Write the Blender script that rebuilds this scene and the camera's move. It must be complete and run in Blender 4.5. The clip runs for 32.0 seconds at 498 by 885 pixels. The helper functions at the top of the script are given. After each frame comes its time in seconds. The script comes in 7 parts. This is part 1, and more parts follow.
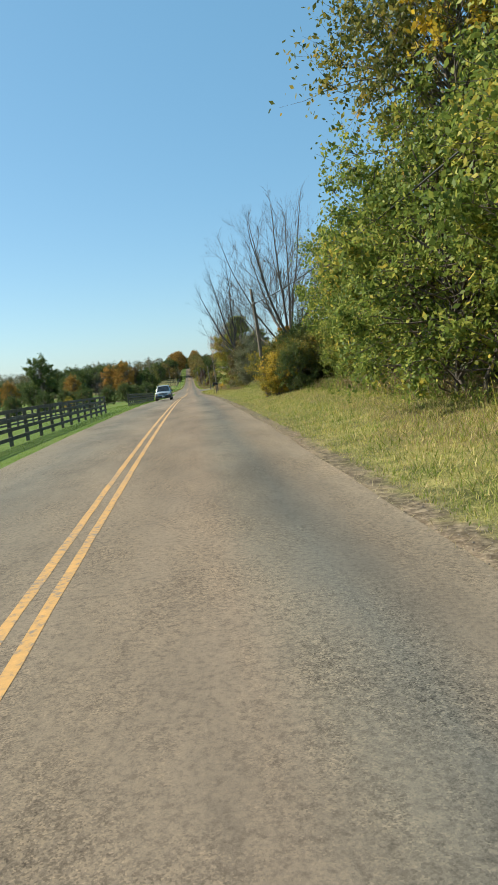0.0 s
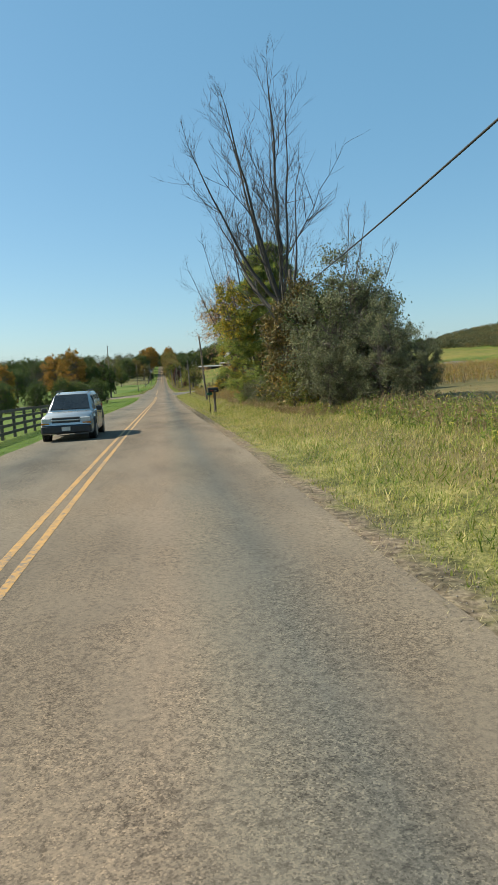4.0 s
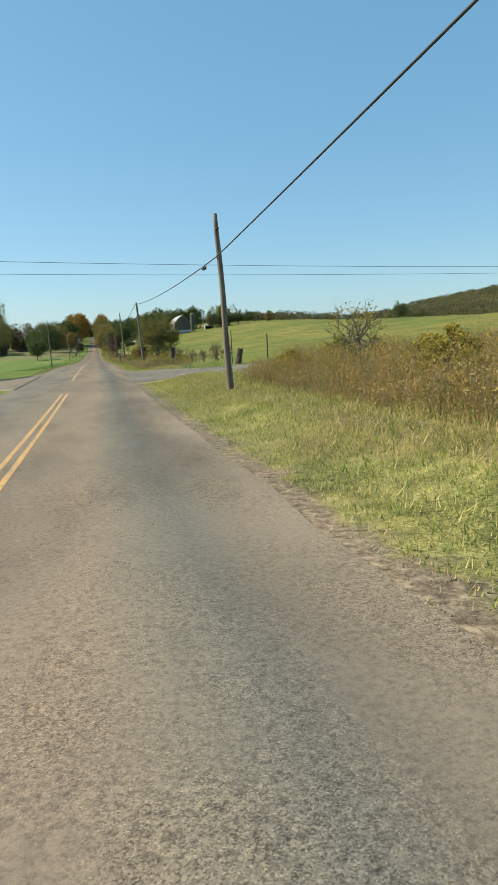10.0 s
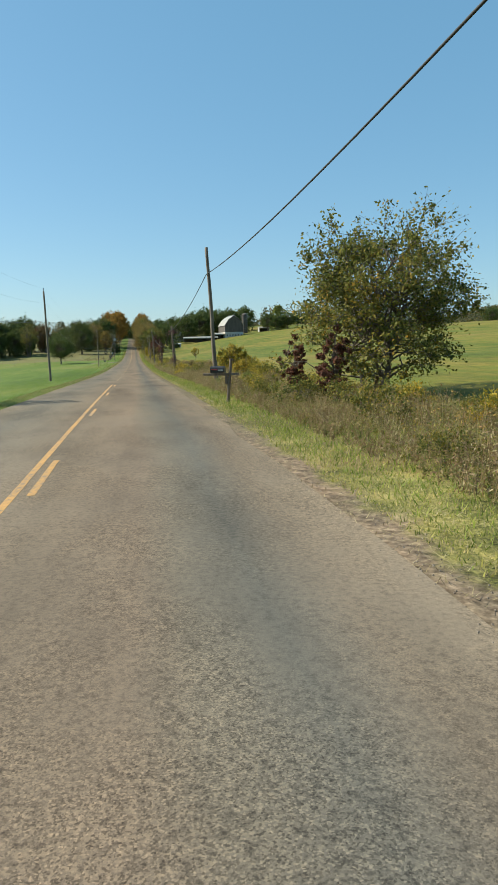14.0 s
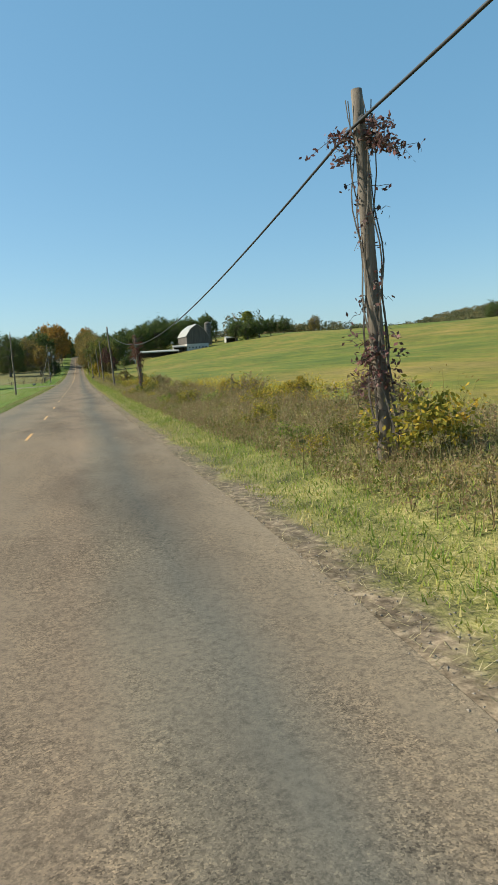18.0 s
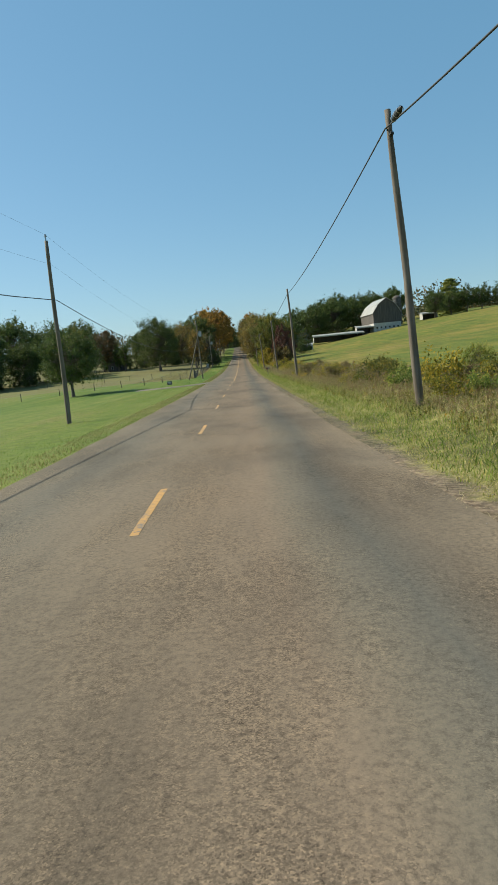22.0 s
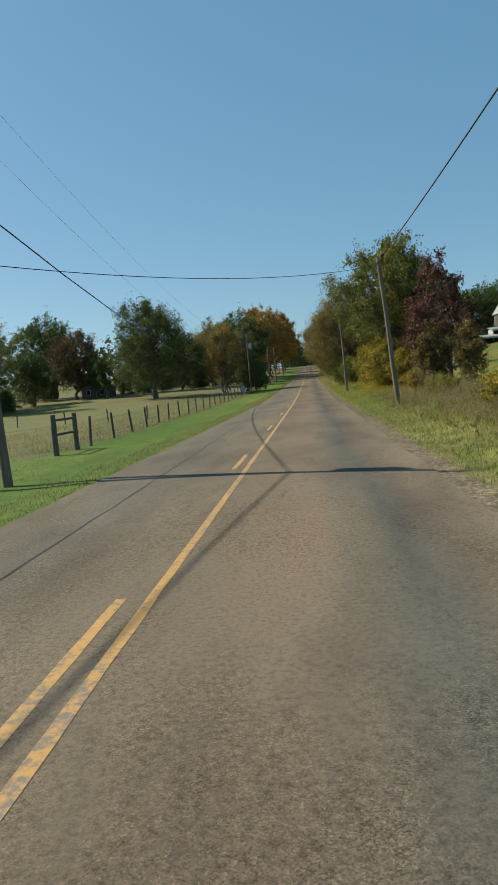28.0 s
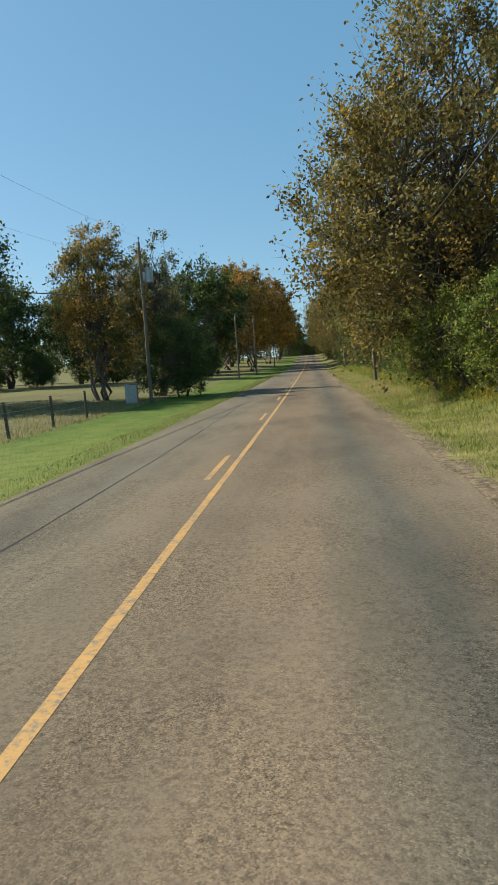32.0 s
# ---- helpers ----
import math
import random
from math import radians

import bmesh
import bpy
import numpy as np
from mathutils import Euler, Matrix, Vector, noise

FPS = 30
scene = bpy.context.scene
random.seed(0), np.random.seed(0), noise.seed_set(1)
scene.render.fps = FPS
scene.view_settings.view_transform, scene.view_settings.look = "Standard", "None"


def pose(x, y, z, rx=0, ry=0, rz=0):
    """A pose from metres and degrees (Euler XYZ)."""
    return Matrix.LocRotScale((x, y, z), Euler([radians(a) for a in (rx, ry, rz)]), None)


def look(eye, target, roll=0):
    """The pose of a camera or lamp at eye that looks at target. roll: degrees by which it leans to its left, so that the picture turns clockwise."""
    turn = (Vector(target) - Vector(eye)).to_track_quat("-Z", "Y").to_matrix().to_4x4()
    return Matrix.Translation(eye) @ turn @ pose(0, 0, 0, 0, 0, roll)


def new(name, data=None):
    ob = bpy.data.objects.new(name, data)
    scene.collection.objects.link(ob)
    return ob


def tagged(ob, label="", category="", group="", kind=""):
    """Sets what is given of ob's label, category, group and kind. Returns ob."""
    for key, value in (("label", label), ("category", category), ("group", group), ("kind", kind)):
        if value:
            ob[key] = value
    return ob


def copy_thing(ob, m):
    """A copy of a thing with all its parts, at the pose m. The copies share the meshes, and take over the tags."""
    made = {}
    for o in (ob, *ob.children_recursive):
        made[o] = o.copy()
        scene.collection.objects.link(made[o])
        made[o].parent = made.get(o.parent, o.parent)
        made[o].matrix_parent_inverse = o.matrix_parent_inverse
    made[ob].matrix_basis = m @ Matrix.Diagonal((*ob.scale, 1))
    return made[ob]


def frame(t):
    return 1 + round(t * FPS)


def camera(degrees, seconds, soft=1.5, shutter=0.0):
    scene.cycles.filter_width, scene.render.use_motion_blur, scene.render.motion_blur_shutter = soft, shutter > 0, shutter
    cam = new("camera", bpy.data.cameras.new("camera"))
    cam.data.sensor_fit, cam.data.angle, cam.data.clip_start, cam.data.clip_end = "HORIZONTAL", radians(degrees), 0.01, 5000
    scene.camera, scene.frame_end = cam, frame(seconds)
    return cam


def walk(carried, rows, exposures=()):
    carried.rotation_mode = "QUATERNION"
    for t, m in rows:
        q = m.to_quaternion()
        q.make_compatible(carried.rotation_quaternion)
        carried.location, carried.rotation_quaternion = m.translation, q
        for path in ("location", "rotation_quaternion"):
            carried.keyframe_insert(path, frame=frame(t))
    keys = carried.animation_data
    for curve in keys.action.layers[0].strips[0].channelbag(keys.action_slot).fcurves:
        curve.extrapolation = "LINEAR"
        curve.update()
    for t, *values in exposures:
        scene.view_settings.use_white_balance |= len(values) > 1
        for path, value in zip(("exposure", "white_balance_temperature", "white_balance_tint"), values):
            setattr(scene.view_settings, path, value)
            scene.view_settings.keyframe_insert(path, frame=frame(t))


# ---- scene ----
# ---- camera and its drive ----
cam = camera(41.75, 32.0, soft=1.1)
# seconds, x, y, z, heading to the right, tilt up, lean (degrees)
DRIVE = [
    (0, 1.42, 0.47, 1.73, 4.50, -6.55, -5.78),
    (0.5, 1.47, 6.80, 1.72, 5.16, -6.05, -6.13),
    (1, 1.53, 13.09, 1.70, 5.32, -6.03, -8.77),
    (1.5, 1.59, 19.37, 1.69, 5.71, -6.09, -6.50),
    (2, 1.64, 25.73, 1.61, 5.54, -6.27, -8.69),
    (2.5, 1.64, 32.14, 1.52, 6.22, -6.14, -3.66),
    (4.5, 1.65, 58.96, 1.05, 7.37, -6.90, -3.25),
    (5, 1.66, 66.18, 0.87, 7.02, -7.50, -6.15),
    (5.5, 1.64, 73.65, 0.69, 7.40, -7.64, -4.86),
    (6, 1.62, 81.36, 0.49, 12.56, -8.21, -3.82),
    (6.5, 1.59, 89.24, 0.25, 15.80, -8.28, 0.26),
    (7, 1.57, 97.26, 0.02, 15.59, -8.07, -1.08),
    (7.5, 1.58, 105.39, -0.22, 15.85, -7.58, 1.59),
    (8, 1.59, 113.62, -0.46, 15.46, -8.05, -0.73),
    (8.5, 1.58, 121.98, -0.70, 15.04, -7.96, -1.55),
    (9, 1.59, 130.50, -0.95, 14.60, -8.09, -1.79),
    (9.5, 1.59, 139.18, -1.20, 13.41, -8.49, -2.59),
    (10, 1.60, 147.98, -1.41, 12.67, -9.06, -2.81),
    (10.5, 1.59, 156.80, -1.61, 12.41, -9.34, -3.32),
    (11, 1.59, 165.51, -1.75, 12.18, -9.41, -3.50),
    (11.5, 1.60, 174.15, -1.84, 11.82, -9.61, -4.54),
    (12, 1.60, 182.76, -1.91, 11.73, -9.40, -4.46),
    (12.5, 1.57, 191.33, -1.93, 8.75, -9.24, -6.60),
    (13, 1.53, 199.84, -1.95, 8.48, -9.25, -6.95),
    (13.5, 1.51, 208.22, -1.97, 8.39, -9.05, -5.49),
    (14, 1.48, 216.52, -2.00, 9.67, -8.42, -1.45),
    (14.5, 1.50, 224.78, -2.07, 11.18, -7.67, -0.99),
    (16.5, 1.68, 258.47, -2.61, 17.48, -5.97, 0.85),
    (17, 1.71, 267.31, -2.80, 16.50, -6.10, -1.25),
    (17.5, 1.72, 276.34, -3.00, 15.30, -6.62, -1.27),
    (18, 1.75, 285.55, -3.18, 14.10, -7.25, -3.58),
    (18.5, 1.68, 294.72, -3.35, 16.76, -8.21, -1.46),
    (19, 1.62, 303.83, -3.51, 25.39, -8.12, -1.25),
    (19.5, 1.59, 312.84, -3.66, 19.75, -7.63, -3.69),
    (20, 1.55, 321.72, -3.79, 6.54, -5.72, -9.62),
    (20.5, 1.46, 330.43, -3.86, 0.65, -6.49, -6.84),
    (21, 1.35, 338.97, -3.93, 1.14, -6.80, -7.17),
    (21.5, 1.34, 347.43, -3.99, 0.98, -7.46, -7.00),
    (22, 1.31, 355.86, -4.05, -0.07, -7.04, -5.53),
    (22.5, 1.36, 364.34, -4.12, -3.10, -6.59, -3.76),
    (23, 1.40, 372.93, -4.21, -5.24, -6.39, -4.99),
    (23.5, 1.41, 381.65, -4.29, -5.21, -5.97, -4.25),
    (24, 1.43, 390.48, -4.34, -5.36, -5.60, -3.39),
    (24.5, 1.46, 399.32, -4.39, -5.26, -4.91, -3.12),
    (25, 1.50, 408.11, -4.44, -5.33, -4.47, -4.09),
    (25.5, 1.51, 416.71, -4.49, -4.99, -4.32, -4.99),
    (27.5, 1.56, 450.42, -4.53, -5.74, -4.09, -4.17),
    (28, 1.58, 458.97, -4.52, -5.80, -4.49, -5.45),
    (28.5, 1.61, 467.67, -4.47, -6.00, -5.01, -6.51),
    (29, 1.64, 476.39, -4.41, -5.95, -5.06, -7.45),
    (29.5, 1.62, 485.11, -4.36, -6.01, -5.30, -7.05),
    (30, 1.61, 493.86, -4.31, -5.80, -5.34, -6.90),
    (30.5, 1.60, 502.61, -4.25, -5.79, -5.86, -6.76),
    (31, 1.61, 511.35, -4.16, -5.68, -5.89, -5.64),
    (31.5, 1.60, 520.08, -4.07, -5.59, -5.68, -3.65),
    (32, 1.60, 528.80, -3.93, -5.89, -5.28, -4.01),
]


def drive_pose(x, y, z, heading, tilt, lean):
    a, b = radians(heading), radians(tilt)
    way = Vector((math.sin(a) * math.cos(b), math.cos(a) * math.cos(b), math.sin(b)))
    return look((x, y, z), Vector((x, y, z)) + way, lean)


walk(cam, [(r[0], drive_pose(*r[1:])) for r in DRIVE], [
    (0, 0.74, 6500, 4), (3, 0.64, 6500, 4), (5, 0.6, 6500, 4), (7, 0.72, 6500, 4), (13, 0.66, 6500, 4), (18, 0.62, 6500, 4), (20, 0.62, 6500, 4), (21, 0.48, 6500, 4),
    (22, 0.45, 6500, 4), (25, 0.2, 6500, 4), (28, 0.28, 6500, 4), (30, 0.42, 6500, 4), (32, 0.52, 6500, 4)])

# ---- light ----
SUN_UP, SUN_SIDE = 41.5, 21.0      # height; degrees ahead of straight left of the road
world = bpy.data.worlds.new("world")
scene.world = world
world.use_nodes = True
wn, wl = world.node_tree.nodes, world.node_tree.links
sky = wn.new("ShaderNodeTexSky")
sky.sky_type, sky.sun_disc = "NISHITA", False
sky.sun_elevation = radians(SUN_UP)
sky.sun_rotation = radians(-90 + SUN_SIDE)
sky.air_density, sky.dust_density, sky.ozone_density = 1.0, 0.5, 1.4
wl.new(sky.outputs[0], wn["Background"].inputs[0])
wn["Background"].inputs[1].default_value = 0.051
haze = wn.new("ShaderNodeBackground")          # even blue of the clear autumn air
haze.inputs[0].default_value, haze.inputs[1].default_value = (0.068, 0.202, 0.322, 1), 0.67
both = wn.new("ShaderNodeAddShader")
wl.new(wn["Background"].outputs[0], both.inputs[0])
wl.new(haze.outputs[0], both.inputs[1])
wl.new(both.outputs[0], wn["World Output"].inputs[0])
sun = new("sun", bpy.data.lights.new("sun", "SUN"))
sun.data.energy, sun.data.angle, sun.data.color = 5.0, radians(0.6), (1.0, 0.92, 0.78)
sun_from = Vector((-math.cos(radians(SUN_UP)) * math.cos(radians(SUN_SIDE)),
                   math.cos(radians(SUN_UP)) * math.sin(radians(SUN_SIDE)), math.sin(radians(SUN_UP))))
sun.matrix_world = look(sun_from * 100, (0, 0, 0))


# ---- materials ----
def shader(name):
    m = bpy.data.materials.new(name)
    m.use_nodes = True
    return m, m.node_tree.nodes, m.node_tree.links, m.node_tree.nodes["Principled BSDF"]


def ramp(nodes, stops):
    r = nodes.new("ShaderNodeValToRGB")
    e = r.color_ramp.elements
    while len(e) < len(stops):
        e.new(0.5)
    for k, (p, c) in zip(e, stops):
        k.position, k.color = p, (*c, 1)
    return r


def noise_node(nodes, links, scale, detail=4.0, rough=0.55, stretch=None, src="world"):
    n = nodes.new("ShaderNodeTexNoise")
    n.inputs["Scale"].default_value, n.inputs["Detail"].default_value = scale, detail
    n.inputs["Roughness"].default_value = rough
    if src == "world":
        out = nodes.new("ShaderNodeNewGeometry").outputs["Position"]
    else:
        out = nodes.new("ShaderNodeTexCoord").outputs["Object"]
    if stretch:
        m = nodes.new("ShaderNodeMapping")
        m.inputs["Scale"].default_value = stretch
        links.new(out, m.inputs[0])
        out = m.outputs[0]
    links.new(out, n.inputs["Vector"])
    return n


def bump(nodes, links, height, strength, dist, target):
    b = nodes.new("ShaderNodeBump")
    b.inputs["Strength"].default_value, b.inputs["Distance"].default_value = strength, dist
    links.new(height, b.inputs["Height"])
    links.new(b.outputs[0], target)
    return b


def mix(nodes, links, fac, a, b, kind="MIX"):
    m = nodes.new("ShaderNodeMix")
    m.data_type, m.blend_type = "RGBA", kind
    for k, v in ((0, fac), (6, a), (7, b)):
        if isinstance(v, (int, float)):
            m.inputs[k].default_value = v
        elif isinstance(v, tuple):
            m.inputs[k].default_value = (*v, 1)
        else:
            links.new(v, m.inputs[k])
    return m.outputs[2]


def surface(name, stops, scale=4.0, fine=60.0, rough=0.7, bumpy=0.3, dist=0.01, metal=0.0, stretch=None, src="object", stain=0.25):
    """A mottled surface: large patches of colour, finer grain over it, and relief."""
    m, n, l, p = shader(name)
    big = noise_node(n, l, scale, 5, 0.6, stretch, src)
    small = noise_node(n, l, fine, 3, 0.6, stretch, src)
    r = ramp(n, stops)
    l.new(big.outputs[0], r.inputs[0])
    g = ramp(n, [(0.3, (1 - stain,) * 3), (0.7, (1.0, 1.0, 1.0))])
    l.new(small.outputs[0], g.inputs[0])
    l.new(mix(n, l, 1.0, r.outputs[0], g.outputs[0], "MULTIPLY"), p.inputs["Base Color"])
    p.inputs["Roughness"].default_value, p.inputs["Metallic"].default_value = rough, metal
    bump(n, l, small.outputs[0], bumpy, dist, p.inputs["Normal"])
    return m


def leafy(name, stops, through_light=0.35, rough=0.55, patch=0.5):
    """Leaves: a hue for each leaf and broad patches over the crown; part of the light goes through."""
    m, n, l, p = shader(name)
    geo = n.new("ShaderNodeNewGeometry")
    nz = noise_node(n, l, patch, 3, 0.6)
    add = n.new("ShaderNodeMath")
    add.operation = "MULTIPLY_ADD"
    l.new(nz.outputs[0], add.inputs[0])
    add.inputs[1].default_value = 1.1
    sub = n.new("ShaderNodeMath")
    sub.operation = "MULTIPLY_ADD"
    l.new(geo.outputs["Random Per Island"], sub.inputs[0])
    sub.inputs[1].default_value, sub.inputs[2].default_value = 0.7, -0.4
    l.new(sub.outputs[0], add.inputs[2])
    r = ramp(n, stops)
    l.new(add.outputs[0], r.inputs[0])
    l.new(r.outputs[0], p.inputs["Base Color"])
    p.inputs["Roughness"].default_value = rough
    p.inputs["Specular IOR Level"].default_value = 0.15
    t = n.new("ShaderNodeBsdfTranslucent")
    l.new(r.outputs[0], t.inputs[0])
    ms = n.new("ShaderNodeMixShader")
    ms.inputs[0].default_value = through_light
    l.new(p.outputs[0], ms.inputs[1])
    l.new(t.outputs[0], ms.inputs[2])
    l.new(ms.outputs[0], n["Material Output"].inputs[0])
    return m


GREEN = leafy("green_leaves", [(0.1, (0.075, 0.118, 0.028)), (0.5, (0.19, 0.245, 0.05)), (0.8, (0.36, 0.36, 0.075)), (1.0, (0.68, 0.48, 0.09))], 0.42)
DARK = leafy("dark_leaves", [(0.1, (0.0388, 0.0678, 0.0233)), (0.55, (0.0875, 0.126, 0.0348)), (0.9, (0.174, 0.194, 0.0485))], 0.35)
OLIVE = leafy("olive_leaves", [(0.1, (0.0604, 0.0776, 0.0242)), (0.5, (0.155, 0.164, 0.0379)), (0.85, (0.31, 0.241, 0.0517)), (1.0, (0.517, 0.293, 0.0517))], 0.4)
GOLD = leafy("golden_leaves", [(0.1, (0.104, 0.116, 0.0244)), (0.45, (0.256, 0.232, 0.0366)), (0.75, (0.488, 0.354, 0.0464)), (1.0, (0.61, 0.317, 0.0488))], 0.42)
TANGLE = leafy("brown_tangled_leaves", [(0.1, (0.06, 0.066, 0.024)), (0.4, (0.144, 0.12, 0.042)), (0.7, (0.24, 0.168, 0.072)), (0.88, (0.384, 0.264, 0.072)), (1.0, (0.6, 0.396, 0.072))], 0.25, patch=0.9)
RUST = leafy("rust_leaves", [(0.1, (0.085, 0.085, 0.028)), (0.38, (0.23, 0.165, 0.04)), (0.65, (0.47, 0.255, 0.05)), (1.0, (0.66, 0.3, 0.06))], 0.4)
WINE = leafy("wine_red_leaves", [(0.1, (0.045, 0.03, 0.022)), (0.5, (0.13, 0.06, 0.043)), (0.85, (0.24, 0.105, 0.07)), (1.0, (0.2, 0.16, 0.06))], 0.35)
NEEDLE = leafy("pine_needles", [(0.1, (0.1, 0.15, 0.05)), (0.5, (0.25, 0.31, 0.08)), (0.8, (0.46, 0.44, 0.1)), (1.0, (0.72, 0.46, 0.1))], 0.4, patch=0.8)
GRASS = leafy("grass_blades", [(0.1, (0.121, 0.181, 0.0269)), (0.35, (0.255, 0.296, 0.0538)), (0.55, (0.417, 0.376, 0.108)), (0.75, (0.578, 0.47, 0.202)), (1.0, (0.403, 0.296, 0.161))], 0.35, patch=0.9)
GREENTUFT = leafy("green_tufts", [(0.1, (0.1, 0.16, 0.025)), (0.5, (0.22, 0.29, 0.05)), (1.0, (0.4, 0.4, 0.1))], 0.35, patch=0.6)
LAWN = leafy("lawn_blades", [(0.1, (0.07, 0.13, 0.013)), (0.5, (0.115, 0.185, 0.02)), (1.0, (0.21, 0.235, 0.042))], 0.35, patch=0.3)
BRONZE = leafy("bronze_leaves", [(0.1, (0.068, 0.07, 0.028)), (0.4, (0.15, 0.13, 0.042)), (0.7, (0.27, 0.195, 0.058)), (0.88, (0.42, 0.28, 0.06)), (1.0, (0.58, 0.38, 0.07))], 0.4)
WOODGREEN = leafy("mixed_wood_leaves", [(0.1, (0.06, 0.085, 0.026)), (0.5, (0.14, 0.165, 0.042)), (0.8, (0.28, 0.25, 0.05)), (1.0, (0.5, 0.36, 0.06))], 0.42)
MAPLE = leafy("maple_leaves", [(0.1, (0.042, 0.064, 0.022)), (0.5, (0.092, 0.122, 0.034)), (0.85, (0.165, 0.18, 0.048)), (1.0, (0.28, 0.235, 0.055))], 0.25)
WEED = leafy("dry_weeds", [(0.1, (0.12, 0.135, 0.042)), (0.3, (0.22, 0.195, 0.075)), (0.5, (0.28, 0.2, 0.095)), (0.68, (0.24, 0.15, 0.09)), (0.85, (0.37, 0.3, 0.165)), (1.0, (0.5, 0.41, 0.23))], 0.36, patch=0.9)
GOLDROD = leafy("goldenrod", [(0.1, (0.15, 0.135, 0.035)), (0.4, (0.34, 0.25, 0.055)), (0.6, (0.4, 0.24, 0.085)), (0.8, (0.3, 0.175, 0.085)), (1.0, (0.6, 0.46, 0.12))], 0.34, patch=0.35)
FARLEAF = leafy("far_woods", [(0.1, (0.05, 0.062, 0.032)), (0.45, (0.09, 0.1, 0.043)), (0.7, (0.15, 0.125, 0.052)), (0.88, (0.22, 0.145, 0.058)), (1.0, (0.28, 0.19, 0.065))], 0.15, patch=0.03)
GREYOLIVE = leafy("grey_olive_leaves", [(0.1, (0.07, 0.078, 0.042)), (0.5, (0.16, 0.17, 0.085)), (0.85, (0.27, 0.27, 0.15)), (1.0, (0.36, 0.32, 0.17))], 0.35)
DUSTY = leafy("dusty_pink_brown_leaves", [(0.1, (0.18, 0.14, 0.06)), (0.4, (0.38, 0.23, 0.13)), (0.65, (0.54, 0.32, 0.19)), (0.85, (0.58, 0.4, 0.12)), (1.0, (0.7, 0.48, 0.06))], 0.4)
RUSTGREEN = leafy("green_and_rust_leaves", [(0.1, (0.085, 0.105, 0.036)), (0.4, (0.19, 0.18, 0.055)), (0.65, (0.4, 0.25, 0.065)), (1.0, (0.66, 0.32, 0.07))], 0.45, patch=0.3)
DARKRED = leafy("dark_red_green_leaves", [(0.1, (0.045, 0.05, 0.022)), (0.5, (0.095, 0.075, 0.032)), (0.8, (0.19, 0.1, 0.042)), (1.0, (0.3, 0.14, 0.05))], 0.3, patch=0.3)
BRIGHT = leafy("bright_yellow_leaves", [(0.1, (0.28, 0.24, 0.04)), (0.5, (0.58, 0.4, 0.045)), (1.0, (0.75, 0.47, 0.05))], 0.42)
BARK = surface("bark", [(0.3, (0.09, 0.07, 0.055)), (0.7, (0.2, 0.165, 0.13))], 6, 40, 0.9, 0.6, 0.02, stretch=(1, 1, 0.25))
PALEBARK = surface("grey_bark", [(0.3, (0.1, 0.082, 0.07)), (0.7, (0.2, 0.17, 0.145))], 6, 40, 0.9, 0.4, 0.01, stretch=(1, 1, 0.3))
DARKBARK = surface("dark_bark", [(0.3, (0.05, 0.042, 0.036)), (0.7, (0.115, 0.097, 0.083))], 6, 40, 0.9, 0.5, 0.01, stretch=(1, 1, 0.3))
POLEWOOD = surface("weathered_pole_wood", [(0.3, (0.1, 0.075, 0.055)), (0.55, (0.2, 0.16, 0.122)), (0.75, (0.29, 0.245, 0.195))], 3, 55, 0.85, 0.5, 0.01, stretch=(3, 3, 0.25))
FENCEWOOD = surface("dark_fence_wood", [(0.3, (0.07, 0.06, 0.05)), (0.7, (0.17, 0.15, 0.125))], 3, 40, 0.85, 0.4, 0.005, stretch=(2, 2, 0.5))
CABLE = surface("black_cable", [(0.3, (0.015, 0.015, 0.017)), (0.7, (0.03, 0.03, 0.03))], 5, 30, 0.6, 0.1)
STEEL = surface("galvanised_steel", [(0.3, (0.35, 0.36, 0.36)), (0.7, (0.5, 0.51, 0.5))], 5, 50, 0.45, 0.1, metal=0.7)


def part(name, mesh, material, parent, label=""):
    """Links a bmesh or a mesh as one mesh object under a thing or part."""
    if isinstance(mesh, bmesh.types.BMesh):
        me = bpy.data.meshes.new(name)
        mesh.to_mesh(me)
        mesh.free()
        mesh = me
    if not mesh.materials:
        mesh.materials.append(material)
    ob = new(name, mesh)
    ob.parent = parent
    if label:
        ob["label"] = label
    return ob


def raw_mesh(name, verts, faces, material, smooth=False):
    """A mesh from arrays: verts n x 3, faces an m x k array of indices."""
    verts, faces = np.asarray(verts, np.float32), np.asarray(faces, np.int32)
    me = bpy.data.meshes.new(name)
    k = faces.shape[1]
    me.vertices.add(len(verts))
    me.vertices.foreach_set("co", verts.ravel())
    me.loops.add(faces.size)
    me.loops.foreach_set("vertex_index", faces.ravel())
    me.polygons.add(len(faces))
    me.polygons.foreach_set("loop_start", np.arange(0, faces.size, k, dtype=np.int32))
    me.polygons.foreach_set("use_smooth", np.full(len(faces), smooth))
    me.update(calc_edges=True)
    me.materials.append(material)
    return me


def thing(name, x, y, z, label, category, turn=0.0, group="", kind=""):
    e = new(name)
    e.matrix_basis = pose(x, y, z, 0, 0, turn)
    e.empty_display_size = 0.2
    return tagged(e, label, category, group, kind)


def box(bm, cx, cy, cz, sx, sy, sz, bevel=0.0):
    r = bmesh.ops.create_cube(bm, size=1.0, matrix=Matrix.Translation((cx, cy, cz)) @ Matrix.Diagonal((sx, sy, sz, 1)))
    if bevel:
        es = {e for v in r["verts"] for e in v.link_edges}
        bmesh.ops.bevel(bm, geom=list(es), offset=bevel, segments=1, affect="EDGES")
    return bm


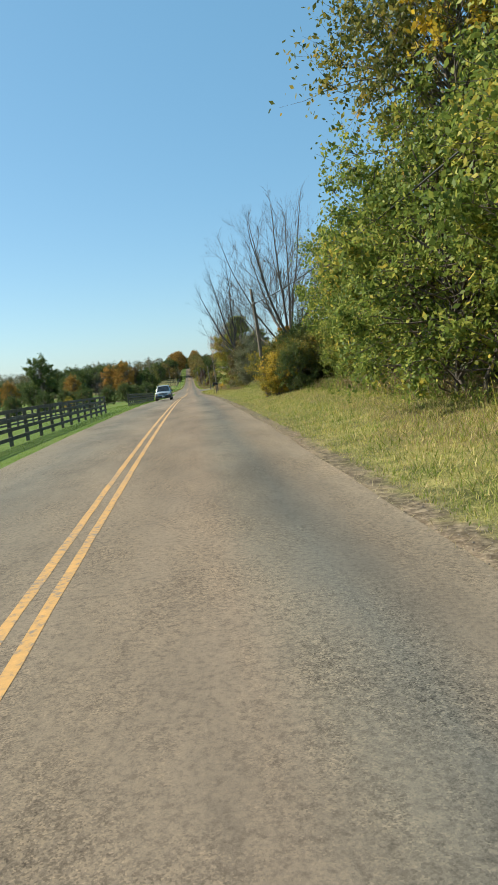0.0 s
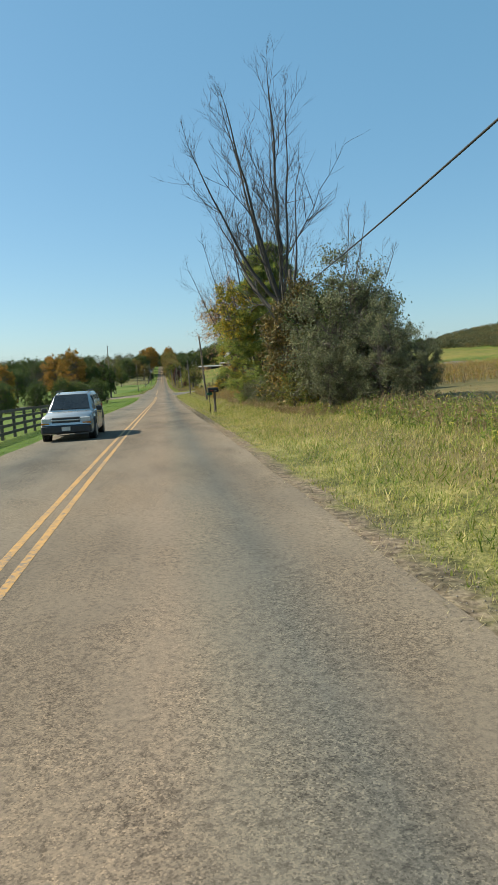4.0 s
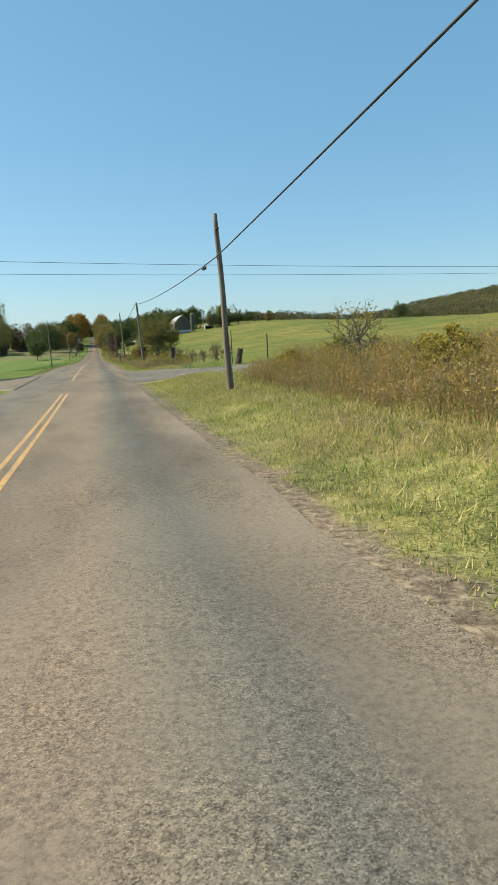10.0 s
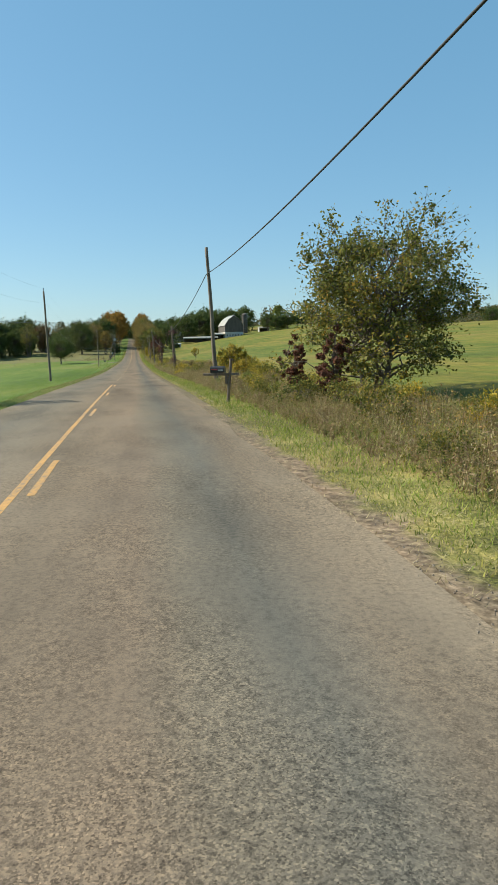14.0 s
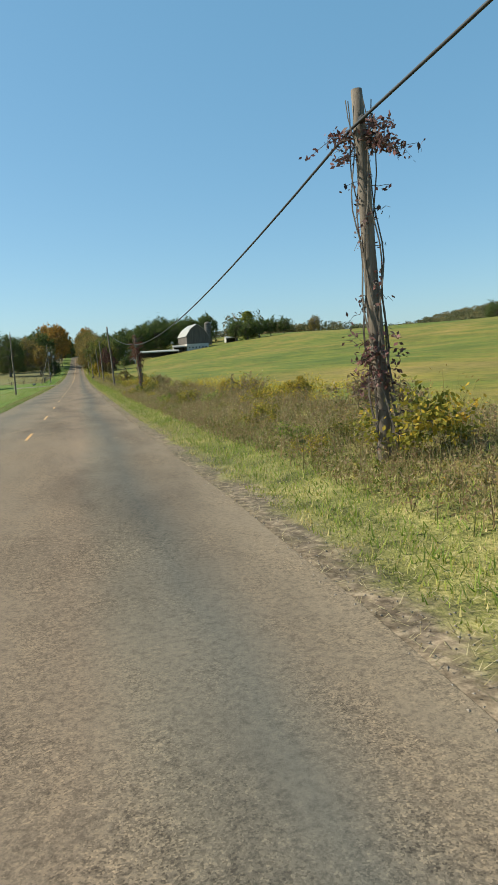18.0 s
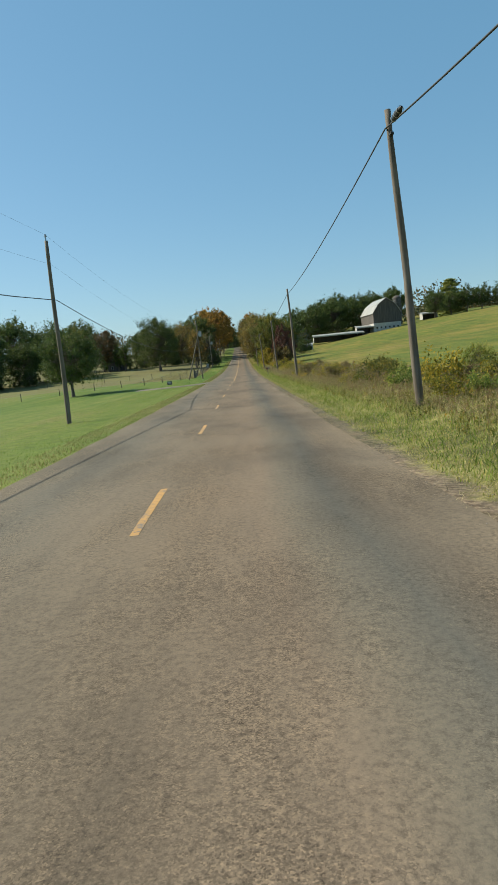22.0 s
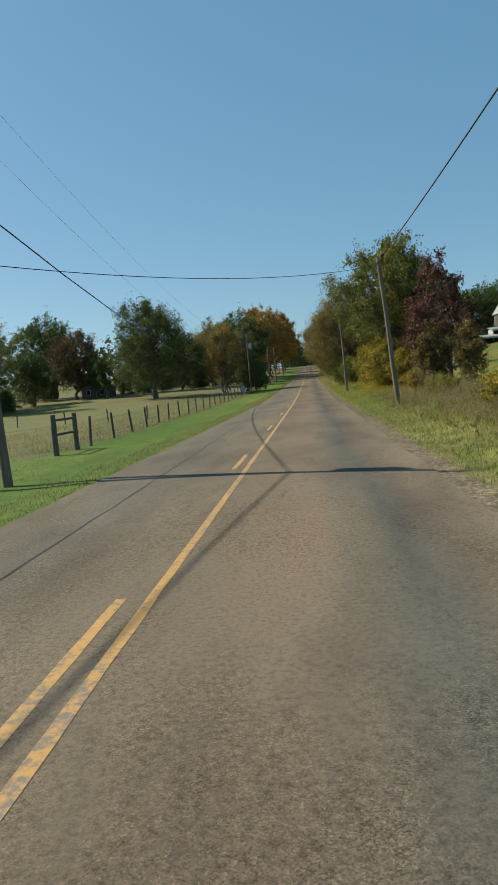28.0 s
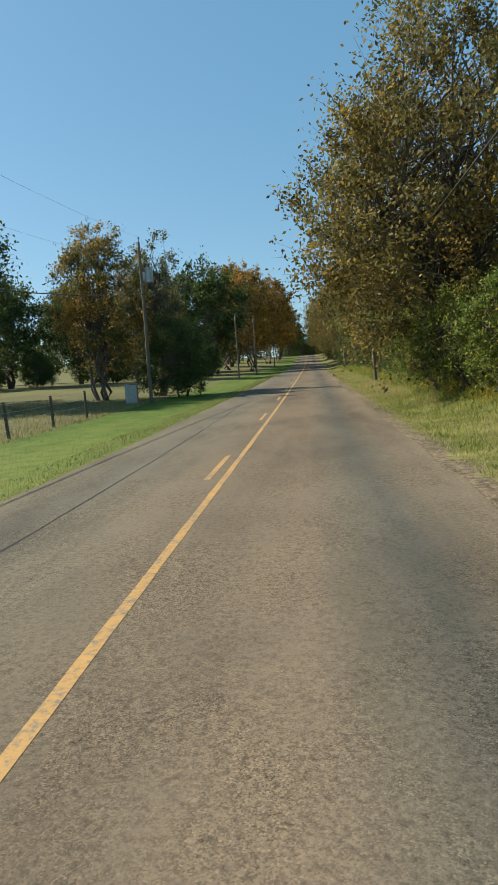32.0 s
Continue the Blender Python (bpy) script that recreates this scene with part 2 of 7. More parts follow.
def tube(points, radii, sides=6, cap=True):
    """Arrays of a tapered tube along points."""
    pts = np.asarray(points, float)
    d = np.gradient(pts, axis=0)
    d /= np.linalg.norm(d, axis=1)[:, None] + 1e-9
    ref = np.where(np.abs(d[:, 2:3]) > 0.9, [[1.0, 0, 0]], [[0, 0, 1.0]])
    a = np.cross(d, ref)
    a /= np.linalg.norm(a, axis=1)[:, None] + 1e-9
    b = np.cross(d, a)
    th = np.arange(sides) * 2 * np.pi / sides
    ring = np.cos(th)[None, :, None] * a[:, None] + np.sin(th)[None, :, None] * b[:, None]
    v = (pts[:, None] + ring * np.asarray(radii)[:, None, None]).reshape(-1, 3)
    n = len(pts)
    i, j = np.meshgrid(np.arange(n - 1), np.arange(sides), indexing="ij")
    j2 = (j + 1) % sides
    f = np.stack([i * sides + j, i * sides + j2, (i + 1) * sides + j2, (i + 1) * sides + j], -1).reshape(-1, 4)
    return v, f


def joined(pieces):
    vs, fs, k = [], [], 0
    for v, f in pieces:
        vs.append(v)
        fs.append(np.asarray(f) + k)
        k += len(v)
    return np.concatenate(vs), np.concatenate(fs)


# ---- the lie of the land ----
ROAD_Y = [-400, -60, 0, 20, 40, 60, 80, 100, 120, 140, 160, 180, 200, 220, 240, 260, 280, 300, 320, 340, 360, 380, 400, 440, 460, 480,
          500, 520, 540, 560, 580, 600, 620, 640, 660, 700, 740, 780, 820, 860, 900, 960, 1100, 3000]
ROAD_Z = [2, 0.1, 0, -0.04, -0.32, -0.7, -1.2, -1.79, -2.37, -2.95, -3.42, -3.63, -3.68, -3.74, -3.98, -4.37, -4.8, -5.18, -5.5, -5.67,
          -5.81, -6.01, -6.13, -6.28, -6.24, -6.12, -6, -5.8, -5.47, -4.99, -4.45, -3.87, -3.28, -2.72, -2.1, -0.2, 1.9, 3.9, 5.9,
          7.4, 8.2, 8.0, 6.0, 0]
RIGHT_EDGE, LEFT_EDGE = 3.62, -3.2


def road_z(y):
    return sum(np.interp(np.asarray(y, float) + d, ROAD_Y, ROAD_Z) for d in (-8, -4, 0, 4, 8)) / 5


def ease(t):
    t = np.clip(t, 0, 1)
    return t * t * (3 - 2 * t)


def ground(x, y):
    """The height of the ground: banks and a hill beside the road on its right, land that falls on its left."""
    x, y = np.asarray(x, float), np.asarray(y, float)
    z = road_z(y)
    r = np.maximum(x - RIGHT_EDGE, 0)
    side = np.exp(-((y - 197) / 9.0) ** 2) * ease((30 - r) / 15)
    bank = 0.5 * np.interp(y, [205, 214, 248, 262], [1, 0.15, 0.15, 1]) * ease((r - 0.8) / 3.5) * (1 - side)
    crest = np.interp(y, [-100, 100, 350, 430, 560, 700, 900], [4, 5.5, 8, 10.5, 12.5, 12.5, 9])
    hill = crest * ease((r - 6) / 135) * 0.3 + crest * 0.7 * np.clip((r - 6) / 110, 0, 1)
    z = z + bank + hill - 5 * ease((r - 150) / 130) + 54 * ease((r - 300) / 420)
    q = np.maximum(LEFT_EDGE - x, 0)
    fall = np.interp(y, [0, 200, 440, 540, 620], [-0.04, -0.035, -0.02, 0.0, 0.03])
    z = z + fall * ease(q / 6) * np.minimum(q, 110) - 0.1 * ease(q / 2.5) + 14 * ease((q - 200) / 400)
    flat = ease((np.hypot(x, y - 300) - 900) / 900)
    z = z * (1 - flat) + 12 * flat
    far = ease((r + q) / 25)
    z = z + 0.35 * far * np.sin(x * 0.043 + y * 0.031) * np.sin(y * 0.027 - x * 0.013 + 1.0)
    return z


# ---- ground sheet ----
def field_material():
    m, n, l, p = shader("field_and_lawn_ground")
    geo = n.new("ShaderNodeNewGeometry")
    sep = n.new("ShaderNodeSeparateXYZ")
    l.new(geo.outputs["Position"], sep.inputs[0])

    def band(out, lo, hi):
        r = n.new("ShaderNodeMapRange")
        r.interpolation_type = "SMOOTHSTEP"
        l.new(out, r.inputs[0])
        r.inputs[1].default_value, r.inputs[2].default_value = lo, hi
        return r.outputs[0]

    wob = noise_node(n, l, 0.08, 4)
    big = noise_node(n, l, 0.035, 5, 0.6, (1, 0.5, 1))
    fine = noise_node(n, l, 9.0, 4, 0.7)
    streak = noise_node(n, l, 0.6, 4, 0.6, (1.0, 0.12, 1))
    hay = ramp(n, [(0.36, (0.072, 0.11, 0.014)), (0.46, (0.13, 0.155, 0.022)), (0.54, (0.185, 0.168, 0.03)), (0.64, (0.25, 0.19, 0.055))])
    l.new(mix(n, l, 0.45, big.outputs[0], streak.outputs[0]), hay.inputs[0])
    lawn = ramp(n, [(0.3, (0.06, 0.105, 0.012)), (0.45, (0.098, 0.152, 0.019)), (0.55, (0.14, 0.176, 0.03)), (0.7, (0.2, 0.19, 0.052))])
    l.new(mix(n, l, 0.4, big.outputs[0], streak.outputs[0]), lawn.inputs[0])
    rough_g = ramp(n, [(0.25, (0.08, 0.07, 0.03)), (0.5, (0.17, 0.14, 0.055)), (0.75, (0.2, 0.13, 0.06))])
    l.new(mix(n, l, 0.5, big.outputs[0], fine.outputs[0]), rough_g.inputs[0])
    soil = ramp(n, [(0.38, (0.045, 0.042, 0.018)), (0.46, (0.12, 0.125, 0.034)), (0.53, (0.24, 0.225, 0.07)), (0.63, (0.42, 0.36, 0.17))])
    turf = noise_node(n, l, 0.7, 5, 0.7)
    blade = noise_node(n, l, 34, 5, 0.8, (1, 0.6, 1))
    l.new(mix(n, l, 0.62, turf.outputs[0], blade.outputs[0]), soil.inputs[0])
    # weeds: a strip beside the road, the whole field before the crossing
    y_w = n.new("ShaderNodeMath")
    y_w.operation = "MULTIPLY_ADD"
    l.new(wob.outputs[0], y_w.inputs[0])
    y_w.inputs[1].default_value = 14.0
    l.new(sep.outputs[0], y_w.inputs[2])
    strip = band(y_w.outputs[0], 17.5, 15.5)
    near_part = band(sep.outputs[1], 196, 186)
    near_x = band(y_w.outputs[0], 75, 60)
    nm = n.new("ShaderNodeMath")
    nm.operation = "MULTIPLY"
    l.new(near_part, nm.inputs[0])
    l.new(near_x, nm.inputs[1])
    mx = n.new("ShaderNodeMath")
    mx.operation = "MAXIMUM"
    l.new(strip, mx.inputs[0])
    l.new(nm.outputs[0], mx.inputs[1])
    c = mix(n, l, mx.outputs[0], hay.outputs[0], rough_g.outputs[0])
    c = mix(n, l, band(y_w.outputs[0], 13.6, 12.2), c, soil.outputs[0])
    edge = noise_node(n, l, 1.1, 5, 0.7)
    xe = n.new("ShaderNodeMath")
    xe.operation = "MULTIPLY_ADD"
    l.new(edge.outputs[0], xe.inputs[0])
    xe.inputs[1].default_value = 1.6
    l.new(sep.outputs[0], xe.inputs[2])
    dirt = ramp(n, [(0.35, (0.11, 0.082, 0.055)), (0.5, (0.185, 0.142, 0.1)), (0.65, (0.3, 0.235, 0.165))])
    l.new(fine.outputs[0], dirt.inputs[0])
    c = mix(n, l, band(xe.outputs[0], 5.1, 4.6), c, dirt.outputs[0])
    swath = noise_node(n, l, 0.16, 6, 0.7, (1, 0.45, 1))
    sw = ramp(n, [(0.36, (0.66, 0.72, 0.6)), (0.5, (0.98, 0.97, 0.95)), (0.64, (1.2, 1.1, 1.05))])
    l.new(swath.outputs[0], sw.inputs[0])
    c = mix(n, l, 1.0, c, sw.outputs[0], "MULTIPLY")
    clod = noise_node(n, l, 1.4, 6, 0.75)
    cr = ramp(n, [(0.35, (0.66, 0.68, 0.62)), (0.5, (0.95, 0.95, 0.95)), (0.65, (1.18, 1.14, 1.1))])
    l.new(clod.outputs[0], cr.inputs[0])
    c = mix(n, l, 1.0, mix(n, l, band(sep.outputs[0], 3.0, 2.0), c, lawn.outputs[0]), cr.outputs[0], "MULTIPLY")
    # the grazed pasture behind the wire fence is duller than the mown lawn
    pm = n.new("ShaderNodeMath")
    pm.operation = "MULTIPLY"
    l.new(band(sep.outputs[0], -8.3, -8.9), pm.inputs[0])
    l.new(band(sep.outputs[1], 481, 484), pm.inputs[1])
    graze = ramp(n, [(0.35, (0.1, 0.095, 0.038)), (0.5, (0.165, 0.15, 0.055)), (0.65, (0.125, 0.15, 0.035))])
    l.new(mix(n, l, 0.5, big.outputs[0], swath.outputs[0]), graze.inputs[0])
    c = mix(n, l, pm.outputs[0], c, graze.outputs[0])
    g = ramp(n, [(0.3, (0.72, 0.72, 0.72)), (0.7, (1.0, 1.0, 1.0))])
    l.new(fine.outputs[0], g.inputs[0])
    l.new(mix(n, l, 1.0, c, g.outputs[0], "MULTIPLY"), p.inputs["Base Color"])
    p.inputs["Roughness"].default_value = 0.95
    p.inputs["Specular IOR Level"].default_value = 0.2
    bump(n, l, fine.outputs[0], 0.5, 0.03, p.inputs["Normal"])
    return m


gx = np.unique(np.concatenate([[-3000, -2000, -1400, -1000, -750, -550, -420, -320, -250, -200, -160, -130, -105, -85, -70, -58, -48, -40, -33, -27, -22,
                                -18, -15, -12.5, -10.5, -9, -7.8, -6.8, -5.9, -5.2, -4.6, -4.1, -3.7, -3.35, -3.05, -2.85, -2.6, 0, 2.6, 3.1, 3.25, 3.45, 3.8, 4.2, 4.7,
                                5.2, 5.8, 6.5, 7.3, 8.2, 9.2, 10.5], np.arange(12, 40, 2), np.arange(40, 160, 6), np.arange(160, 360, 20),
                               [400, 450, 520, 600, 700, 800, 1000, 1400, 2000, 3000]]))
gy = np.unique(np.concatenate([[-3000, -1500, -700, -350, -200, -120], np.arange(-80, 880, 3.0), np.arange(880, 1300, 15), [1400, 1600, 2000, 2600, 3400, 4200]]))
GX, GY = np.meshgrid(gx, gy)
GZ = ground(GX, GY) - 0.16 * ((GX > LEFT_EDGE + 0.3) & (GX < RIGHT_EDGE - 0.3)) - 0.035
nx, ny = len(gx), len(gy)
i, j = np.meshgrid(np.arange(ny - 1), np.arange(nx - 1), indexing="ij")
gf = np.stack([i * nx + j, i * nx + j + 1, (i + 1) * nx + j + 1, (i + 1) * nx + j], -1).reshape(-1, 4)
land = new("ground", raw_mesh("ground", np.stack([GX, GY, GZ], -1).reshape(-1, 3), gf, field_material(), True))
tagged(land, "green and straw-coloured grass land with mown lawn and hay fields", "ground", kind="structure")


# ---- road ----
def asphalt():
    m, n, l, p = shader("worn_brown_grey_asphalt")
    geo = n.new("ShaderNodeNewGeometry")
    sep = n.new("ShaderNodeSeparateXYZ")
    l.new(geo.outputs["Position"], sep.inputs[0])
    wob = noise_node(n, l, 0.25, 4, 0.6, (1, 0.25, 1))
    xw = n.new("ShaderNodeMath")
    xw.operation = "MULTIPLY_ADD"
    l.new(wob.outputs[0], xw.inputs[0])
    xw.inputs[1].default_value = 1.1
    l.new(sep.outputs[0], xw.inputs[2])
    mr = n.new("ShaderNodeMapRange")
    l.new(xw.outputs[0], mr.inputs[0])
    mr.inputs[1].default_value, mr.inputs[2].default_value = -2.95, 5.05
    across = ramp(n, [(0.0, (0.185, 0.158, 0.125)), (0.2, (0.145, 0.134, 0.116)), (0.36, (0.178, 0.15, 0.12)), (0.5, (0.17, 0.138, 0.108)), (0.62, (0.188, 0.15, 0.118)),
                      (0.67, (0.155, 0.136, 0.112)), (0.735, (0.112, 0.108, 0.098)), (0.8, (0.158, 0.132, 0.106)), (0.88, (0.2, 0.165, 0.128))])
    l.new(mr.outputs[0], across.inputs[0])
    patch = noise_node(n, l, 0.5, 6, 0.65, (1, 0.3, 1))
    pr = ramp(n, [(0.3, (0.72, 0.715, 0.7)), (0.55, (1.12, 1.095, 1.04)), (0.75, (1.28, 1.22, 1.13))])
    l.new(patch.outputs[0], pr.inputs[0])
    c = mix(n, l, 1.0, across.outputs[0], pr.outputs[0], "MULTIPLY")
    later = n.new("ShaderNodeMapRange")
    l.new(sep.outputs[1], later.inputs[0])
    later.inputs[1].default_value, later.inputs[2].default_value = 225, 250
    c = mix(n, l, later.outputs[0], c, mix(n, l, 1.0, c, (0.9, 0.88, 0.85), "MULTIPLY"))
    stone = n.new("ShaderNodeTexVoronoi")
    stone.inputs["Scale"].default_value = 110
    l.new(geo.outputs["Position"], stone.inputs["Vector"])
    tone = n.new("ShaderNodeSeparateColor")
    l.new(stone.outputs["Color"], tone.inputs[0])
    sr = ramp(n, [(0.0, (0.5, 0.49, 0.48)), (0.45, (0.95, 0.94, 0.93)), (0.85, (1.2, 1.16, 1.1)), (1.0, (1.6, 1.52, 1.42))])
    l.new(tone.outputs[0], sr.inputs[0])
    grit = noise_node(n, l, 22, 6, 0.75)
    gr = ramp(n, [(0.36, (0.55, 0.55, 0.56)), (0.5, (1, 1, 1)), (0.66, (1.28, 1.24, 1.18))])
    l.new(grit.outputs[0], gr.inputs[0])
    rag = noise_node(n, l, 0.9, 5, 0.65, (1, 0.45, 1))
    rr = ramp(n, [(0.4, (0.12, 0.12, 0.12)), (0.62, (1.0, 1.0, 1.0))])
    l.new(rag.outputs[0], rr.inputs[0])
    c2 = mix(n, l, 1.0, mix(n, l, 1.0, c, sr.outputs[0], "MULTIPLY"), gr.outputs[0], "MULTIPLY")
    c = mix(n, l, rr.outputs[0], mix(n, l, 0.5, c, mix(n, l, 1.0, c, gr.outputs[0], "MULTIPLY")), c2)
    l.new(c, p.inputs["Base Color"])
    p.inputs["Roughness"].default_value = 0.95
    p.inputs["Specular IOR Level"].default_value = 0.08
    bump(n, l, grit.outputs[0], 0.55, 0.012, p.inputs["Normal"])
    return m


ASPHALT = asphalt()
rng = np.random.default_rng(5)
ry = np.arange(-60, 1000, 1.0)
jag_r = np.interp(ry, ry[::2], rng.normal(0, 0.035, len(ry[::2]))) + 0.02 * np.sin(ry * 0.13)
jag_l = np.interp(ry, ry[::2], rng.normal(0, 0.035, len(ry[::2]))) + 0.02 * np.sin(ry * 0.17 + 1)
cols = []
for k, x in enumerate([LEFT_EDGE, LEFT_EDGE + 0.02, -2, -1, 0, 1, 2, 3, RIGHT_EDGE - 0.02, RIGHT_EDGE]):
    xx = np.full(len(ry), float(x)) + (jag_l if k < 2 else jag_r if k > 7 else 0)
    drop = 0.07 if k in (0, 9) else 0.0
    cols.append(np.stack([xx, ry, road_z(ry) - drop + 0.03 * (1 - (x / 3.4) ** 2)], -1))
rv = np.stack(cols, 1).reshape(-1, 3)
i, j = np.meshgrid(np.arange(len(ry) - 1), np.arange(9), indexing="ij")
rf = np.stack([i * 10 + j, i * 10 + j + 1, (i + 1) * 10 + j + 1, (i + 1) * 10 + j], -1).reshape(-1, 4)
road = new("road", raw_mesh("road", rv, rf, ASPHALT))
tagged(road, "worn brown-grey two-lane country road with cracked asphalt", "road", kind="structure")


def crown(x, y):
    return road_z(y) + 0.03 * (1 - (np.asarray(x, float) / 3.4) ** 2)


def ribbon(x_of, y0, y1, width, lift, step=1.0, ragged=0.0, seed=1):
    """A flat strip along the road, centred on x_of(y)."""
    g = np.random.default_rng(seed)
    y = np.linspace(y0, y1, max(2, int(round((y1 - y0) / step)) + 1))
    x = x_of(y)
    w = width * (1 + ragged * g.normal(0, 1, (2, len(y)))) / 2
    a = np.stack([x - w[0], y, crown(x - w[0], y) + lift], -1)
    b = np.stack([x + w[1], y, crown(x + w[1], y) + lift], -1)
    v = np.stack([a, b], 1).reshape(-1, 3)
    k = np.arange(len(y) - 1) * 2
    return v, np.stack([k, k + 1, k + 3, k + 2], -1)


def paint():
    m, n, l, p = shader("worn_yellow_road_paint")
    a = noise_node(n, l, 14, 5, 0.7)
    b = noise_node(n, l, 0.7, 3)
    r = ramp(n, [(0.4, (0.17, 0.135, 0.1)), (0.5, (0.41, 0.225, 0.065)), (0.7, (0.54, 0.285, 0.075))])
    l.new(mix(n, l, 0.3, a.outputs[0], b.outputs[0]), r.inputs[0])
    l.new(r.outputs[0], p.inputs["Base Color"])
    p.inputs["Roughness"].default_value = 0.7
    return m


YELLOW = paint()
TAR = surface("black_tar_sealing", [(0.3, (0.025, 0.023, 0.021)), (0.7, (0.05, 0.046, 0.042))], 2, 30, 0.97, 0.2, src="world")
marks = []
marks.append(("solid line", ribbon(lambda y: 0 * y + 0.12, -60, 180, 0.1, 0.0025, 0.5, 0.06, 2)))
marks.append(("solid line", ribbon(lambda y: 0 * y - 0.12, -60, 180, 0.1, 0.0025, 0.5, 0.06, 3)))
marks.append(("solid line", ribbon(lambda y: 0 * y - 0.1, 193, 262, 0.1, 0.0025, 0.5, 0.06, 5)))
marks.append(("solid line", ribbon(lambda y: 0 * y + 0.1, 437, 960, 0.1, 0.0025, 0.5, 0.06, 4)))
for s in [202.4 + 11.2 * k for k in range(6)]:
    marks.append(("dash", ribbon(lambda y: 0 * y + 0.12, s, s + 2.8, 0.1, 0.0025, 0.4, 0.06, int(s))))
for s in [273.3 + 11.19 * k for k in range(15)]:
    marks.append(("dash", ribbon(lambda y: 0 * y - 0.05, s, s + 2.8, 0.1, 0.0025, 0.4, 0.06, int(s))))
for s in [450.4 + 11.08 * k for k in range(26)]:
    marks.append(("dash", ribbon(lambda y: 0 * y - 0.18, s, s + 2.8, 0.1, 0.0025, 0.4, 0.06, int(s))))
for nm, (v, f) in marks:
    part("centre_line" if nm == "solid line" else "centre_dash", raw_mesh("paint", v, f, YELLOW), YELLOW, road,
         "worn yellow painted road line")
# a ragged line across, a skid mark, a joint along the lane and fine cracks
def crack(px, py, w, label=""):
    px, py = np.asarray(px, float), np.asarray(py, float)
    a = np.arctan2(np.gradient(py), np.gradient(px))
    nx_, ny_ = -np.sin(a) * w / 2, np.cos(a) * w / 2
    v = np.stack([np.stack([px + nx_, py + ny_, crown(px, py) + 0.004], -1), np.stack([px - nx_, py - ny_, crown(px, py) + 0.004], -1)], 1).reshape(-1, 3)
    q = np.arange(len(px) - 1) * 2
    part("crack", raw_mesh("crack", v, np.stack([q, q + 1, q + 3, q + 2], -1), TAR), TAR, road, label)


g = np.random.default_rng(31)
t = np.linspace(0, 1, 60)
# ragged black line slanting across both lanes, in the same black as the cracks
crack(-2.6 + 5.2 * t, 192.3 - 3.0 * t + g.normal(0, 0.03, 60), 0.07 * g.uniform(0.4, 1.3, 60), "black ragged line across the road")
# dark skid mark of turning traffic, built with the crack strip
crack(-0.3 - 2.4 * t + g.normal(0, 0.02, 60), 194.5 + 35 * t, 0.035 * g.uniform(0.4, 1.3, 60))
t = np.linspace(0, 1, 160)
crack(-1.85 + 0.12 * np.sin(9 * t) + g.normal(0, 0.015, 160), 445 + 115 * t, 0.03 * g.uniform(0.3, 1.4, 160), "dark joint along the lane")
for k in range(26):
    n = int(g.integers(10, 22))
    x0, y0 = g.normal(0.1, 0.8), (g.uniform(404, 446) if k < 18 else g.uniform(20, 380))
    a = (math.pi / 2 if g.random() < 0.6 else 0.0) + g.normal(0, 0.2)
    d = g.normal(0, 0.022, n)
    s_ = np.cumsum(g.uniform(0.05, 0.16, n))
    crack(np.clip(x0 + s_ * math.cos(a) - d * math.sin(a), LEFT_EDGE + 0.2, RIGHT_EDGE - 0.2), y0 + s_ * math.sin(a) + d * math.cos(a), g.uniform(0.003, 0.006) * np.sin(np.linspace(0.1, 3.04, n)))


# ---- side roads ----
def side_sheet(name, outline_lo, outline_hi, xs, material, label, lift):
    """A sheet between two edges y = lo(x), hi(x), lying on the land."""
    rows = []
    for x in xs:
        lo, hi = outline_lo(x), outline_hi(x)
        y = np.linspace(lo, hi, 12)
        y[0], y[-1] = y[1] - 0.3, y[-2] + 0.3
        z = ground(np.full(12, x), y) + lift
        z[0], z[-1] = z[0] - 0.07, z[-1] - 0.07
        rows.append(np.stack([np.full(12, x), y, z], -1))
    v = np.stack(rows).reshape(-1, 3)
    i, j = np.meshgrid(np.arange(len(xs) - 1), np.arange(11), indexing="ij")
    f = np.stack([i * 12 + j, (i + 1) * 12 + j, (i + 1) * 12 + j + 1, i * 12 + j + 1], -1).reshape(-1, 4)
    if xs[1] < xs[0]:
        f = f[:, ::-1]
    return tagged(new(name, raw_mesh(name, v, f, material)), label, "road", kind="structure")


PEBBLE = surface("brown_roadside_pebbles", [(0.3, (0.17, 0.14, 0.11)), (0.7, (0.32, 0.27, 0.22))], 2, 40, 0.9, 0.5, 0.02, src="world", stain=0.45)


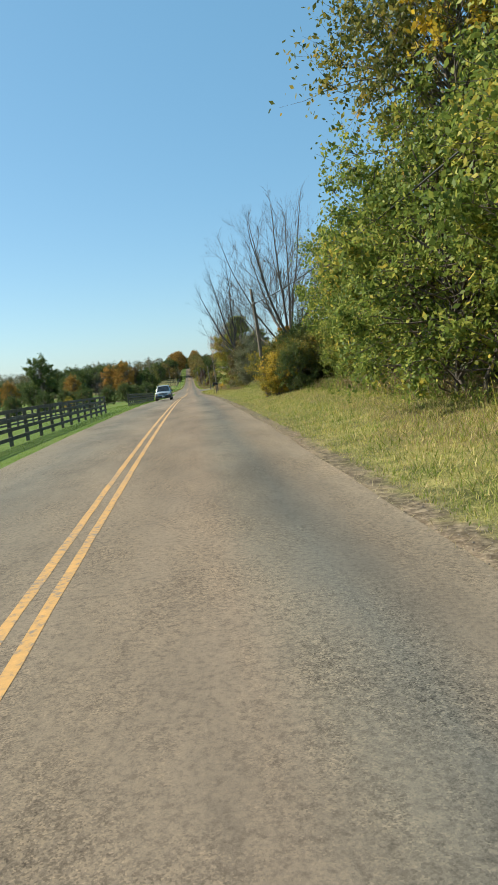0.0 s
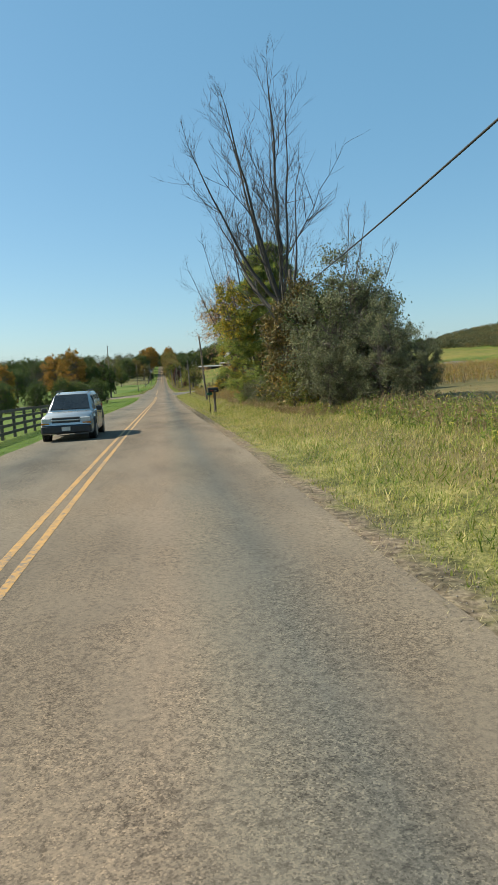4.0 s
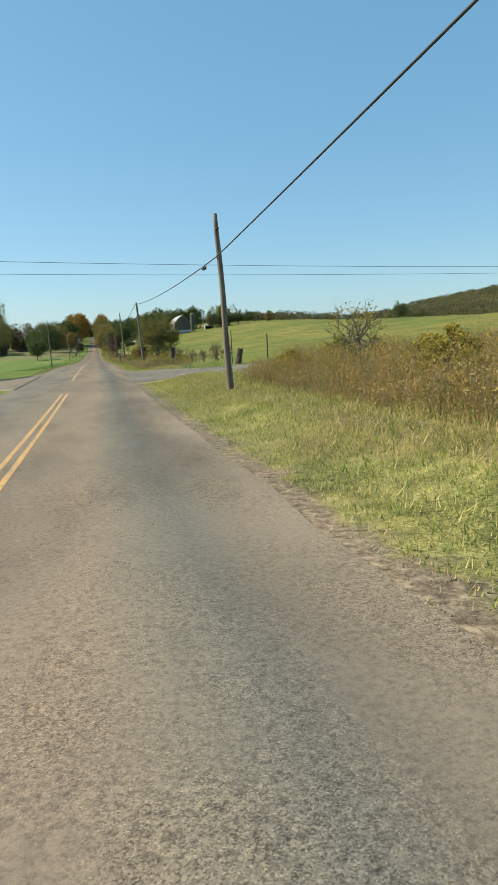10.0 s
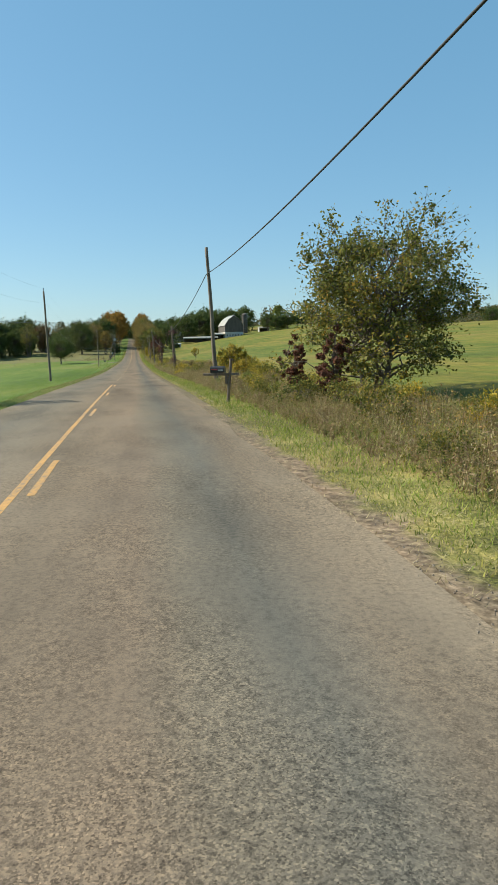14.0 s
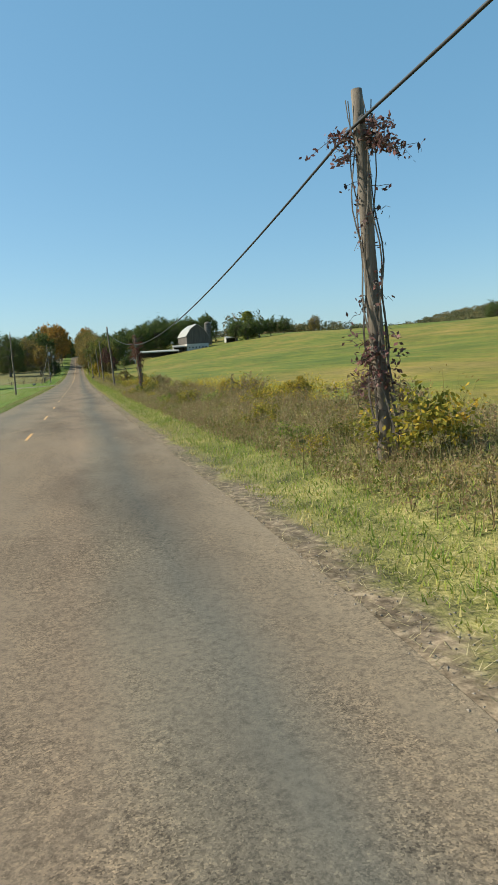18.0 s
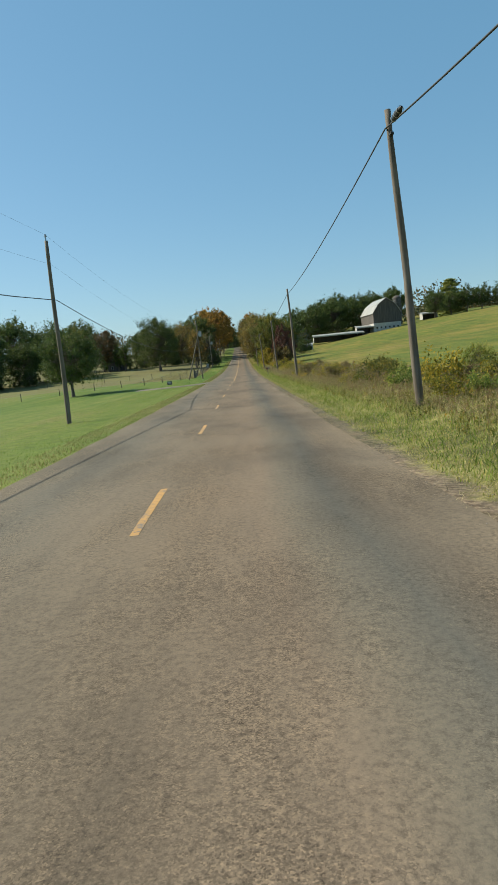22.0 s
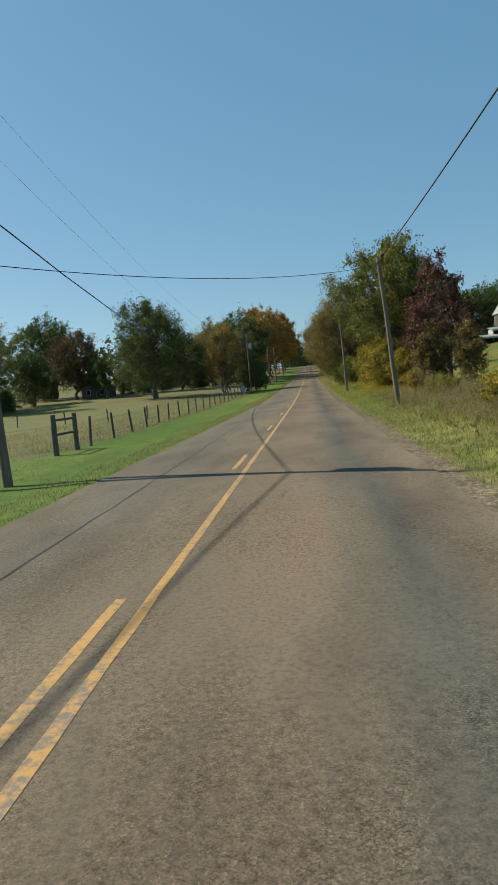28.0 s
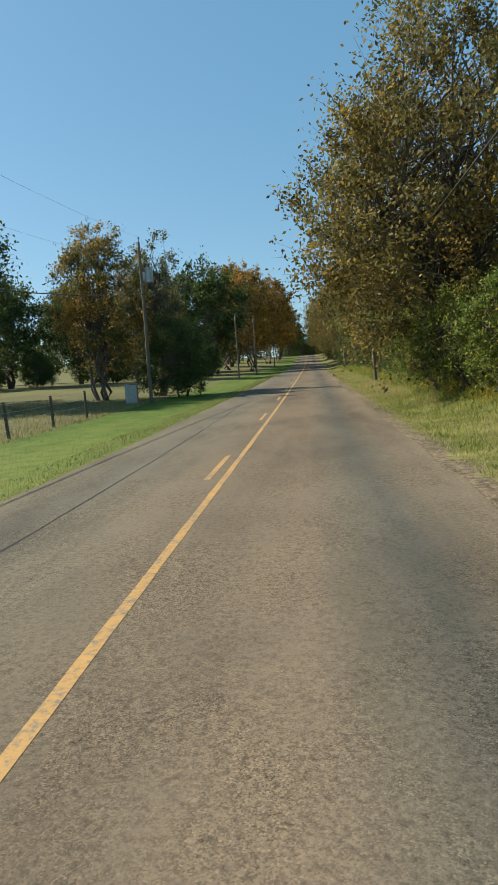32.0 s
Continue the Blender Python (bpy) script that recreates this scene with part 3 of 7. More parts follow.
def gravel():
    m, n, l, p = shader("grey_gravelly_asphalt")
    cell = n.new("ShaderNodeTexVoronoi")
    cell.inputs["Scale"].default_value = 34
    l.new(n.new("ShaderNodeNewGeometry").outputs["Position"], cell.inputs["Vector"])
    sep = n.new("ShaderNodeSeparateColor")
    l.new(cell.outputs["Color"], sep.inputs[0])
    r = ramp(n, [(0.0, (0.11, 0.098, 0.08)), (0.5, (0.205, 0.185, 0.152)), (1.0, (0.35, 0.315, 0.26))])
    l.new(sep.outputs[0], r.inputs[0])
    e = ramp(n, [(0.1, (1, 1, 1)), (0.75, (0.45, 0.45, 0.45))])
    l.new(cell.outputs["Distance"], e.inputs[0])
    t = noise_node(n, l, 0.55, 5, 0.65, (0.35, 1.0, 1))
    tr = ramp(n, [(0.35, (0.75, 0.73, 0.7)), (0.52, (1, 1, 1)), (0.62, (1.45, 1.42, 1.36))])
    l.new(t.outputs[0], tr.inputs[0])
    c = mix(n, l, 1.0, mix(n, l, 1.0, r.outputs[0], e.outputs[0], "MULTIPLY"), tr.outputs[0], "MULTIPLY")
    l.new(c, p.inputs["Base Color"])
    p.inputs["Roughness"].default_value = 0.97
    p.inputs["Specular IOR Level"].default_value = 0.1
    bump(n, l, e.outputs[0], 0.5, 0.012, p.inputs["Normal"])
    return m


GRIT = gravel()
side_sheet("side_road", lambda x: 188.2 - 3.0 * math.exp(-(x - 3.5) / 4.0), lambda x: 200.5 + 6 * math.exp(-(x - 3.5) / 3.5),
           list(np.linspace(3.4, 12, 14)) + list(np.linspace(14, 70, 12)), GRIT, "grey gravelly side road mouth", 0.035)
side_sheet("side_road_left", lambda x: 193 - 9 * math.exp((x + 3.1) / 3.0), lambda x: 201 + 10 * math.exp((x + 3.1) / 4.0),
           list(np.linspace(-3.0, -12, 14)) + list(np.linspace(-14, -70, 12)), ASPHALT, "worn asphalt side road joining the main road", 0.035)
side_sheet("driveway", lambda x: 438.5 + 0.35 * (-x - 3) - 2.2 * math.exp((x + 3.1) / 1.5), lambda x: 441.5 + 0.45 * (-x - 3) + 1.5 * math.exp((x + 3.1) / 1.5),
           list(np.linspace(-3.1, -8, 10)) + list(np.linspace(-9, -13, 5)), GRIT, "pale gravel driveway across the lawn", 0.03)


# ---- plants ----
def leaf_mesh(name, centres, size, material, rng, aspect=0.55, up=0.0):
    """Many small leaves, each one bent quad at its own angle."""
    c = np.asarray(centres, float)
    n = len(c)
    u = rng.normal(0, 1, (n, 3))
    u[:, 2] -= up
    u /= np.linalg.norm(u, axis=1)[:, None]
    w = np.cross(u, rng.normal(0, 1, (n, 3)))
    w /= np.linalg.norm(w, axis=1)[:, None] + 1e-9
    s = size * rng.uniform(0.6, 1.3, (n, 1))
    v = np.stack([c - u * s, c + w * s * aspect, c + u * s, c - w * s * aspect], 1).reshape(-1, 3)
    return raw_mesh(name, v, np.arange(4 * n).reshape(n, 4), material)


def bough(p0, p1, rng, n=6, sag=0.1, wander=0.05):
    t = np.linspace(0, 1, n)[:, None]
    p = np.asarray(p0) * (1 - t) + np.asarray(p1) * t
    L = np.linalg.norm(np.asarray(p1) - np.asarray(p0))
    j = rng.normal(0, wander * L, (n, 3))
    j[0] = j[-1] = 0
    p = p + j
    p[:, 2] += sag * L * np.sin(np.pi * t[:, 0])
    return p


def leaf_tree(name, h, r, low, leaf, count, size, label, seed, bark=BARK, trunk_r=None, clumps=70, stems=1, shell=0.55, airy=1.0, flat=1.0, category="tree", twigs=True):
    """A tree or shrub at the origin: tapered stems, limbs to the clumps, and a crown of single leaves.
    low: height at which the crown begins."""
    g = np.random.default_rng(seed)
    root = thing(name, 0, 0, 0, label, category)
    clumps = int(clumps * 1.6)
    trunk_r = trunk_r or (0.02 * h + 0.04 if stems < 3 else 0.045 + 0.008 * h)
    ch, cm = (h - low) / 2, (h + low) / 2
    d = g.normal(0, 1, (clumps, 3))
    d /= np.linalg.norm(d, axis=1)[:, None]
    lobe = g.normal(0, 1, (9, 3))
    lobe /= np.linalg.norm(lobe, axis=1)[:, None]
    bulge = (np.clip(d @ lobe.T - 0.55, 0, 1) * g.uniform(0.15, 0.75, 9)).sum(1)
    rad = (shell + (1 - shell) * g.random(clumps)) * g.uniform(0.7, 1.05, clumps) * (0.82 + np.clip(bulge, 0, 0.4))
    full = np.where(d[:, 2] < 0, np.clip(np.hypot(d[:, 0], d[:, 1]), 0.15, 1) ** -0.5, 1.0)
    cc = d * rad[:, None] * [r, r, ch]
    cc[:, :2] *= full[:, None]
    taper = 1 - 0.35 * np.clip(cc[:, 2] / ch, -0.4, 1) ** 2 * flat
    cc[:, :2] *= taper[:, None]
    cc[:, 2] += cm
    wood, stem = [], []
    for s in range(stems):
        a = g.uniform(0, 6.28)
        lean = (0.0 if stems == 1 else 0.3 * r) * np.array([math.cos(a), math.sin(a), 0])
        off = (0.0 if stems == 1 else 0.12 * r) * np.array([math.cos(a), math.sin(a), 0])
        top = np.array([0, 0, low + (h - low) * 0.72]) + lean
        tp = bough(off + [0, 0, -0.25], top, g, 9, 0, 0.018 if stems == 1 else 0.04)
        rr = trunk_r * (0.75 if stems > 1 else 1.0) * np.linspace(1.0, 0.25, 9)
        rr[0] *= 1.3
        stem.append(tube(tp, rr, 8))
        for k in range(s, clumps, stems):
            q = cc[k]
            zb = np.clip(q[2] * g.uniform(0.5, 0.88), min(0.9 * low + 0.05 * h, 0.5 * h), top[2] * 0.97)
            t = np.clip((zb + 0.25) / (top[2] + 0.25), 0, 0.98) * 8
            b = tp[int(t)] + (tp[int(t) + 1] - tp[int(t)]) * (t - int(t))
            L = np.linalg.norm(q - b)
            wood.append(tube(bough(b, q, g, 5, 0.06), np.linspace(min(0.35 * trunk_r, (0.012 + 0.012 * L) * g.uniform(0.6, 1.3)), 0.006, 5), 4))
    # leafy shoots, rising outwards from each clump
    shoots = 7
    reach = 0.135 * r * airy * g.uniform(0.6, 1.25, (clumps, 1)) * g.uniform(0.7, 2.3, (clumps, shoots))
    way = d[:, None] * 0.75 + g.normal(0, 0.6, (clumps, shoots, 3)) + [0, 0, 0.45]
    way /= np.linalg.norm(way, axis=2)[:, :, None]
    tip = cc[:, None] + way * reach[:, :, None]
    for k in range(clumps):
        for q in range(shoots if twigs else 0):
            wood.append(tube(np.stack([cc[k], cc[k] * 0.45 + tip[k, q] * 0.55 + [0, 0, -0.04 * reach[k, q]], tip[k, q]]), [0.009, 0.006, 0.003], 3))
    for nm, pieces in (("trunk", stem), ("branchwork", wood)):
        v, f = joined(pieces)
        part(nm, raw_mesh(nm, v, f, bark, True), bark, root)
    pick, limb = g.integers(0, clumps, count), g.integers(0, shoots, count)
    along = g.uniform(0.05, 1.04, (count, 1)) ** 0.85
    loose = np.maximum(0.9 * size, 0.26 * reach[pick, limb])[:, None] * (1.15 - 0.6 * along)
    p = cc[pick] * (1 - along) + tip[pick, limb] * along + np.clip(g.normal(0, 1, (count, 3)), -1.8, 1.8) * loose
    p[:, 2] = np.maximum(p[:, 2], 0.04 + 0.25 * g.random(count))
    part("crown", leaf_mesh("crown", p, size, leaf, g, up=0.5), leaf, root)
    return root


def vase_tree(name, h, r, fork, label, seed, bark=PALEBARK, limbs=9, trunk_r=0.25, lean=(0.0, 0.0), fan=1.0, sub=9, low=0.22, thin=0.3):
    """A leafless tree whose limbs spread like a fan from a low fork and curve upwards, down to fine twigs."""
    g = np.random.default_rng(seed)
    root = thing(name, 0, 0, 0, label, "tree")
    base = np.array([lean[0], lean[1], 1.0])
    trunk = bough([0, 0, -0.3], base * fork, g, 8, 0, 0.02)
    stem = [tube(trunk, np.linspace(trunk_r * 1.25, trunk_r * 0.85, 8), 10)]
    wood = []

    def shoot(p, way, length, rad, level):
        n = 6 if level < 2 else 4
        pts, w = [np.array(p, float)], way / np.linalg.norm(way)
        for _ in range(n - 1):
            w = w + g.normal(0, 0.07, 3) + [0, 0, 0.07]
            w /= np.linalg.norm(w)
            pts.append(pts[-1] + w * length / (n - 1))
        pts = np.array(pts)
        wood.append(tube(pts, np.linspace(rad, rad * 0.3, n), 4 if level < 2 else 3))
        if level < 3:
            for _ in range((0, 8, 5)[level]):
                k = int(g.integers(1, n))
                d = pts[k] - pts[k - 1]
                d /= np.linalg.norm(d)
                shoot(pts[k], branch(d), length * g.uniform(0.35, 0.6), max(0.004, rad * 0.5), level + 1)

    def branch(d):
        side = g.normal(0, 1, 3)
        side -= d * side.dot(d)
        side /= np.linalg.norm(side)
        a = g.uniform(0.45, 0.95)
        return d * math.cos(a) + side * math.sin(a) + [0, 0, 0.22]

    for k in range(limbs):
        a = seed + k * 2.4 + g.normal(0, 0.25)
        up = (k + 0.7) / limbs                      # from the lowest, widest limb to the upright leader
        reach = r * (1.05 - 0.85 * up ** 1.3) * g.uniform(0.85, 1.1)
        top = fork + (h - fork) * (low + (1 - low) * up ** 0.65) * g.uniform(0.88, 1.02)
        start = trunk[-1] if k > limbs * 0.35 else trunk[-2 - k % 2]
        t = np.linspace(0, 1, 12)[:, None]
        out = np.array([math.cos(a), math.sin(a), 0.0]) * reach
        pts = start + out * (t ** (0.75 * fan)) + np.array([0, 0, 1.0]) * (top - start[2]) * t ** (1.35 - 0.3 * up)
        pts = pts + np.cumsum(g.normal(0, 0.035, (12, 3)), 0) + np.array([lean[0], lean[1], 0]) * (pts[:, 2:3] - fork)
        rad = trunk_r * thin * g.uniform(0.75, 1.3)
        stem.append(tube(pts, rad * np.linspace(1, 0.15, 12) + 0.006, 7))
        L = np.linalg.norm(pts[-1] - pts[0])
        for q in range(sub):
            i = min(10, 2 + int(9 * (q + g.random()) / sub))
            d = pts[i + 1] - pts[i]
            d /= np.linalg.norm(d)
            shoot(pts[i], branch(d), L * g.uniform(0.2, 0.42) * (1.15 - 0.06 * i), max(0.01, rad * (0.42 - 0.03 * i)), 1)
        shoot(pts[-1], pts[-1] - pts[-2], L * 0.12, 0.016, 1)
    for nm, pieces in (("trunk", stem), ("branchwork", wood)):
        v, f = joined(pieces)
        part(nm, raw_mesh(nm, v, f, bark, True), bark, root)
    return root


def pine_tree(name, h, r, label, seed, tufts=8500, needles=19, low=0.6):
    """A white pine: whorls of drooping boughs with needle tufts."""
    g = np.random.default_rng(seed)
    root = thing(name, 0, 0, 0, label, "pine tree")
    wood = [tube(bough([0, 0, -0.3], [0.2, 0, h], g, 10, 0), np.linspace(0.02 * h + 0.03, 0.03, 10), 8)]
    spots = []
    z = low
    while z < h - 0.3:
        t = (z - low) / (h - low)
        L = r * (1 - t) ** 0.7 * (0.75 + 0.25 * min(1, t * 6)) + 0.4
        for k in range(8):
            a = g.uniform(0, 6.28)
            ln = L * g.uniform(0.7, 1.1)
            e = np.array([math.cos(a) * ln, math.sin(a) * ln, z + ln * g.uniform(-0.1, 0.28)])
            b = bough([0, 0, z], e, g, 6, -0.05)
            wood.append(tube(b, np.linspace(0.05, 0.012, 6), 4))
            for _ in range(max(4, int(tufts * ln / (L * 8 * 18)))):
                s = g.uniform(0.3, 1.0) ** 0.7
                q = b[int(s * 5)] + g.normal(0, 1, 3) * [0.32, 0.32, 0.14] * (0.6 + 0.1 * ln)
                spots.append(q)
        z += g.uniform(0.45, 0.75)
    v, f = joined(wood)
    part("trunk", raw_mesh("trunk", v, f, BARK, True), BARK, root)
    c = np.repeat(np.array(spots), needles * 2, axis=0)
    n = len(c)
    way = c * [1, 1, 0] / (np.linalg.norm(c[:, :2], axis=1)[:, None] + 0.3) + [0, 0, 0.45]
    w = way * 0.7 + g.normal(0, 0.62, (n, 3))
    w /= np.linalg.norm(w, axis=1)[:, None]
    s = np.cross(w, g.normal(0, 1, (n, 3)))
    s /= np.linalg.norm(s, axis=1)[:, None]
    L = g.uniform(0.17, 0.32, (n, 1))
    v = np.stack([c - s * 0.009, c + s * 0.009, c + w * L], 1).reshape(-1, 3)
    part("crown", raw_mesh("crown", v, np.arange(3 * n).reshape(n, 3), NEEDLE), NEEDLE, root)
    return root


def plant(root, x, y, turn=0.0, size=1.0, sink=0.0, label="", copy=True, stretch=1.0):
    m = pose(x, y, float(ground(x, y)) - sink, 0, 0, turn) @ Matrix.Diagonal((size, size, size * stretch, 1))
    if copy:
        root = copy_thing(root, m @ Matrix.Diagonal((*root.scale, 1)).inverted())
    else:
        root.matrix_basis = m
    if label:
        root["label"] = label
    return root


# ---- trees and shrubs: right of the road, from the start on ----
green_tree = leaf_tree("tree", 9.8, 4.1, 0.5, GREEN, 44000, 0.085, "green leafy roadside tree with yellowing patches", 11, clumps=150)
plant(green_tree, 10.9, 32.6, 0, 0.9, copy=False)
hedge_tree = leaf_tree("tree", 7.6, 3.3, 0.1, GREEN, 40000, 0.068, "dense green roadside hedge tree", 12, clumps=140, stems=3)
plant(hedge_tree, 8.5, 15.6, 0, copy=False)
plant(hedge_tree, 8.9, 20.4, 80, 0.95)
plant(hedge_tree, 8.7, 10.6, 170, 1.0)
plant(hedge_tree, 9.7, 25.6, 230, 0.95)
plant(hedge_tree, 11.5, 13.0, 20, 1.05)
plant(hedge_tree, 11.8, 19.0, 110, 1.05)
plant(hedge_tree, 10.2, 31.4, 40, 0.7)
plant(hedge_tree, 12.6, 36.4, 120, 0.66)
plant(hedge_tree, 9.6, 33.4, 200, 0.5)
tall_tree = leaf_tree("tree", 13.5, 4.2, 5.6, OLIVE, 22000, 0.088, "tall thinning tree with olive and brown leaves", 13, clumps=100, airy=1.3)
plant(tall_tree, 10.0, 18.4, 0, copy=False)
plant(tall_tree, 12.5, 11.0, 140)
bright_vine = leaf_tree("vine", 2.6, 1.0, 0.3, BRIGHT, 900, 0.09, "bright yellow vine leaves hanging in a tall tree", 58, clumps=26, stems=2, category="vine", airy=1.4, trunk_r=0.03)
hung = plant(bright_vine, 8.2, 15.6, 0, copy=False)
hung.location.z += 7.6
dead_big = vase_tree("bare_tree", 12.0, 5.6, 3.3, "large leafless grey roadside tree with spreading limbs", 44, trunk_r=0.22, limbs=13, lean=(0.05, -0.03), sub=12, thin=0.36)
plant(dead_big, 7.7, 41.4, 0, 0.95, copy=False)
dead_many = vase_tree("bare_tree", 14.2, 4.6, 0.5, "leafless many-stemmed roadside tree", 15, DARKBARK, limbs=12, trunk_r=0.17, fan=1.3, sub=9, low=0.62, thin=0.42)
plant(dead_many, 9.2, 102.5, 0, 1.04, copy=False)
dead_tall = vase_tree("bare_tree", 15.0, 3.8, 5.0, "tall leafless tree leaning over the road", 40, DARKBARK, limbs=8, trunk_r=0.19, lean=(-0.12, 0.0), sub=8, low=0.35, thin=0.45)
plant(dead_tall, 7.9, 82.6, 0, copy=False)
dead_low = vase_tree("bare_tree", 8.6, 3.4, 2.2, "crooked leafless tree in the thicket", 47, PALEBARK, limbs=5, trunk_r=0.1, lean=(0.12, 0.0), sub=6, thin=0.5)
plant(dead_low, 9.2, 80.6, 0, copy=False)
bush_olive = leaf_tree("shrub", 3.6, 2.0, 0.0, OLIVE, 15000, 0.055, "tangled olive-green roadside shrub", 17, clumps=80, stems=3, category="shrub", airy=1.2)
plant(bush_olive, 8.9, 41.6, 0, 1.15, copy=False)
bush_gold = leaf_tree("shrub", 3.4, 1.6, 0.0, GOLD, 16000, 0.052, "shrub with yellow autumn leaves", 18, clumps=70, stems=3, category="shrub", airy=1.2)
plant(bush_gold, 6.9, 40.6, 0, 0.95, copy=False)
plant(bush_gold, 7.2, 37.2, 200, 0.72)
plant(bush_gold, 7.9, 44.0, 140, 0.85)
plant(bush_gold, 10.4, 36.5, 60, 0.8)
bush_bright = leaf_tree("shrub", 2.6, 1.2, 0.2, BRIGHT, 2600, 0.06, "shrub with bright yellow autumn leaves", 59, clumps=34, stems=4, category="shrub", airy=1.4)
plant(bush_bright, 6.5, 38.0, 0, 0.95, copy=False)
plant(bush_gold, 6.5, 37.5, 10, 0.6)
plant(bush_gold, 6.05, 38.5, 170, 0.4)
plant(bush_olive, 8.2, 37.0, 10, 0.9)
plant(bush_olive, 7.4, 39.4, 10, 0.95)
plant(bush_bright, 6.9, 36.6, 130, 0.7)
plant(bush_bright, 6.6, 42.0, 60, 0.75)
bush_dark = leaf_tree("shrub", 5.0, 2.6, 0.0, DARK, 26000, 0.058, "dark green tangled thicket shrub", 19, clumps=110, stems=3, category="shrub", airy=1.2)
plant(bush_dark, 9.9, 80.6, 0, 1.0, copy=False)
bush_grey = leaf_tree("shrub", 5.4, 1.9, 0.0, GREYOLIVE, 22000, 0.045, "tall grey-green shrub with fine leaves", 57, clumps=90, stems=5, category="shrub", airy=1.35)
plant(bush_grey, 9.0, 77.4, 0, 1.12, copy=False)
for x, y, a, s in [(9.6, 75.2, 70, 0.72), (8.3, 78.8, 140, 0.62), (8.0, 76.2, 200, 0.5), (8.7, 90.8, 30, 0.42), (8.4, 94.0, 250, 0.36), (8.9, 87.2, 110, 0.5), (8.2, 100.2, 10, 0.42), (9.4, 39.4, 30, 0.7), (10.6, 74.2, 20, 0.5), (7.3, 92.4, 60, 0.27), (7.3, 95.9, 170, 0.27), (7.5, 89.8, 320, 0.3), (7.6, 98.2, 90, 0.3)]:
    plant(bush_grey, x, y, a, s, label="grey-green shrub with fine leaves in the thicket")
for x, y, a, s in [(9.6, 84.4, 70, 1.05), (10.6, 88.2, 140, 0.9), (10.6, 92.0, 220, 0.7), (8.7, 38.4, 10, 0.8), (7.3, 36.2, 70, 0.5), (12.0, 83.0, 300, 0.8), (11.6, 104, 40, 0.7)]:
    plant(bush_dark, x, y, a, s)
for x, y, a, s in [(10.6, 42.6, 200, 1.1), (7.9, 38.6, 40, 0.85), (8.2, 82.0, 15, 0.6), (8.4, 98.0, 80, 0.6), (8.9, 104.4, 0, 0.6), (9.6, 107, 90, 0.7), (11.0, 39.6, 30, 1.2), (8.0, 88.2, 140, 0.55), (7.9, 79.8, 70, 0.5)]:
    plant(bush_olive, x, y, a, s)
tangle = leaf_tree("shrub", 7.6, 2.0, 0.0, TANGLE, 17000, 0.085, "tall brown and yellow tangle of vines and shrubs", 51, clumps=130, stems=5, category="shrub", airy=1.25)
plant(tangle, 7.8, 81.4, 0, 0.82, copy=False)
plant(tangle, 8.3, 84.6, 200, 0.78)
plant(tangle, 9.4, 86.4, 120, 0.7)
pine = pine_tree("pine_tree", 10.6, 4.2, "large dark green pine with browning tips", 20, tufts=10500)
plant(pine, 8.8, 95.4, 0, copy=False)
plant(pine, 12.5, 103, 130, 0.85)
gold_vine = leaf_tree("vine", 4.4, 1.5, 0.2, GOLD, 3600, 0.08, "golden vine leaves hanging on the side of a pine", 41, clumps=45, stems=3, category="vine", airy=1.3, trunk_r=0.025)
plant(gold_vine, 6.3, 94.2, 0, copy=False).location.z += 3.9
autumn = leaf_tree("tree", 12.4, 3.8, 1.3, DUSTY, 17000, 0.06, "thin autumn tree with dusty brown and yellow leaves", 21, clumps=62, airy=1.5, trunk_r=0.2, shell=0.3)
plant(autumn, 8.4, 111.8, 0, 1.0, copy=False)
shrub_mix = leaf_tree("shrub", 4.0, 2.2, 0.0, GREEN, 15000, 0.055, "green shrub with yellow autumn leaves", 22, clumps=70, stems=4, category="shrub", airy=1.3)
plant(shrub_mix, 10.4, 126.4, 0, 0.8, copy=False)
sparse_green = leaf_tree("shrub", 2.6, 1.2, 0.1, GOLD, 900, 0.05, "sparse yellow-green shrub in the goldenrod", 55, clumps=36, stems=4, category="shrub", airy=1.7)
plant(shrub_mix, 13.0, 119.5, 140, 0.6)
plant(shrub_mix, 12.5, 127.5, 240, 0.7)
plant(sparse_green, 11.5, 172, 60, 1.0, copy=False)
plant(bush_dark, 8.9, 125.2, 30, 0.6, label="dark green shrub with yellow leaves beside a pole")
plant(bush_dark, 11.4, 125.0, 200, 0.66, label="dark green shrub with yellow leaves beside a pole")
for x, y, a, s in [(7.2, 125.8, 0, 0.45), (7.7, 125.3, 80, 0.6), (8.3, 124.9, 150, 0.85), (9.9, 124.8, 220, 0.9)]:
    plant(bush_bright, x, y, a, s, label="low shrub with bright yellow autumn leaves beside a pole")
for x, y, a, s in [(9.1, 123.8, 20, 0.42), (10.4, 123.4, 100, 0.5)]:
    plant(bush_grey, x, y, a, s, label="grey-green shrub with fine leaves beside a pole")
round_bush = leaf_tree("tree", 6.2, 3.2, 0.5, OLIVE, 26000, 0.06, "round bushy tree with reddish-green leaves", 23, clumps=140, stems=5, airy=1.0)
plant(round_bush, 9.6, 238.0, 0, 1.1, copy=False, stretch=0.9)
bush_red = leaf_tree("shrub", 2.4, 0.52, 0.0, WINE, 4200, 0.05, "wine-red autumn shrub", 24, clumps=30, stems=3, category="shrub")
plant(bush_red, 7.6, 236.4, 0, 1.05, copy=False, label="wine-red autumn shrub under a round tree")
rust_vine = leaf_tree("vine", 3.0, 0.5, 0.0, RUST, 3200, 0.05, "rust-red vine leaves at the foot of a tree", 56, clumps=34, stems=3, category="vine")
plant(rust_vine, 8.4, 111.7, 30, 1.25, copy=False)
plant(rust_vine, 8.3, 111.5, 160, 1.5)
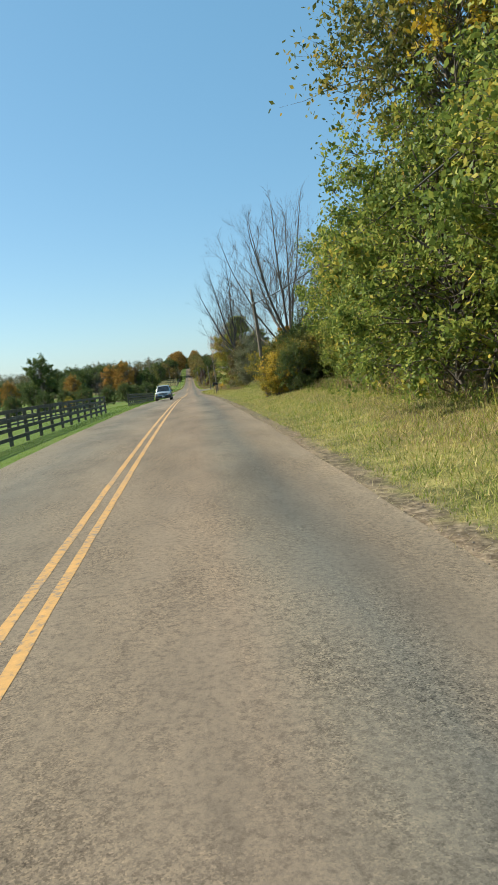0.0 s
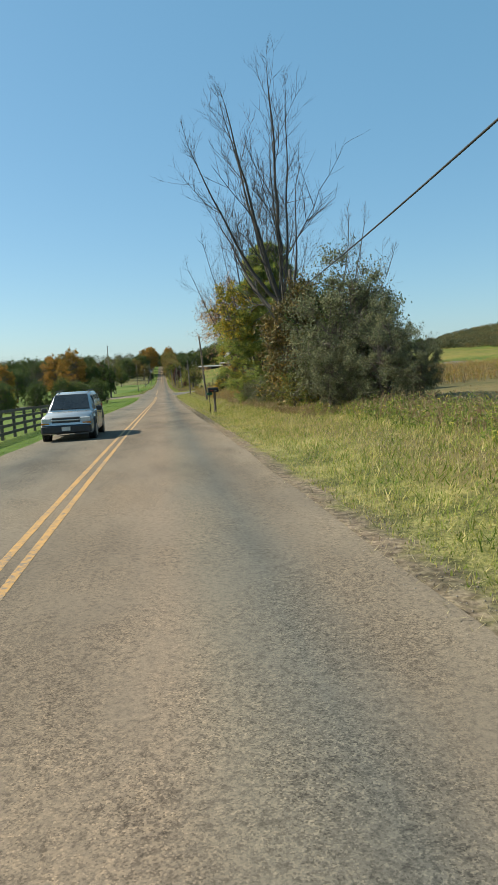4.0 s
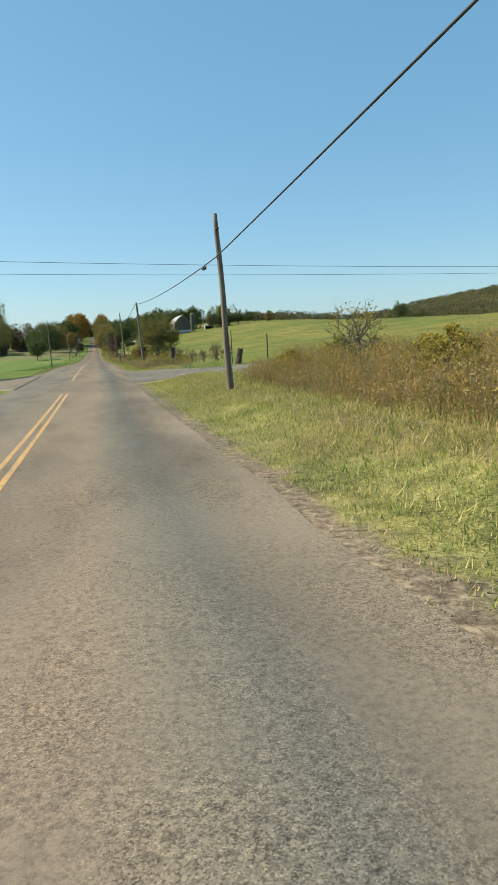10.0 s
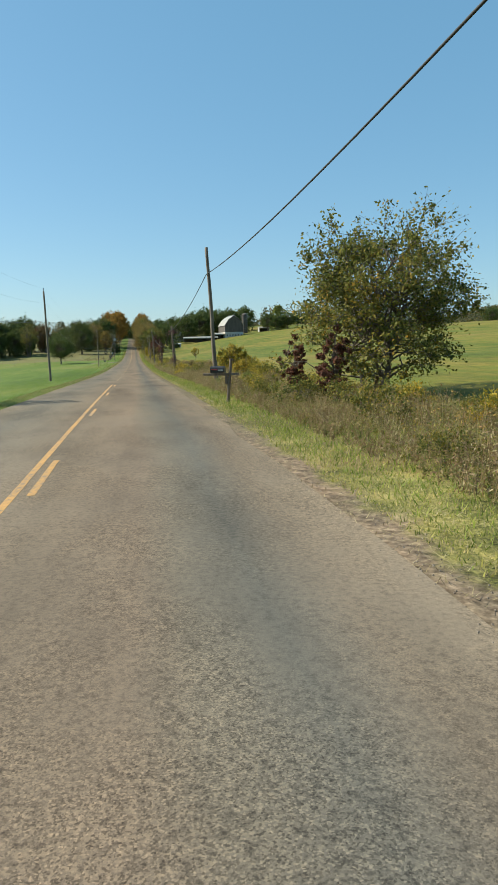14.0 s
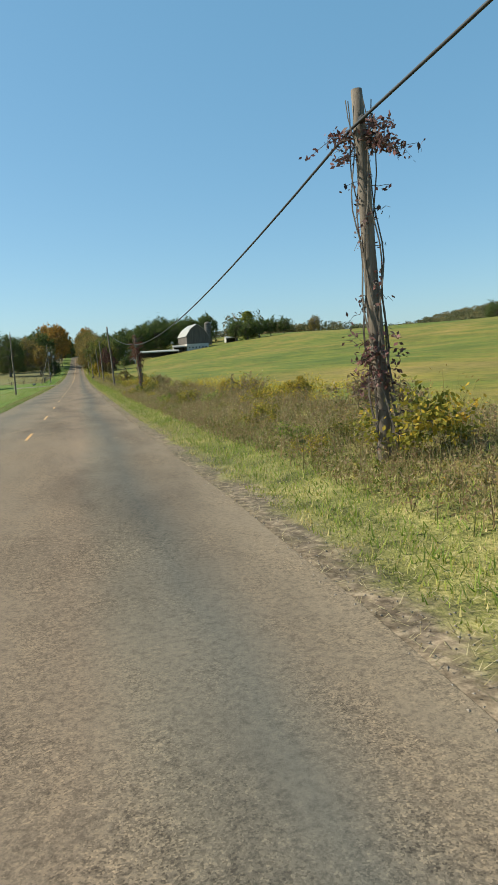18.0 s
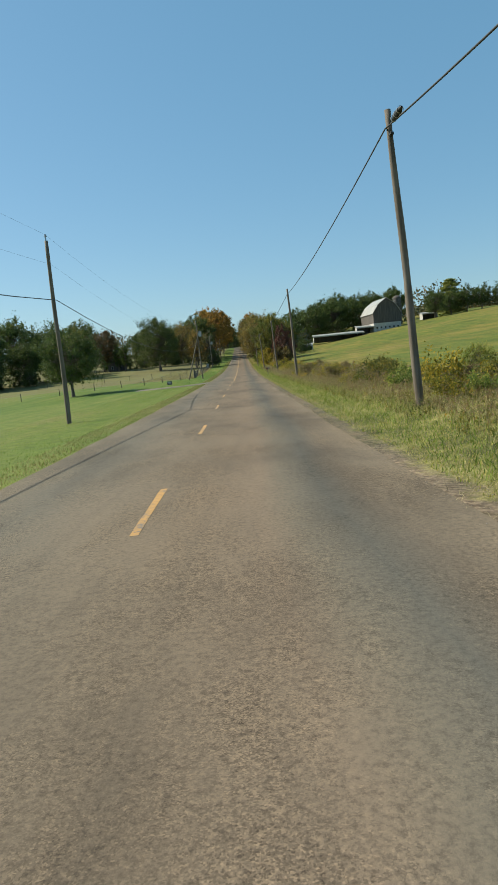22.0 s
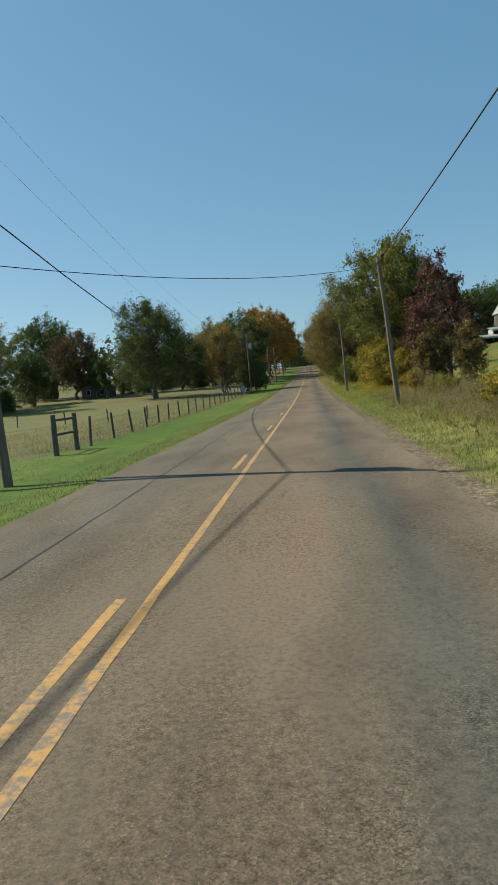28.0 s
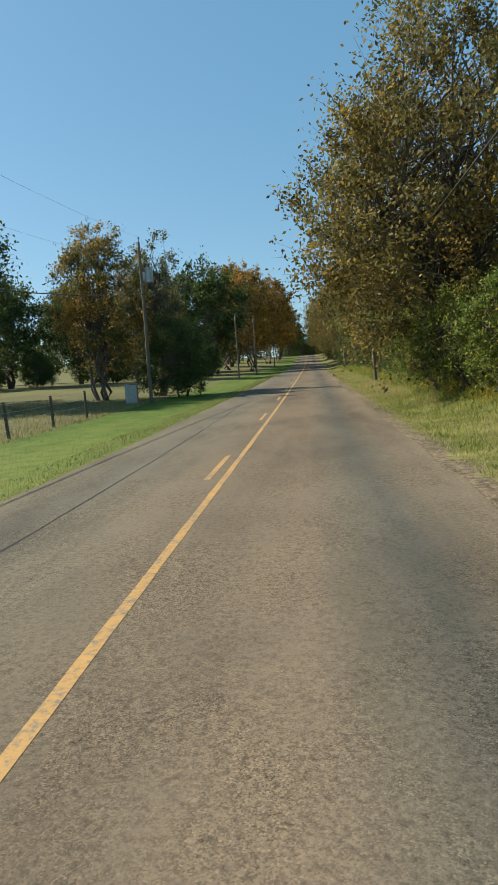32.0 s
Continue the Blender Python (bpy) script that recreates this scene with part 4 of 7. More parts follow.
plant(rust_vine, 7.55, 41.35, 120, 1.55, label="rust-red vine leaves on the trunk of a bare tree")
plant(bright_vine, 7.4, 110.6, 50, 0.8, label="yellow vine leaves low in a thin autumn tree").location.z += 3.6
plant(bush_red, 7.3, 240.4, 90, 1.0, label="wine-red autumn shrub under a round tree")
mound = leaf_tree("shrub", 2.0, 1.7, 0.0, GOLD, 7000, 0.07, "low mound of yellow-green vines", 25, clumps=60, stems=3, category="shrub")
sapling = leaf_tree("sapling", 2.5, 0.5, 1.5, GOLD, 420, 0.06, "slim sapling with yellowish leaves in the weeds", 52, clumps=14, stems=2, trunk_r=0.02, airy=1.5, category="sapling")
plant(sapling, 8.3, 291.8, 0, copy=False)
small_tree = leaf_tree("tree", 2.7, 0.8, 0.75, BRONZE, 1000, 0.075, "small young tree with dull bronze-green leaves in the weeds", 60, clumps=34, stems=2, trunk_r=0.03, airy=1.3)
plant(small_tree, 6.9, 362.8, 0, 0.76, copy=False)
stump_vine = leaf_tree("vine_stump", 1.05, 0.2, 0.1, TANGLE, 700, 0.035, "short dark stump covered in dead vines", 53, clumps=26, trunk_r=0.12, airy=2.0, category="stump")
plant(stump_vine, 7.5, 287.8, 0, copy=False)
sparse = leaf_tree("shrub", 2.0, 1.1, 0.1, OLIVE, 700, 0.045, "sparse olive weed shrub beside a gate post", 54, clumps=36, stems=4, category="shrub", airy=1.7)
plant(sparse, 9.6, 212.5, 0, 0.8, copy=False)
for x, y, a, s in [(12.3, 207, 0, 0.8), (13.4, 207.5, 70, 0.6), (10.5, 210.8, 200, 0.6), (11.4, 209, 10, 0.55)]:
    plant(sparse, x, y, a, s)
for x, y, a, s in [(9.8, 138, 0, 0.62), (11, 146, 80, 0.7), (9.6, 152, 150, 0.5), (12, 158, 20, 0.75), (10.2, 163, 200, 0.55), (13, 168, 60, 0.7), (10, 176, 120, 0.5), (14, 181, 10, 0.6), (12, 133, 240, 0.7)]:
    plant(mound, x, y, a, s, label="clump of yellowing goldenrod and vines")
plant(mound, 9.2, 268.5, 0, copy=False)
plant(mound, 9.4, 224, 100, 0.55)
plant(mound, 8.6, 258, 30, 0.6)
plant(mound, 10.0, 310, 60, 0.4)
plant(mound, 9.0, 318, 160, 0.38)
plant(shrub_mix, 10.6, 382, 0, 0.3)
plant(bush_gold, 8.2, 462, 0, 0.5, label="low tawny shrub beside a pole")
for x, y, a, s in [(9.5, 392, 0, 0.26), (10.2, 398, 80, 0.3), (9.0, 405, 140, 0.24), (7.2, 416.5, 20, 0.28)]:
    plant(bush_olive, x, y, a, s, label="low olive-brown weed shrub on the verge")
for x, y, a, s in [(8.4, 526, 0, 0.62), (9.3, 529.5, 80, 0.7), (8.2, 532, 160, 0.5), (10, 525, 220, 0.7)]:
    plant(mound, x, y, a, s, label="mound of yellow-green vines behind a pole")
for x, y, a, s in [(-16, 640, 0, 1.2), (-21, 634, 70, 1.1), (-27, 630, 140, 1.2), (-33, 627, 200, 1.1), (-39, 624, 20, 1.2), (-45, 620, 90, 1.1), (-51, 612, 160, 1.1), (-57, 600, 230, 1.1), (-31, 605, 50, 0.8), (-24, 612, 120, 0.8)]:
    plant(bush_dark, x, y, a, s, label="dark undergrowth along the pasture's far side")
# right-hand wood near the end
wood_green = leaf_tree("tree", 12.8, 3.9, 3.8, WOODGREEN, 52000, 0.085, "tall roadside tree with green and yellow leaves", 26, clumps=140, stems=2, airy=1.1)
plant(wood_green, 8.5, 513.5, 0, 1.0, copy=False)
wood_red = leaf_tree("tree", 8.8, 2.6, 0.6, WINE, 12000, 0.1, "dark red autumn tree", 27, clumps=90, stems=2, airy=1.15)
plant(wood_red, 10.7, 505, 0, copy=False, label="dark red autumn tree at a wood's edge")
plant(wood_red, 12.2, 513, 120, 0.95, label="dark red autumn tree at a wood's edge")
plant(bush_dark, 24.0, 588, 60, 0.85, label="dark green bush in front of a small shed")
plant(bush_dark, 21.5, 580, 160, 0.75, label="dark green bush in front of a small shed")
wood_gold = leaf_tree("tree", 13.8, 6.6, 1.1, BRONZE, 66000, 0.085, "broad autumn tree with golden-brown leaves", 28, clumps=240, stems=3, airy=0.95)
plant(wood_gold, 7.3, 554.5, 0, copy=False)
plant(shrub_mix, 7.6, 565, 160, 1.1, label="bright green low shrub under an autumn tree")
wood_olive = leaf_tree("tree", 13.8, 5.6, 0.6, OLIVE, 24000, 0.14, "tall olive-green roadside tree", 42, clumps=150, stems=3, airy=1.1)
plant(wood_olive, 13.0, 550, 0, 0.85, copy=False)
for x, y, a, s in [(9.6, 503, 0, 0.62), (10.6, 508, 80, 0.75), (9.4, 510.5, 140, 0.66), (11.4, 500, 220, 0.55), (9.6, 545, 40, 0.6), (8.9, 551, 200, 0.5)]:
    plant(tangle, x, y, a, s, label="brown tangle of vines and brush at the wood's edge")
for x, y, a, s in [(7.2, 548, 0, 0.85), (7.0, 552, 100, 0.95), (6.9, 557, 200, 0.9)]:
    plant(shrub_mix, x, y, a, s, label="bright green low shrub under an autumn tree")
for x, y, a, s in [(7.7, 510.5, 40, 1.15), (8.3, 506.5, 150, 0.85), (8.0, 500, 20, 0.42), (7.6, 514.5, 250, 1.25), (8.6, 517.5, 0, 1.4), (8.6, 521, 60, 1.3), (10.2, 529, 130, 1.2), (9.6, 535, 10, 1.3), (9.2, 541, 200, 0.9), (9.8, 524.5, 80, 1.1)]:
    plant(bush_gold, x, y, a, s)
for x, y, a, s in [(9.2, 562, 0, 0.9), (8.4, 571, 60, 1.0), (8.6, 582, 200, 1.0), (8.4, 595, 90, 1.2), (9.5, 549, 20, 0.75), (8.8, 610, 30, 1.1), (8.8, 566, 130, 0.8), (8.5, 576, 250, 0.8)]:
    plant(bush_dark, x, y, a, s)
for k, (x, y, a, s) in enumerate([(10.5, 574, 100, 0.9), (10, 592, 220, 0.95), (9.4, 612, 30, 1.0), (9.6, 636, 150, 1.1), (9.4, 662, 70, 1.2), (9.4, 692, 10, 1.3), (9.2, 724, 200, 1.35), (9.0, 762, 100, 1.4), (8.6, 800, 20, 1.4)]):
    plant((wood_gold, wood_gold, wood_olive)[k % 3], x, y, a, s, label="roadside tree with golden and brown autumn leaves")
for x, y, a, s in [(8.6, 630, 0, 1.2), (8.6, 655, 100, 1.2), (8.6, 685, 40, 1.3), (8.6, 715, 10, 1.3), (3.0, 868, 0, 1.6), (-3, 870, 90, 1.6), (8, 862, 30, 1.6)]:
    plant(bush_dark, x, y, a, s)
# left of the road, by the lawn and pasture
lawn_tree = leaf_tree("tree", 10.2, 4.9, 1.5, DARK, 24000, 0.115, "dark green round tree on the lawn", 29, clumps=150, trunk_r=0.24)
plant(lawn_tree, -23.5, 451, 0, 0.98, copy=False)
maple = leaf_tree("tree", 14.6, 6.6, 1.8, MAPLE, 32000, 0.125, "broad green maple in the pasture", 30, clumps=170, trunk_r=0.38)
plant(maple, -25.5, 572, 0, 1.18, copy=False)
maple_red = leaf_tree("tree", 14, 5.2, 0.8, DARKRED, 20000, 0.15, "dark red-green autumn maple", 31, clumps=120)
plant(maple_red, -49, 598, 0, 1.12, copy=False, label="dark red-green autumn maple beyond the pasture")
grove = leaf_tree("tree", 13, 5.5, 0.3, DARK, 20000, 0.15, "dark green tree in the grove beyond the lawn", 32, clumps=130, stems=2)
plant(grove, -66, 560, 0, 1.1, copy=False)
for x, y, a, s in [(-74, 548, 70, 1.40), (-82, 556, 150, 1.46), (-61, 575, 200, 1.22), (-90, 545, 20, 1.40), (-72, 572, 100, 1.46), (-98, 560, 230, 1.46), (-106, 540, 40, 1.40), (-84, 530, 10, 1.28), (-70, 535, 310, 1.10),
                   (-33, 646, 100, 0.90), (-18, 648, 0, 1.40), (-60, 610, 20, 1.34)]:
    plant(grove, x, y, a, s * 1.2)
airy_tree = leaf_tree("tree", 17, 4.6, 4.0, OLIVE, 9500, 0.12, "tall airy tree with several trunks and thin leaves", 33, clumps=90, stems=4, airy=1.35, trunk_r=0.2)
plant(airy_tree, -50.7, 562, 0, copy=False)
cedar = leaf_tree("tree", 11.5, 1.9, 0.2, DARK, 11000, 0.13, "dark narrow cedar", 34, clumps=80, shell=0.4)
plant(cedar, -40, 590, 0, copy=False, label="dark narrow cedar beside a red maple")
plant(cedar, -43, 593, 90, 0.95, label="dark narrow cedar beside a red maple")
orange_tree = leaf_tree("tree", 11.4, 3.3, 1.0, RUST, 17000, 0.115, "orange autumn tree beside the road", 36, clumps=110, stems=3)
mixed_tree = leaf_tree("tree", 11.6, 3.2, 1.4, RUSTGREEN, 20000, 0.085, "green and rust autumn tree with several stems", 38, clumps=120, stems=5, airy=1.15)
plant(mixed_tree, -13.2, 574.5, 0, 1.12, copy=False)
slim_tree = leaf_tree("tree", 10.8, 2.3, 1.2, GREYOLIVE, 14000, 0.08, "slim grey-green tree beside a dark bush", 39, clumps=100, stems=2, airy=1.1)
plant(slim_tree, -10.0, 577.5, 0, 1.12, copy=False)
plant(orange_tree, -11.5, 664, 0, 1.8, copy=False, label="tall roadside tree with orange autumn leaves")
plant(bush_dark, -7.9, 575.5, 0, 1.1, label="dark green rounded bush at the lawn's edge")
for x, y, a, s in [(-13, 690, 60, 1.9), (-16, 676, 150, 1.8), (-10, 720, 200, 1.9), (-10.5, 755, 20, 1.9), (-10, 790, 100, 1.9), (-8.5, 825, 40, 1.8), (10, 835, 70, 1.8), (9, 800, 130, 1.7)]:
    plant(orange_tree, x, y, a, s * 1.15, label="tall roadside tree with orange autumn leaves")
for x, y, a, s in [(-20, 700, 0, 1.3), (-22, 740, 60, 1.4), (20, 720, 10, 1.3), (22, 690, 80, 1.2), (-20, 790, 100, 1.5), (22, 770, 30, 1.4), (14, 845, 0, 1.4), (-9, 860, 60, 1.4), (24, 660, 200, 1.1), (-30, 670, 20, 1.4)]:
    plant(grove, x, y, a, s, label="dark green tree in the far roadside wood")
for k, (x, y, a, s) in enumerate([(-112, 505, 0, 0.95), (-104, 515, 60, 1.0), (-96, 522, 100, 1.0), (-88, 538, 220, 1.0), (-78, 540, 15, 0.95), (-58, 568, 80, 0.9), (-54, 585, 40, 0.75), (-36, 606, 10, 0.9), (-28, 612, 130, 0.9), (-120, 490, 60, 1.0), (-130, 470, 160, 1.1)]):
    plant(grove, x, y, a, s * 1.25)
for x, y, a, s in [(-52, 570, 0, 0.8), (-56, 560, 90, 0.9), (-62, 552, 30, 1.0), (-70, 545, 200, 1.0), (-79, 535, 10, 1.0), (-88, 526, 120, 1.0), (-97, 514, 60, 1.1), (-44, 600, 100, 0.9), (-34, 598, 10, 0.9), (-48, 605, 60, 0.9), (-106, 502, 20, 1.1)]:
    plant(bush_dark, x, y, a, s, label="dark undergrowth along the pasture's far side")
for x, y, a, s in [(-7, 900, 40, 1.5), (7, 905, 100, 1.5), (-14, 1010, 0, 1.6), (-5, 1015, 60, 1.5), (4, 1012, 120, 1.6), (13, 1016, 200, 1.6), (-10, 935, 30, 1.4), (11, 930, 80, 1.4)]:
    plant(grove, x, y, a, s, label="dark green tree at the far end of the road")
plant(airy_tree, -12.5, 247, 50, 0.62, label="slim green tree beside the lawn")
plant(wood_gold, -22.5, 622, 50, 1.15, label="brown-green autumn tree behind the pasture")
# round the farmyard and on the crest of the field
for x, y, a, s in [(62, 692, 0, 1.3), (50, 690, 60, 1.35), (72, 705, 150, 1.3), (38, 680, 20, 1.25), (84, 708, 100, 1.3), (56, 712, 200, 1.5), (30, 690, 10, 1.25), (45, 700, 40, 1.4)]:
    plant(grove, x, y, a, s * 1.2, label="dark green farmyard tree")
plant(pine, 100, 663, 0, 2.1, stretch=0.75, label="dark broad pine on the field's crest")
for x, y, a, s in [(92, 660, 10, 1.25), (104, 652, 80, 1.1), (112, 656, 160, 1.05), (119, 652, 30, 0.95), (97, 653, 100, 1.0)]:
    plant(lawn_tree, x, y, a, s, label="dark green tree on the field's crest")
plant(wood_gold, 131, 634, 0, 0.62, label="yellowing round tree on the field's crest")
plant(lawn_tree, 221, 598, 0, 1.25, label="dark round tree far across the field")
# left side near the start
field_tree = leaf_tree("tree", 17, 4.6, 6.0, DARK, 9000, 0.2, "lone dark tree with a thin crown in the low field", 37, clumps=70, airy=1.2)
plant(field_tree, -42, 198, 0, copy=False)
for x, y, a, s in [(-24, 160, 0, 1.0), (-30, 168, 60, 1.0), (-19, 162, 150, 0.9), (-36, 172, 20, 1.1), (-15, 165, 100, 0.95), (-10, 172, 10, 0.85), (-46, 178, 90, 1.1), (-56, 170, 40, 1.0), (-12.5, 168, 60, 0.8), (-66, 165, 0, 1.1)]:
    plant(bush_dark, x, y, a, s, label="dark green bush along the low field")
for x, y, a, s in [(-24, 163, 50, 1.1), (-28, 160, 120, 1.0)]:
    plant(bush_gold, x, y, a, s, label="yellow-green bush along the low field")
for x, y, a, s in [(-18.5, 206, 0, 1.05), (-24, 214, 60, 1.0), (-36, 215, 10, 0.9), (-60, 230, 40, 1.0)]:
    plant(orange_tree, x, y, a, s, label="brown autumn tree by the low field")
plant(dead_many, -27, 205, 60, 0.7, label="small leafless tree by the low field")
for x, y, a, s in [(-12, 209, 0, 0.85), (-14, 205, 60, 0.8), (-10.5, 206, 100, 0.7)]:
    plant(cedar, x, y, a, s, label="dark cedar near the crossing")
for x, y, a, s in [(-40, 245, 70, 0.8), (-60, 260, 150, 0.9), (-80, 250, 20, 1.0), (-95, 330, 0, 1.0), (-110, 350, 60, 1.0), (-120, 400, 130, 1.1), (-100, 385, 30, 1.0), (-130, 365, 200, 1.1), (-110, 300, 90, 0.9), (-100, 440, 0, 1.1), (-115, 470, 70, 1.1), (-90, 490, 140, 1.1), (-105, 510, 30, 1.2)]:
    plant(grove, x, y, a, s, label="dark green tree in the far tree line")


def far_woods(name, spots, label, seed):
    """Distant woods as one mass of leaf clumps; spots: x, y, height, radius of each crown."""
    g = np.random.default_rng(seed)
    s = np.asarray(spots)
    n = 160
    c = np.repeat(s, n, axis=0)
    d = g.normal(0, 1, (len(c), 3))
    d /= np.linalg.norm(d, axis=1)[:, None]
    rad = g.uniform(0.55, 1.08, (len(c), 1))
    p = d * rad * np.stack([c[:, 3], c[:, 3], c[:, 2] * 0.52], -1)
    p += np.stack([c[:, 0], c[:, 1], ground(c[:, 0], c[:, 1]) + c[:, 2] * 0.48], -1)
    return tagged(new(name, leaf_mesh(name, p, 0.68, FARLEAF, g, 0.75)), label, "woods", kind="stuff")


g = np.random.default_rng(77)
spots = []
for k in range(1150):        # ridge to the right
    t = g.random()
    spots.append((g.uniform(330, 620), 300 + 900 * t + g.normal(0, 30), g.uniform(5, 9.5), g.uniform(5, 9)))
for k in range(330):        # behind the farm and the crest
    spots.append((g.uniform(130, 420), g.uniform(760, 1000), g.uniform(6, 10), g.uniform(5, 8)))
for k in range(120):        # both sides of the road on the far hill
    sgn = -1 if k % 2 else 1
    spots.append((sgn * g.uniform(24, 120), g.uniform(700, 1000), g.uniform(13, 19), g.uniform(4, 7)))
far_woods("far_woods", spots, "distant autumn woods on the ridge beyond the fields", 5)
spots = []
for k in range(330):        # beyond the left-hand low land
    spots.append((-g.uniform(150, 520), g.uniform(60, 1000), g.uniform(9, 15), g.uniform(4, 8)))
far_woods("far_woods", spots, "distant dark tree line beyond the low fields", 6)
# ---- utility poles and cables ----
def utility_pole(name, x, y, h, lean_x, label, radius=0.118, fittings=()):
    root = thing(name, x, y, float(ground(x, y)), label, "utility pole", group="utility poles")
    g = np.random.default_rng(int(abs(x * 7 + y)))
    t = np.linspace(0, 1, 14)
    pts = np.stack([lean_x * t + 0.015 * np.sin(t * 9 + y), 0.02 * np.sin(t * 7 + x), -0.4 + (h + 0.4) * t], -1)
    v, f = tube(pts, radius * (1.08 - 0.38 * t) * (1 + 0.03 * g.normal(0, 1, 14)), 12)
    n = 13 * 12
    v = np.concatenate([v, pts[-1:] + [[0, 0, 0.02]]])
    capf = [(n + k, n + (k + 1) % 12, len(v) - 1, len(v) - 1) for k in range(12)]
    me = bpy.data.meshes.new("shaft")
    me.from_pydata([tuple(q) for q in v], [], [tuple(int(k) for k in q) for q in f] + [(int(a), int(b), int(c)) for a, b, c, _ in capf])
    for q in me.polygons:
        q.use_smooth = True
    part("shaft", me, POLEWOOD, root)
    for kind in fittings:
        if kind == "clamp":
            bm = box(bmesh.new(), lean_x * 0.9 - 0.02, -0.17, h * 0.915, 0.1, 0.16, 0.09, 0.02)
            part("cable_clamp", bm, CABLE, root, "black cable clamp")
        if kind == "transformer":
            bm = bmesh.new()
            bmesh.ops.create_cone(bm, cap_ends=True, segments=20, radius1=0.24, radius2=0.24, depth=0.8, matrix=Matrix.Translation((lean_x * .8 + 0.48, 0, h * 0.79)))
            bmesh.ops.create_cone(bm, cap_ends=True, segments=20, radius1=0.26, radius2=0.2, depth=0.08, matrix=Matrix.Translation((lean_x * .8 + 0.48, 0, h * 0.79 + 0.44)))
            box(bm, lean_x * .8 + 0.2, 0, h * 0.79, 0.2, 0.08, 0.5)
            tr = part("transformer", bm, STEEL, root, "grey can transformer")
            bm = bmesh.new()
            for k in range(4):
                bmesh.ops.create_cone(bm, cap_ends=True, segments=10, radius1=0.07, radius2=0.04, depth=0.07, matrix=Matrix.Translation((lean_x * .8 + 0.48, 0, h * 0.79 + 0.52 + 0.06 * k)))
            part("bushing", bm, CABLE, tr, "dark ceramic bushing")
        if kind == "insulator":
            bm = bmesh.new()
            bmesh.ops.create_cone(bm, cap_ends=True, segments=10, radius1=0.03, radius2=0.03, depth=0.3, matrix=Matrix.Translation((lean_x, 0, h + 0.1)))
            bmesh.ops.create_cone(bm, cap_ends=True, segments=10, radius1=0.07, radius2=0.05, depth=0.12, matrix=Matrix.Translation((lean_x, 0, h + 0.25)))
            part("insulator", bm, STEEL, root, "pin insulator")
        if kind == "brace":
            b = tube([[-2.6, 0.1, -0.4], [lean_x * 0.72 - 0.08, 0.0, h * 0.72]], [0.13, 0.1], 10)
            part("brace", raw_mesh("brace", b[0], b[1], POLEWOOD, True), POLEWOOD, root, "slanting wooden push brace")
    return root


# x, y, height of the top above sea level, lean at the top
RIGHT_POLES = [(5.9, 39.3, 6.25, -0.4), (8.4, 84.5, 5.9, -0.2), (6.4, 126.3, 5.0, -0.5), (6.4, 171.9, 3.04, -0.25), (6.15, 213.7, 2.55, -0.35), (6.0, 253.4, 3.4, -0.33), (6.2, 294.6, 0.51, -0.3),
               (6.5, 337.4, -0.9, -0.35), (6.2, 374.1, 2.2, -0.4), (6.3, 416.6, 2.16, -0.25), (6.8, 459.0, 1.9, -0.4), (5.9, 492.2, 1.4, -0.5), (5.5, 530.5, 2.43, -0.2), (6.0, 575, 3.2, -0.2), (6.2, 620, 4.6, -0.2)]
LEFT_POLES = [(-8.4, 95, 6.5, 0), (-11.2, 213, 8.1, 0), (-7.5, 289.3, 4.2, -0.1), (-7.6, 388.6, 2.67, 0.0), (-5.97, 474.2, 3.7, -0.25), (-8.3, 568.3, 4.9, 0), (-7.7, 612.5, 4.5, 0), (-7.4, 636.3, 6.35, 0), (-7.4, 690, 8.6, 0)]
RIGHT_POLES = [(x, y, t - float(ground(x, y)), ln) for x, y, t, ln in RIGHT_POLES]
LEFT_POLES = [(x, y, t - float(ground(x, y)), ln) for x, y, t, ln in LEFT_POLES]
for k, (x, y, h, ln) in enumerate(RIGHT_POLES):
    utility_pole("utility_pole", x, y, h, ln, "weathered grey-brown wooden utility pole on the verge", fittings=("clamp",))
for k, (x, y, h, ln) in enumerate(LEFT_POLES):
    if k == 0:
        continue
    fit = {4: ("transformer", "brace", "insulator"), 5: ("transformer", "insulator")}.get(k, ("insulator",))
    lab = "tall wooden pole with a grey transformer and slanting brace" if k == 4 else "weathered wooden power pole beside the lawn"
    utility_pole("utility_pole", x, y, h, ln, lab, fittings=fit)


def pole_top(row, frac=1.0):
    x, y, h, ln = row
    return np.array([x + ln * frac, y, float(ground(x, y)) + h * frac])


def cable(name, a, b, sag, radius, label, material=CABLE):
    t = np.linspace(0, 1, 17)[:, None]
    p = np.asarray(a) * (1 - t) + np.asarray(b) * t
    p[:, 2] -= sag * 4 * (t * (1 - t))[:, 0]
    v, f = tube(p, np.full(17, radius), 5)
    return tagged(new(name, raw_mesh(name, v, f, material, True)), label, "cable", group="overhead cables")


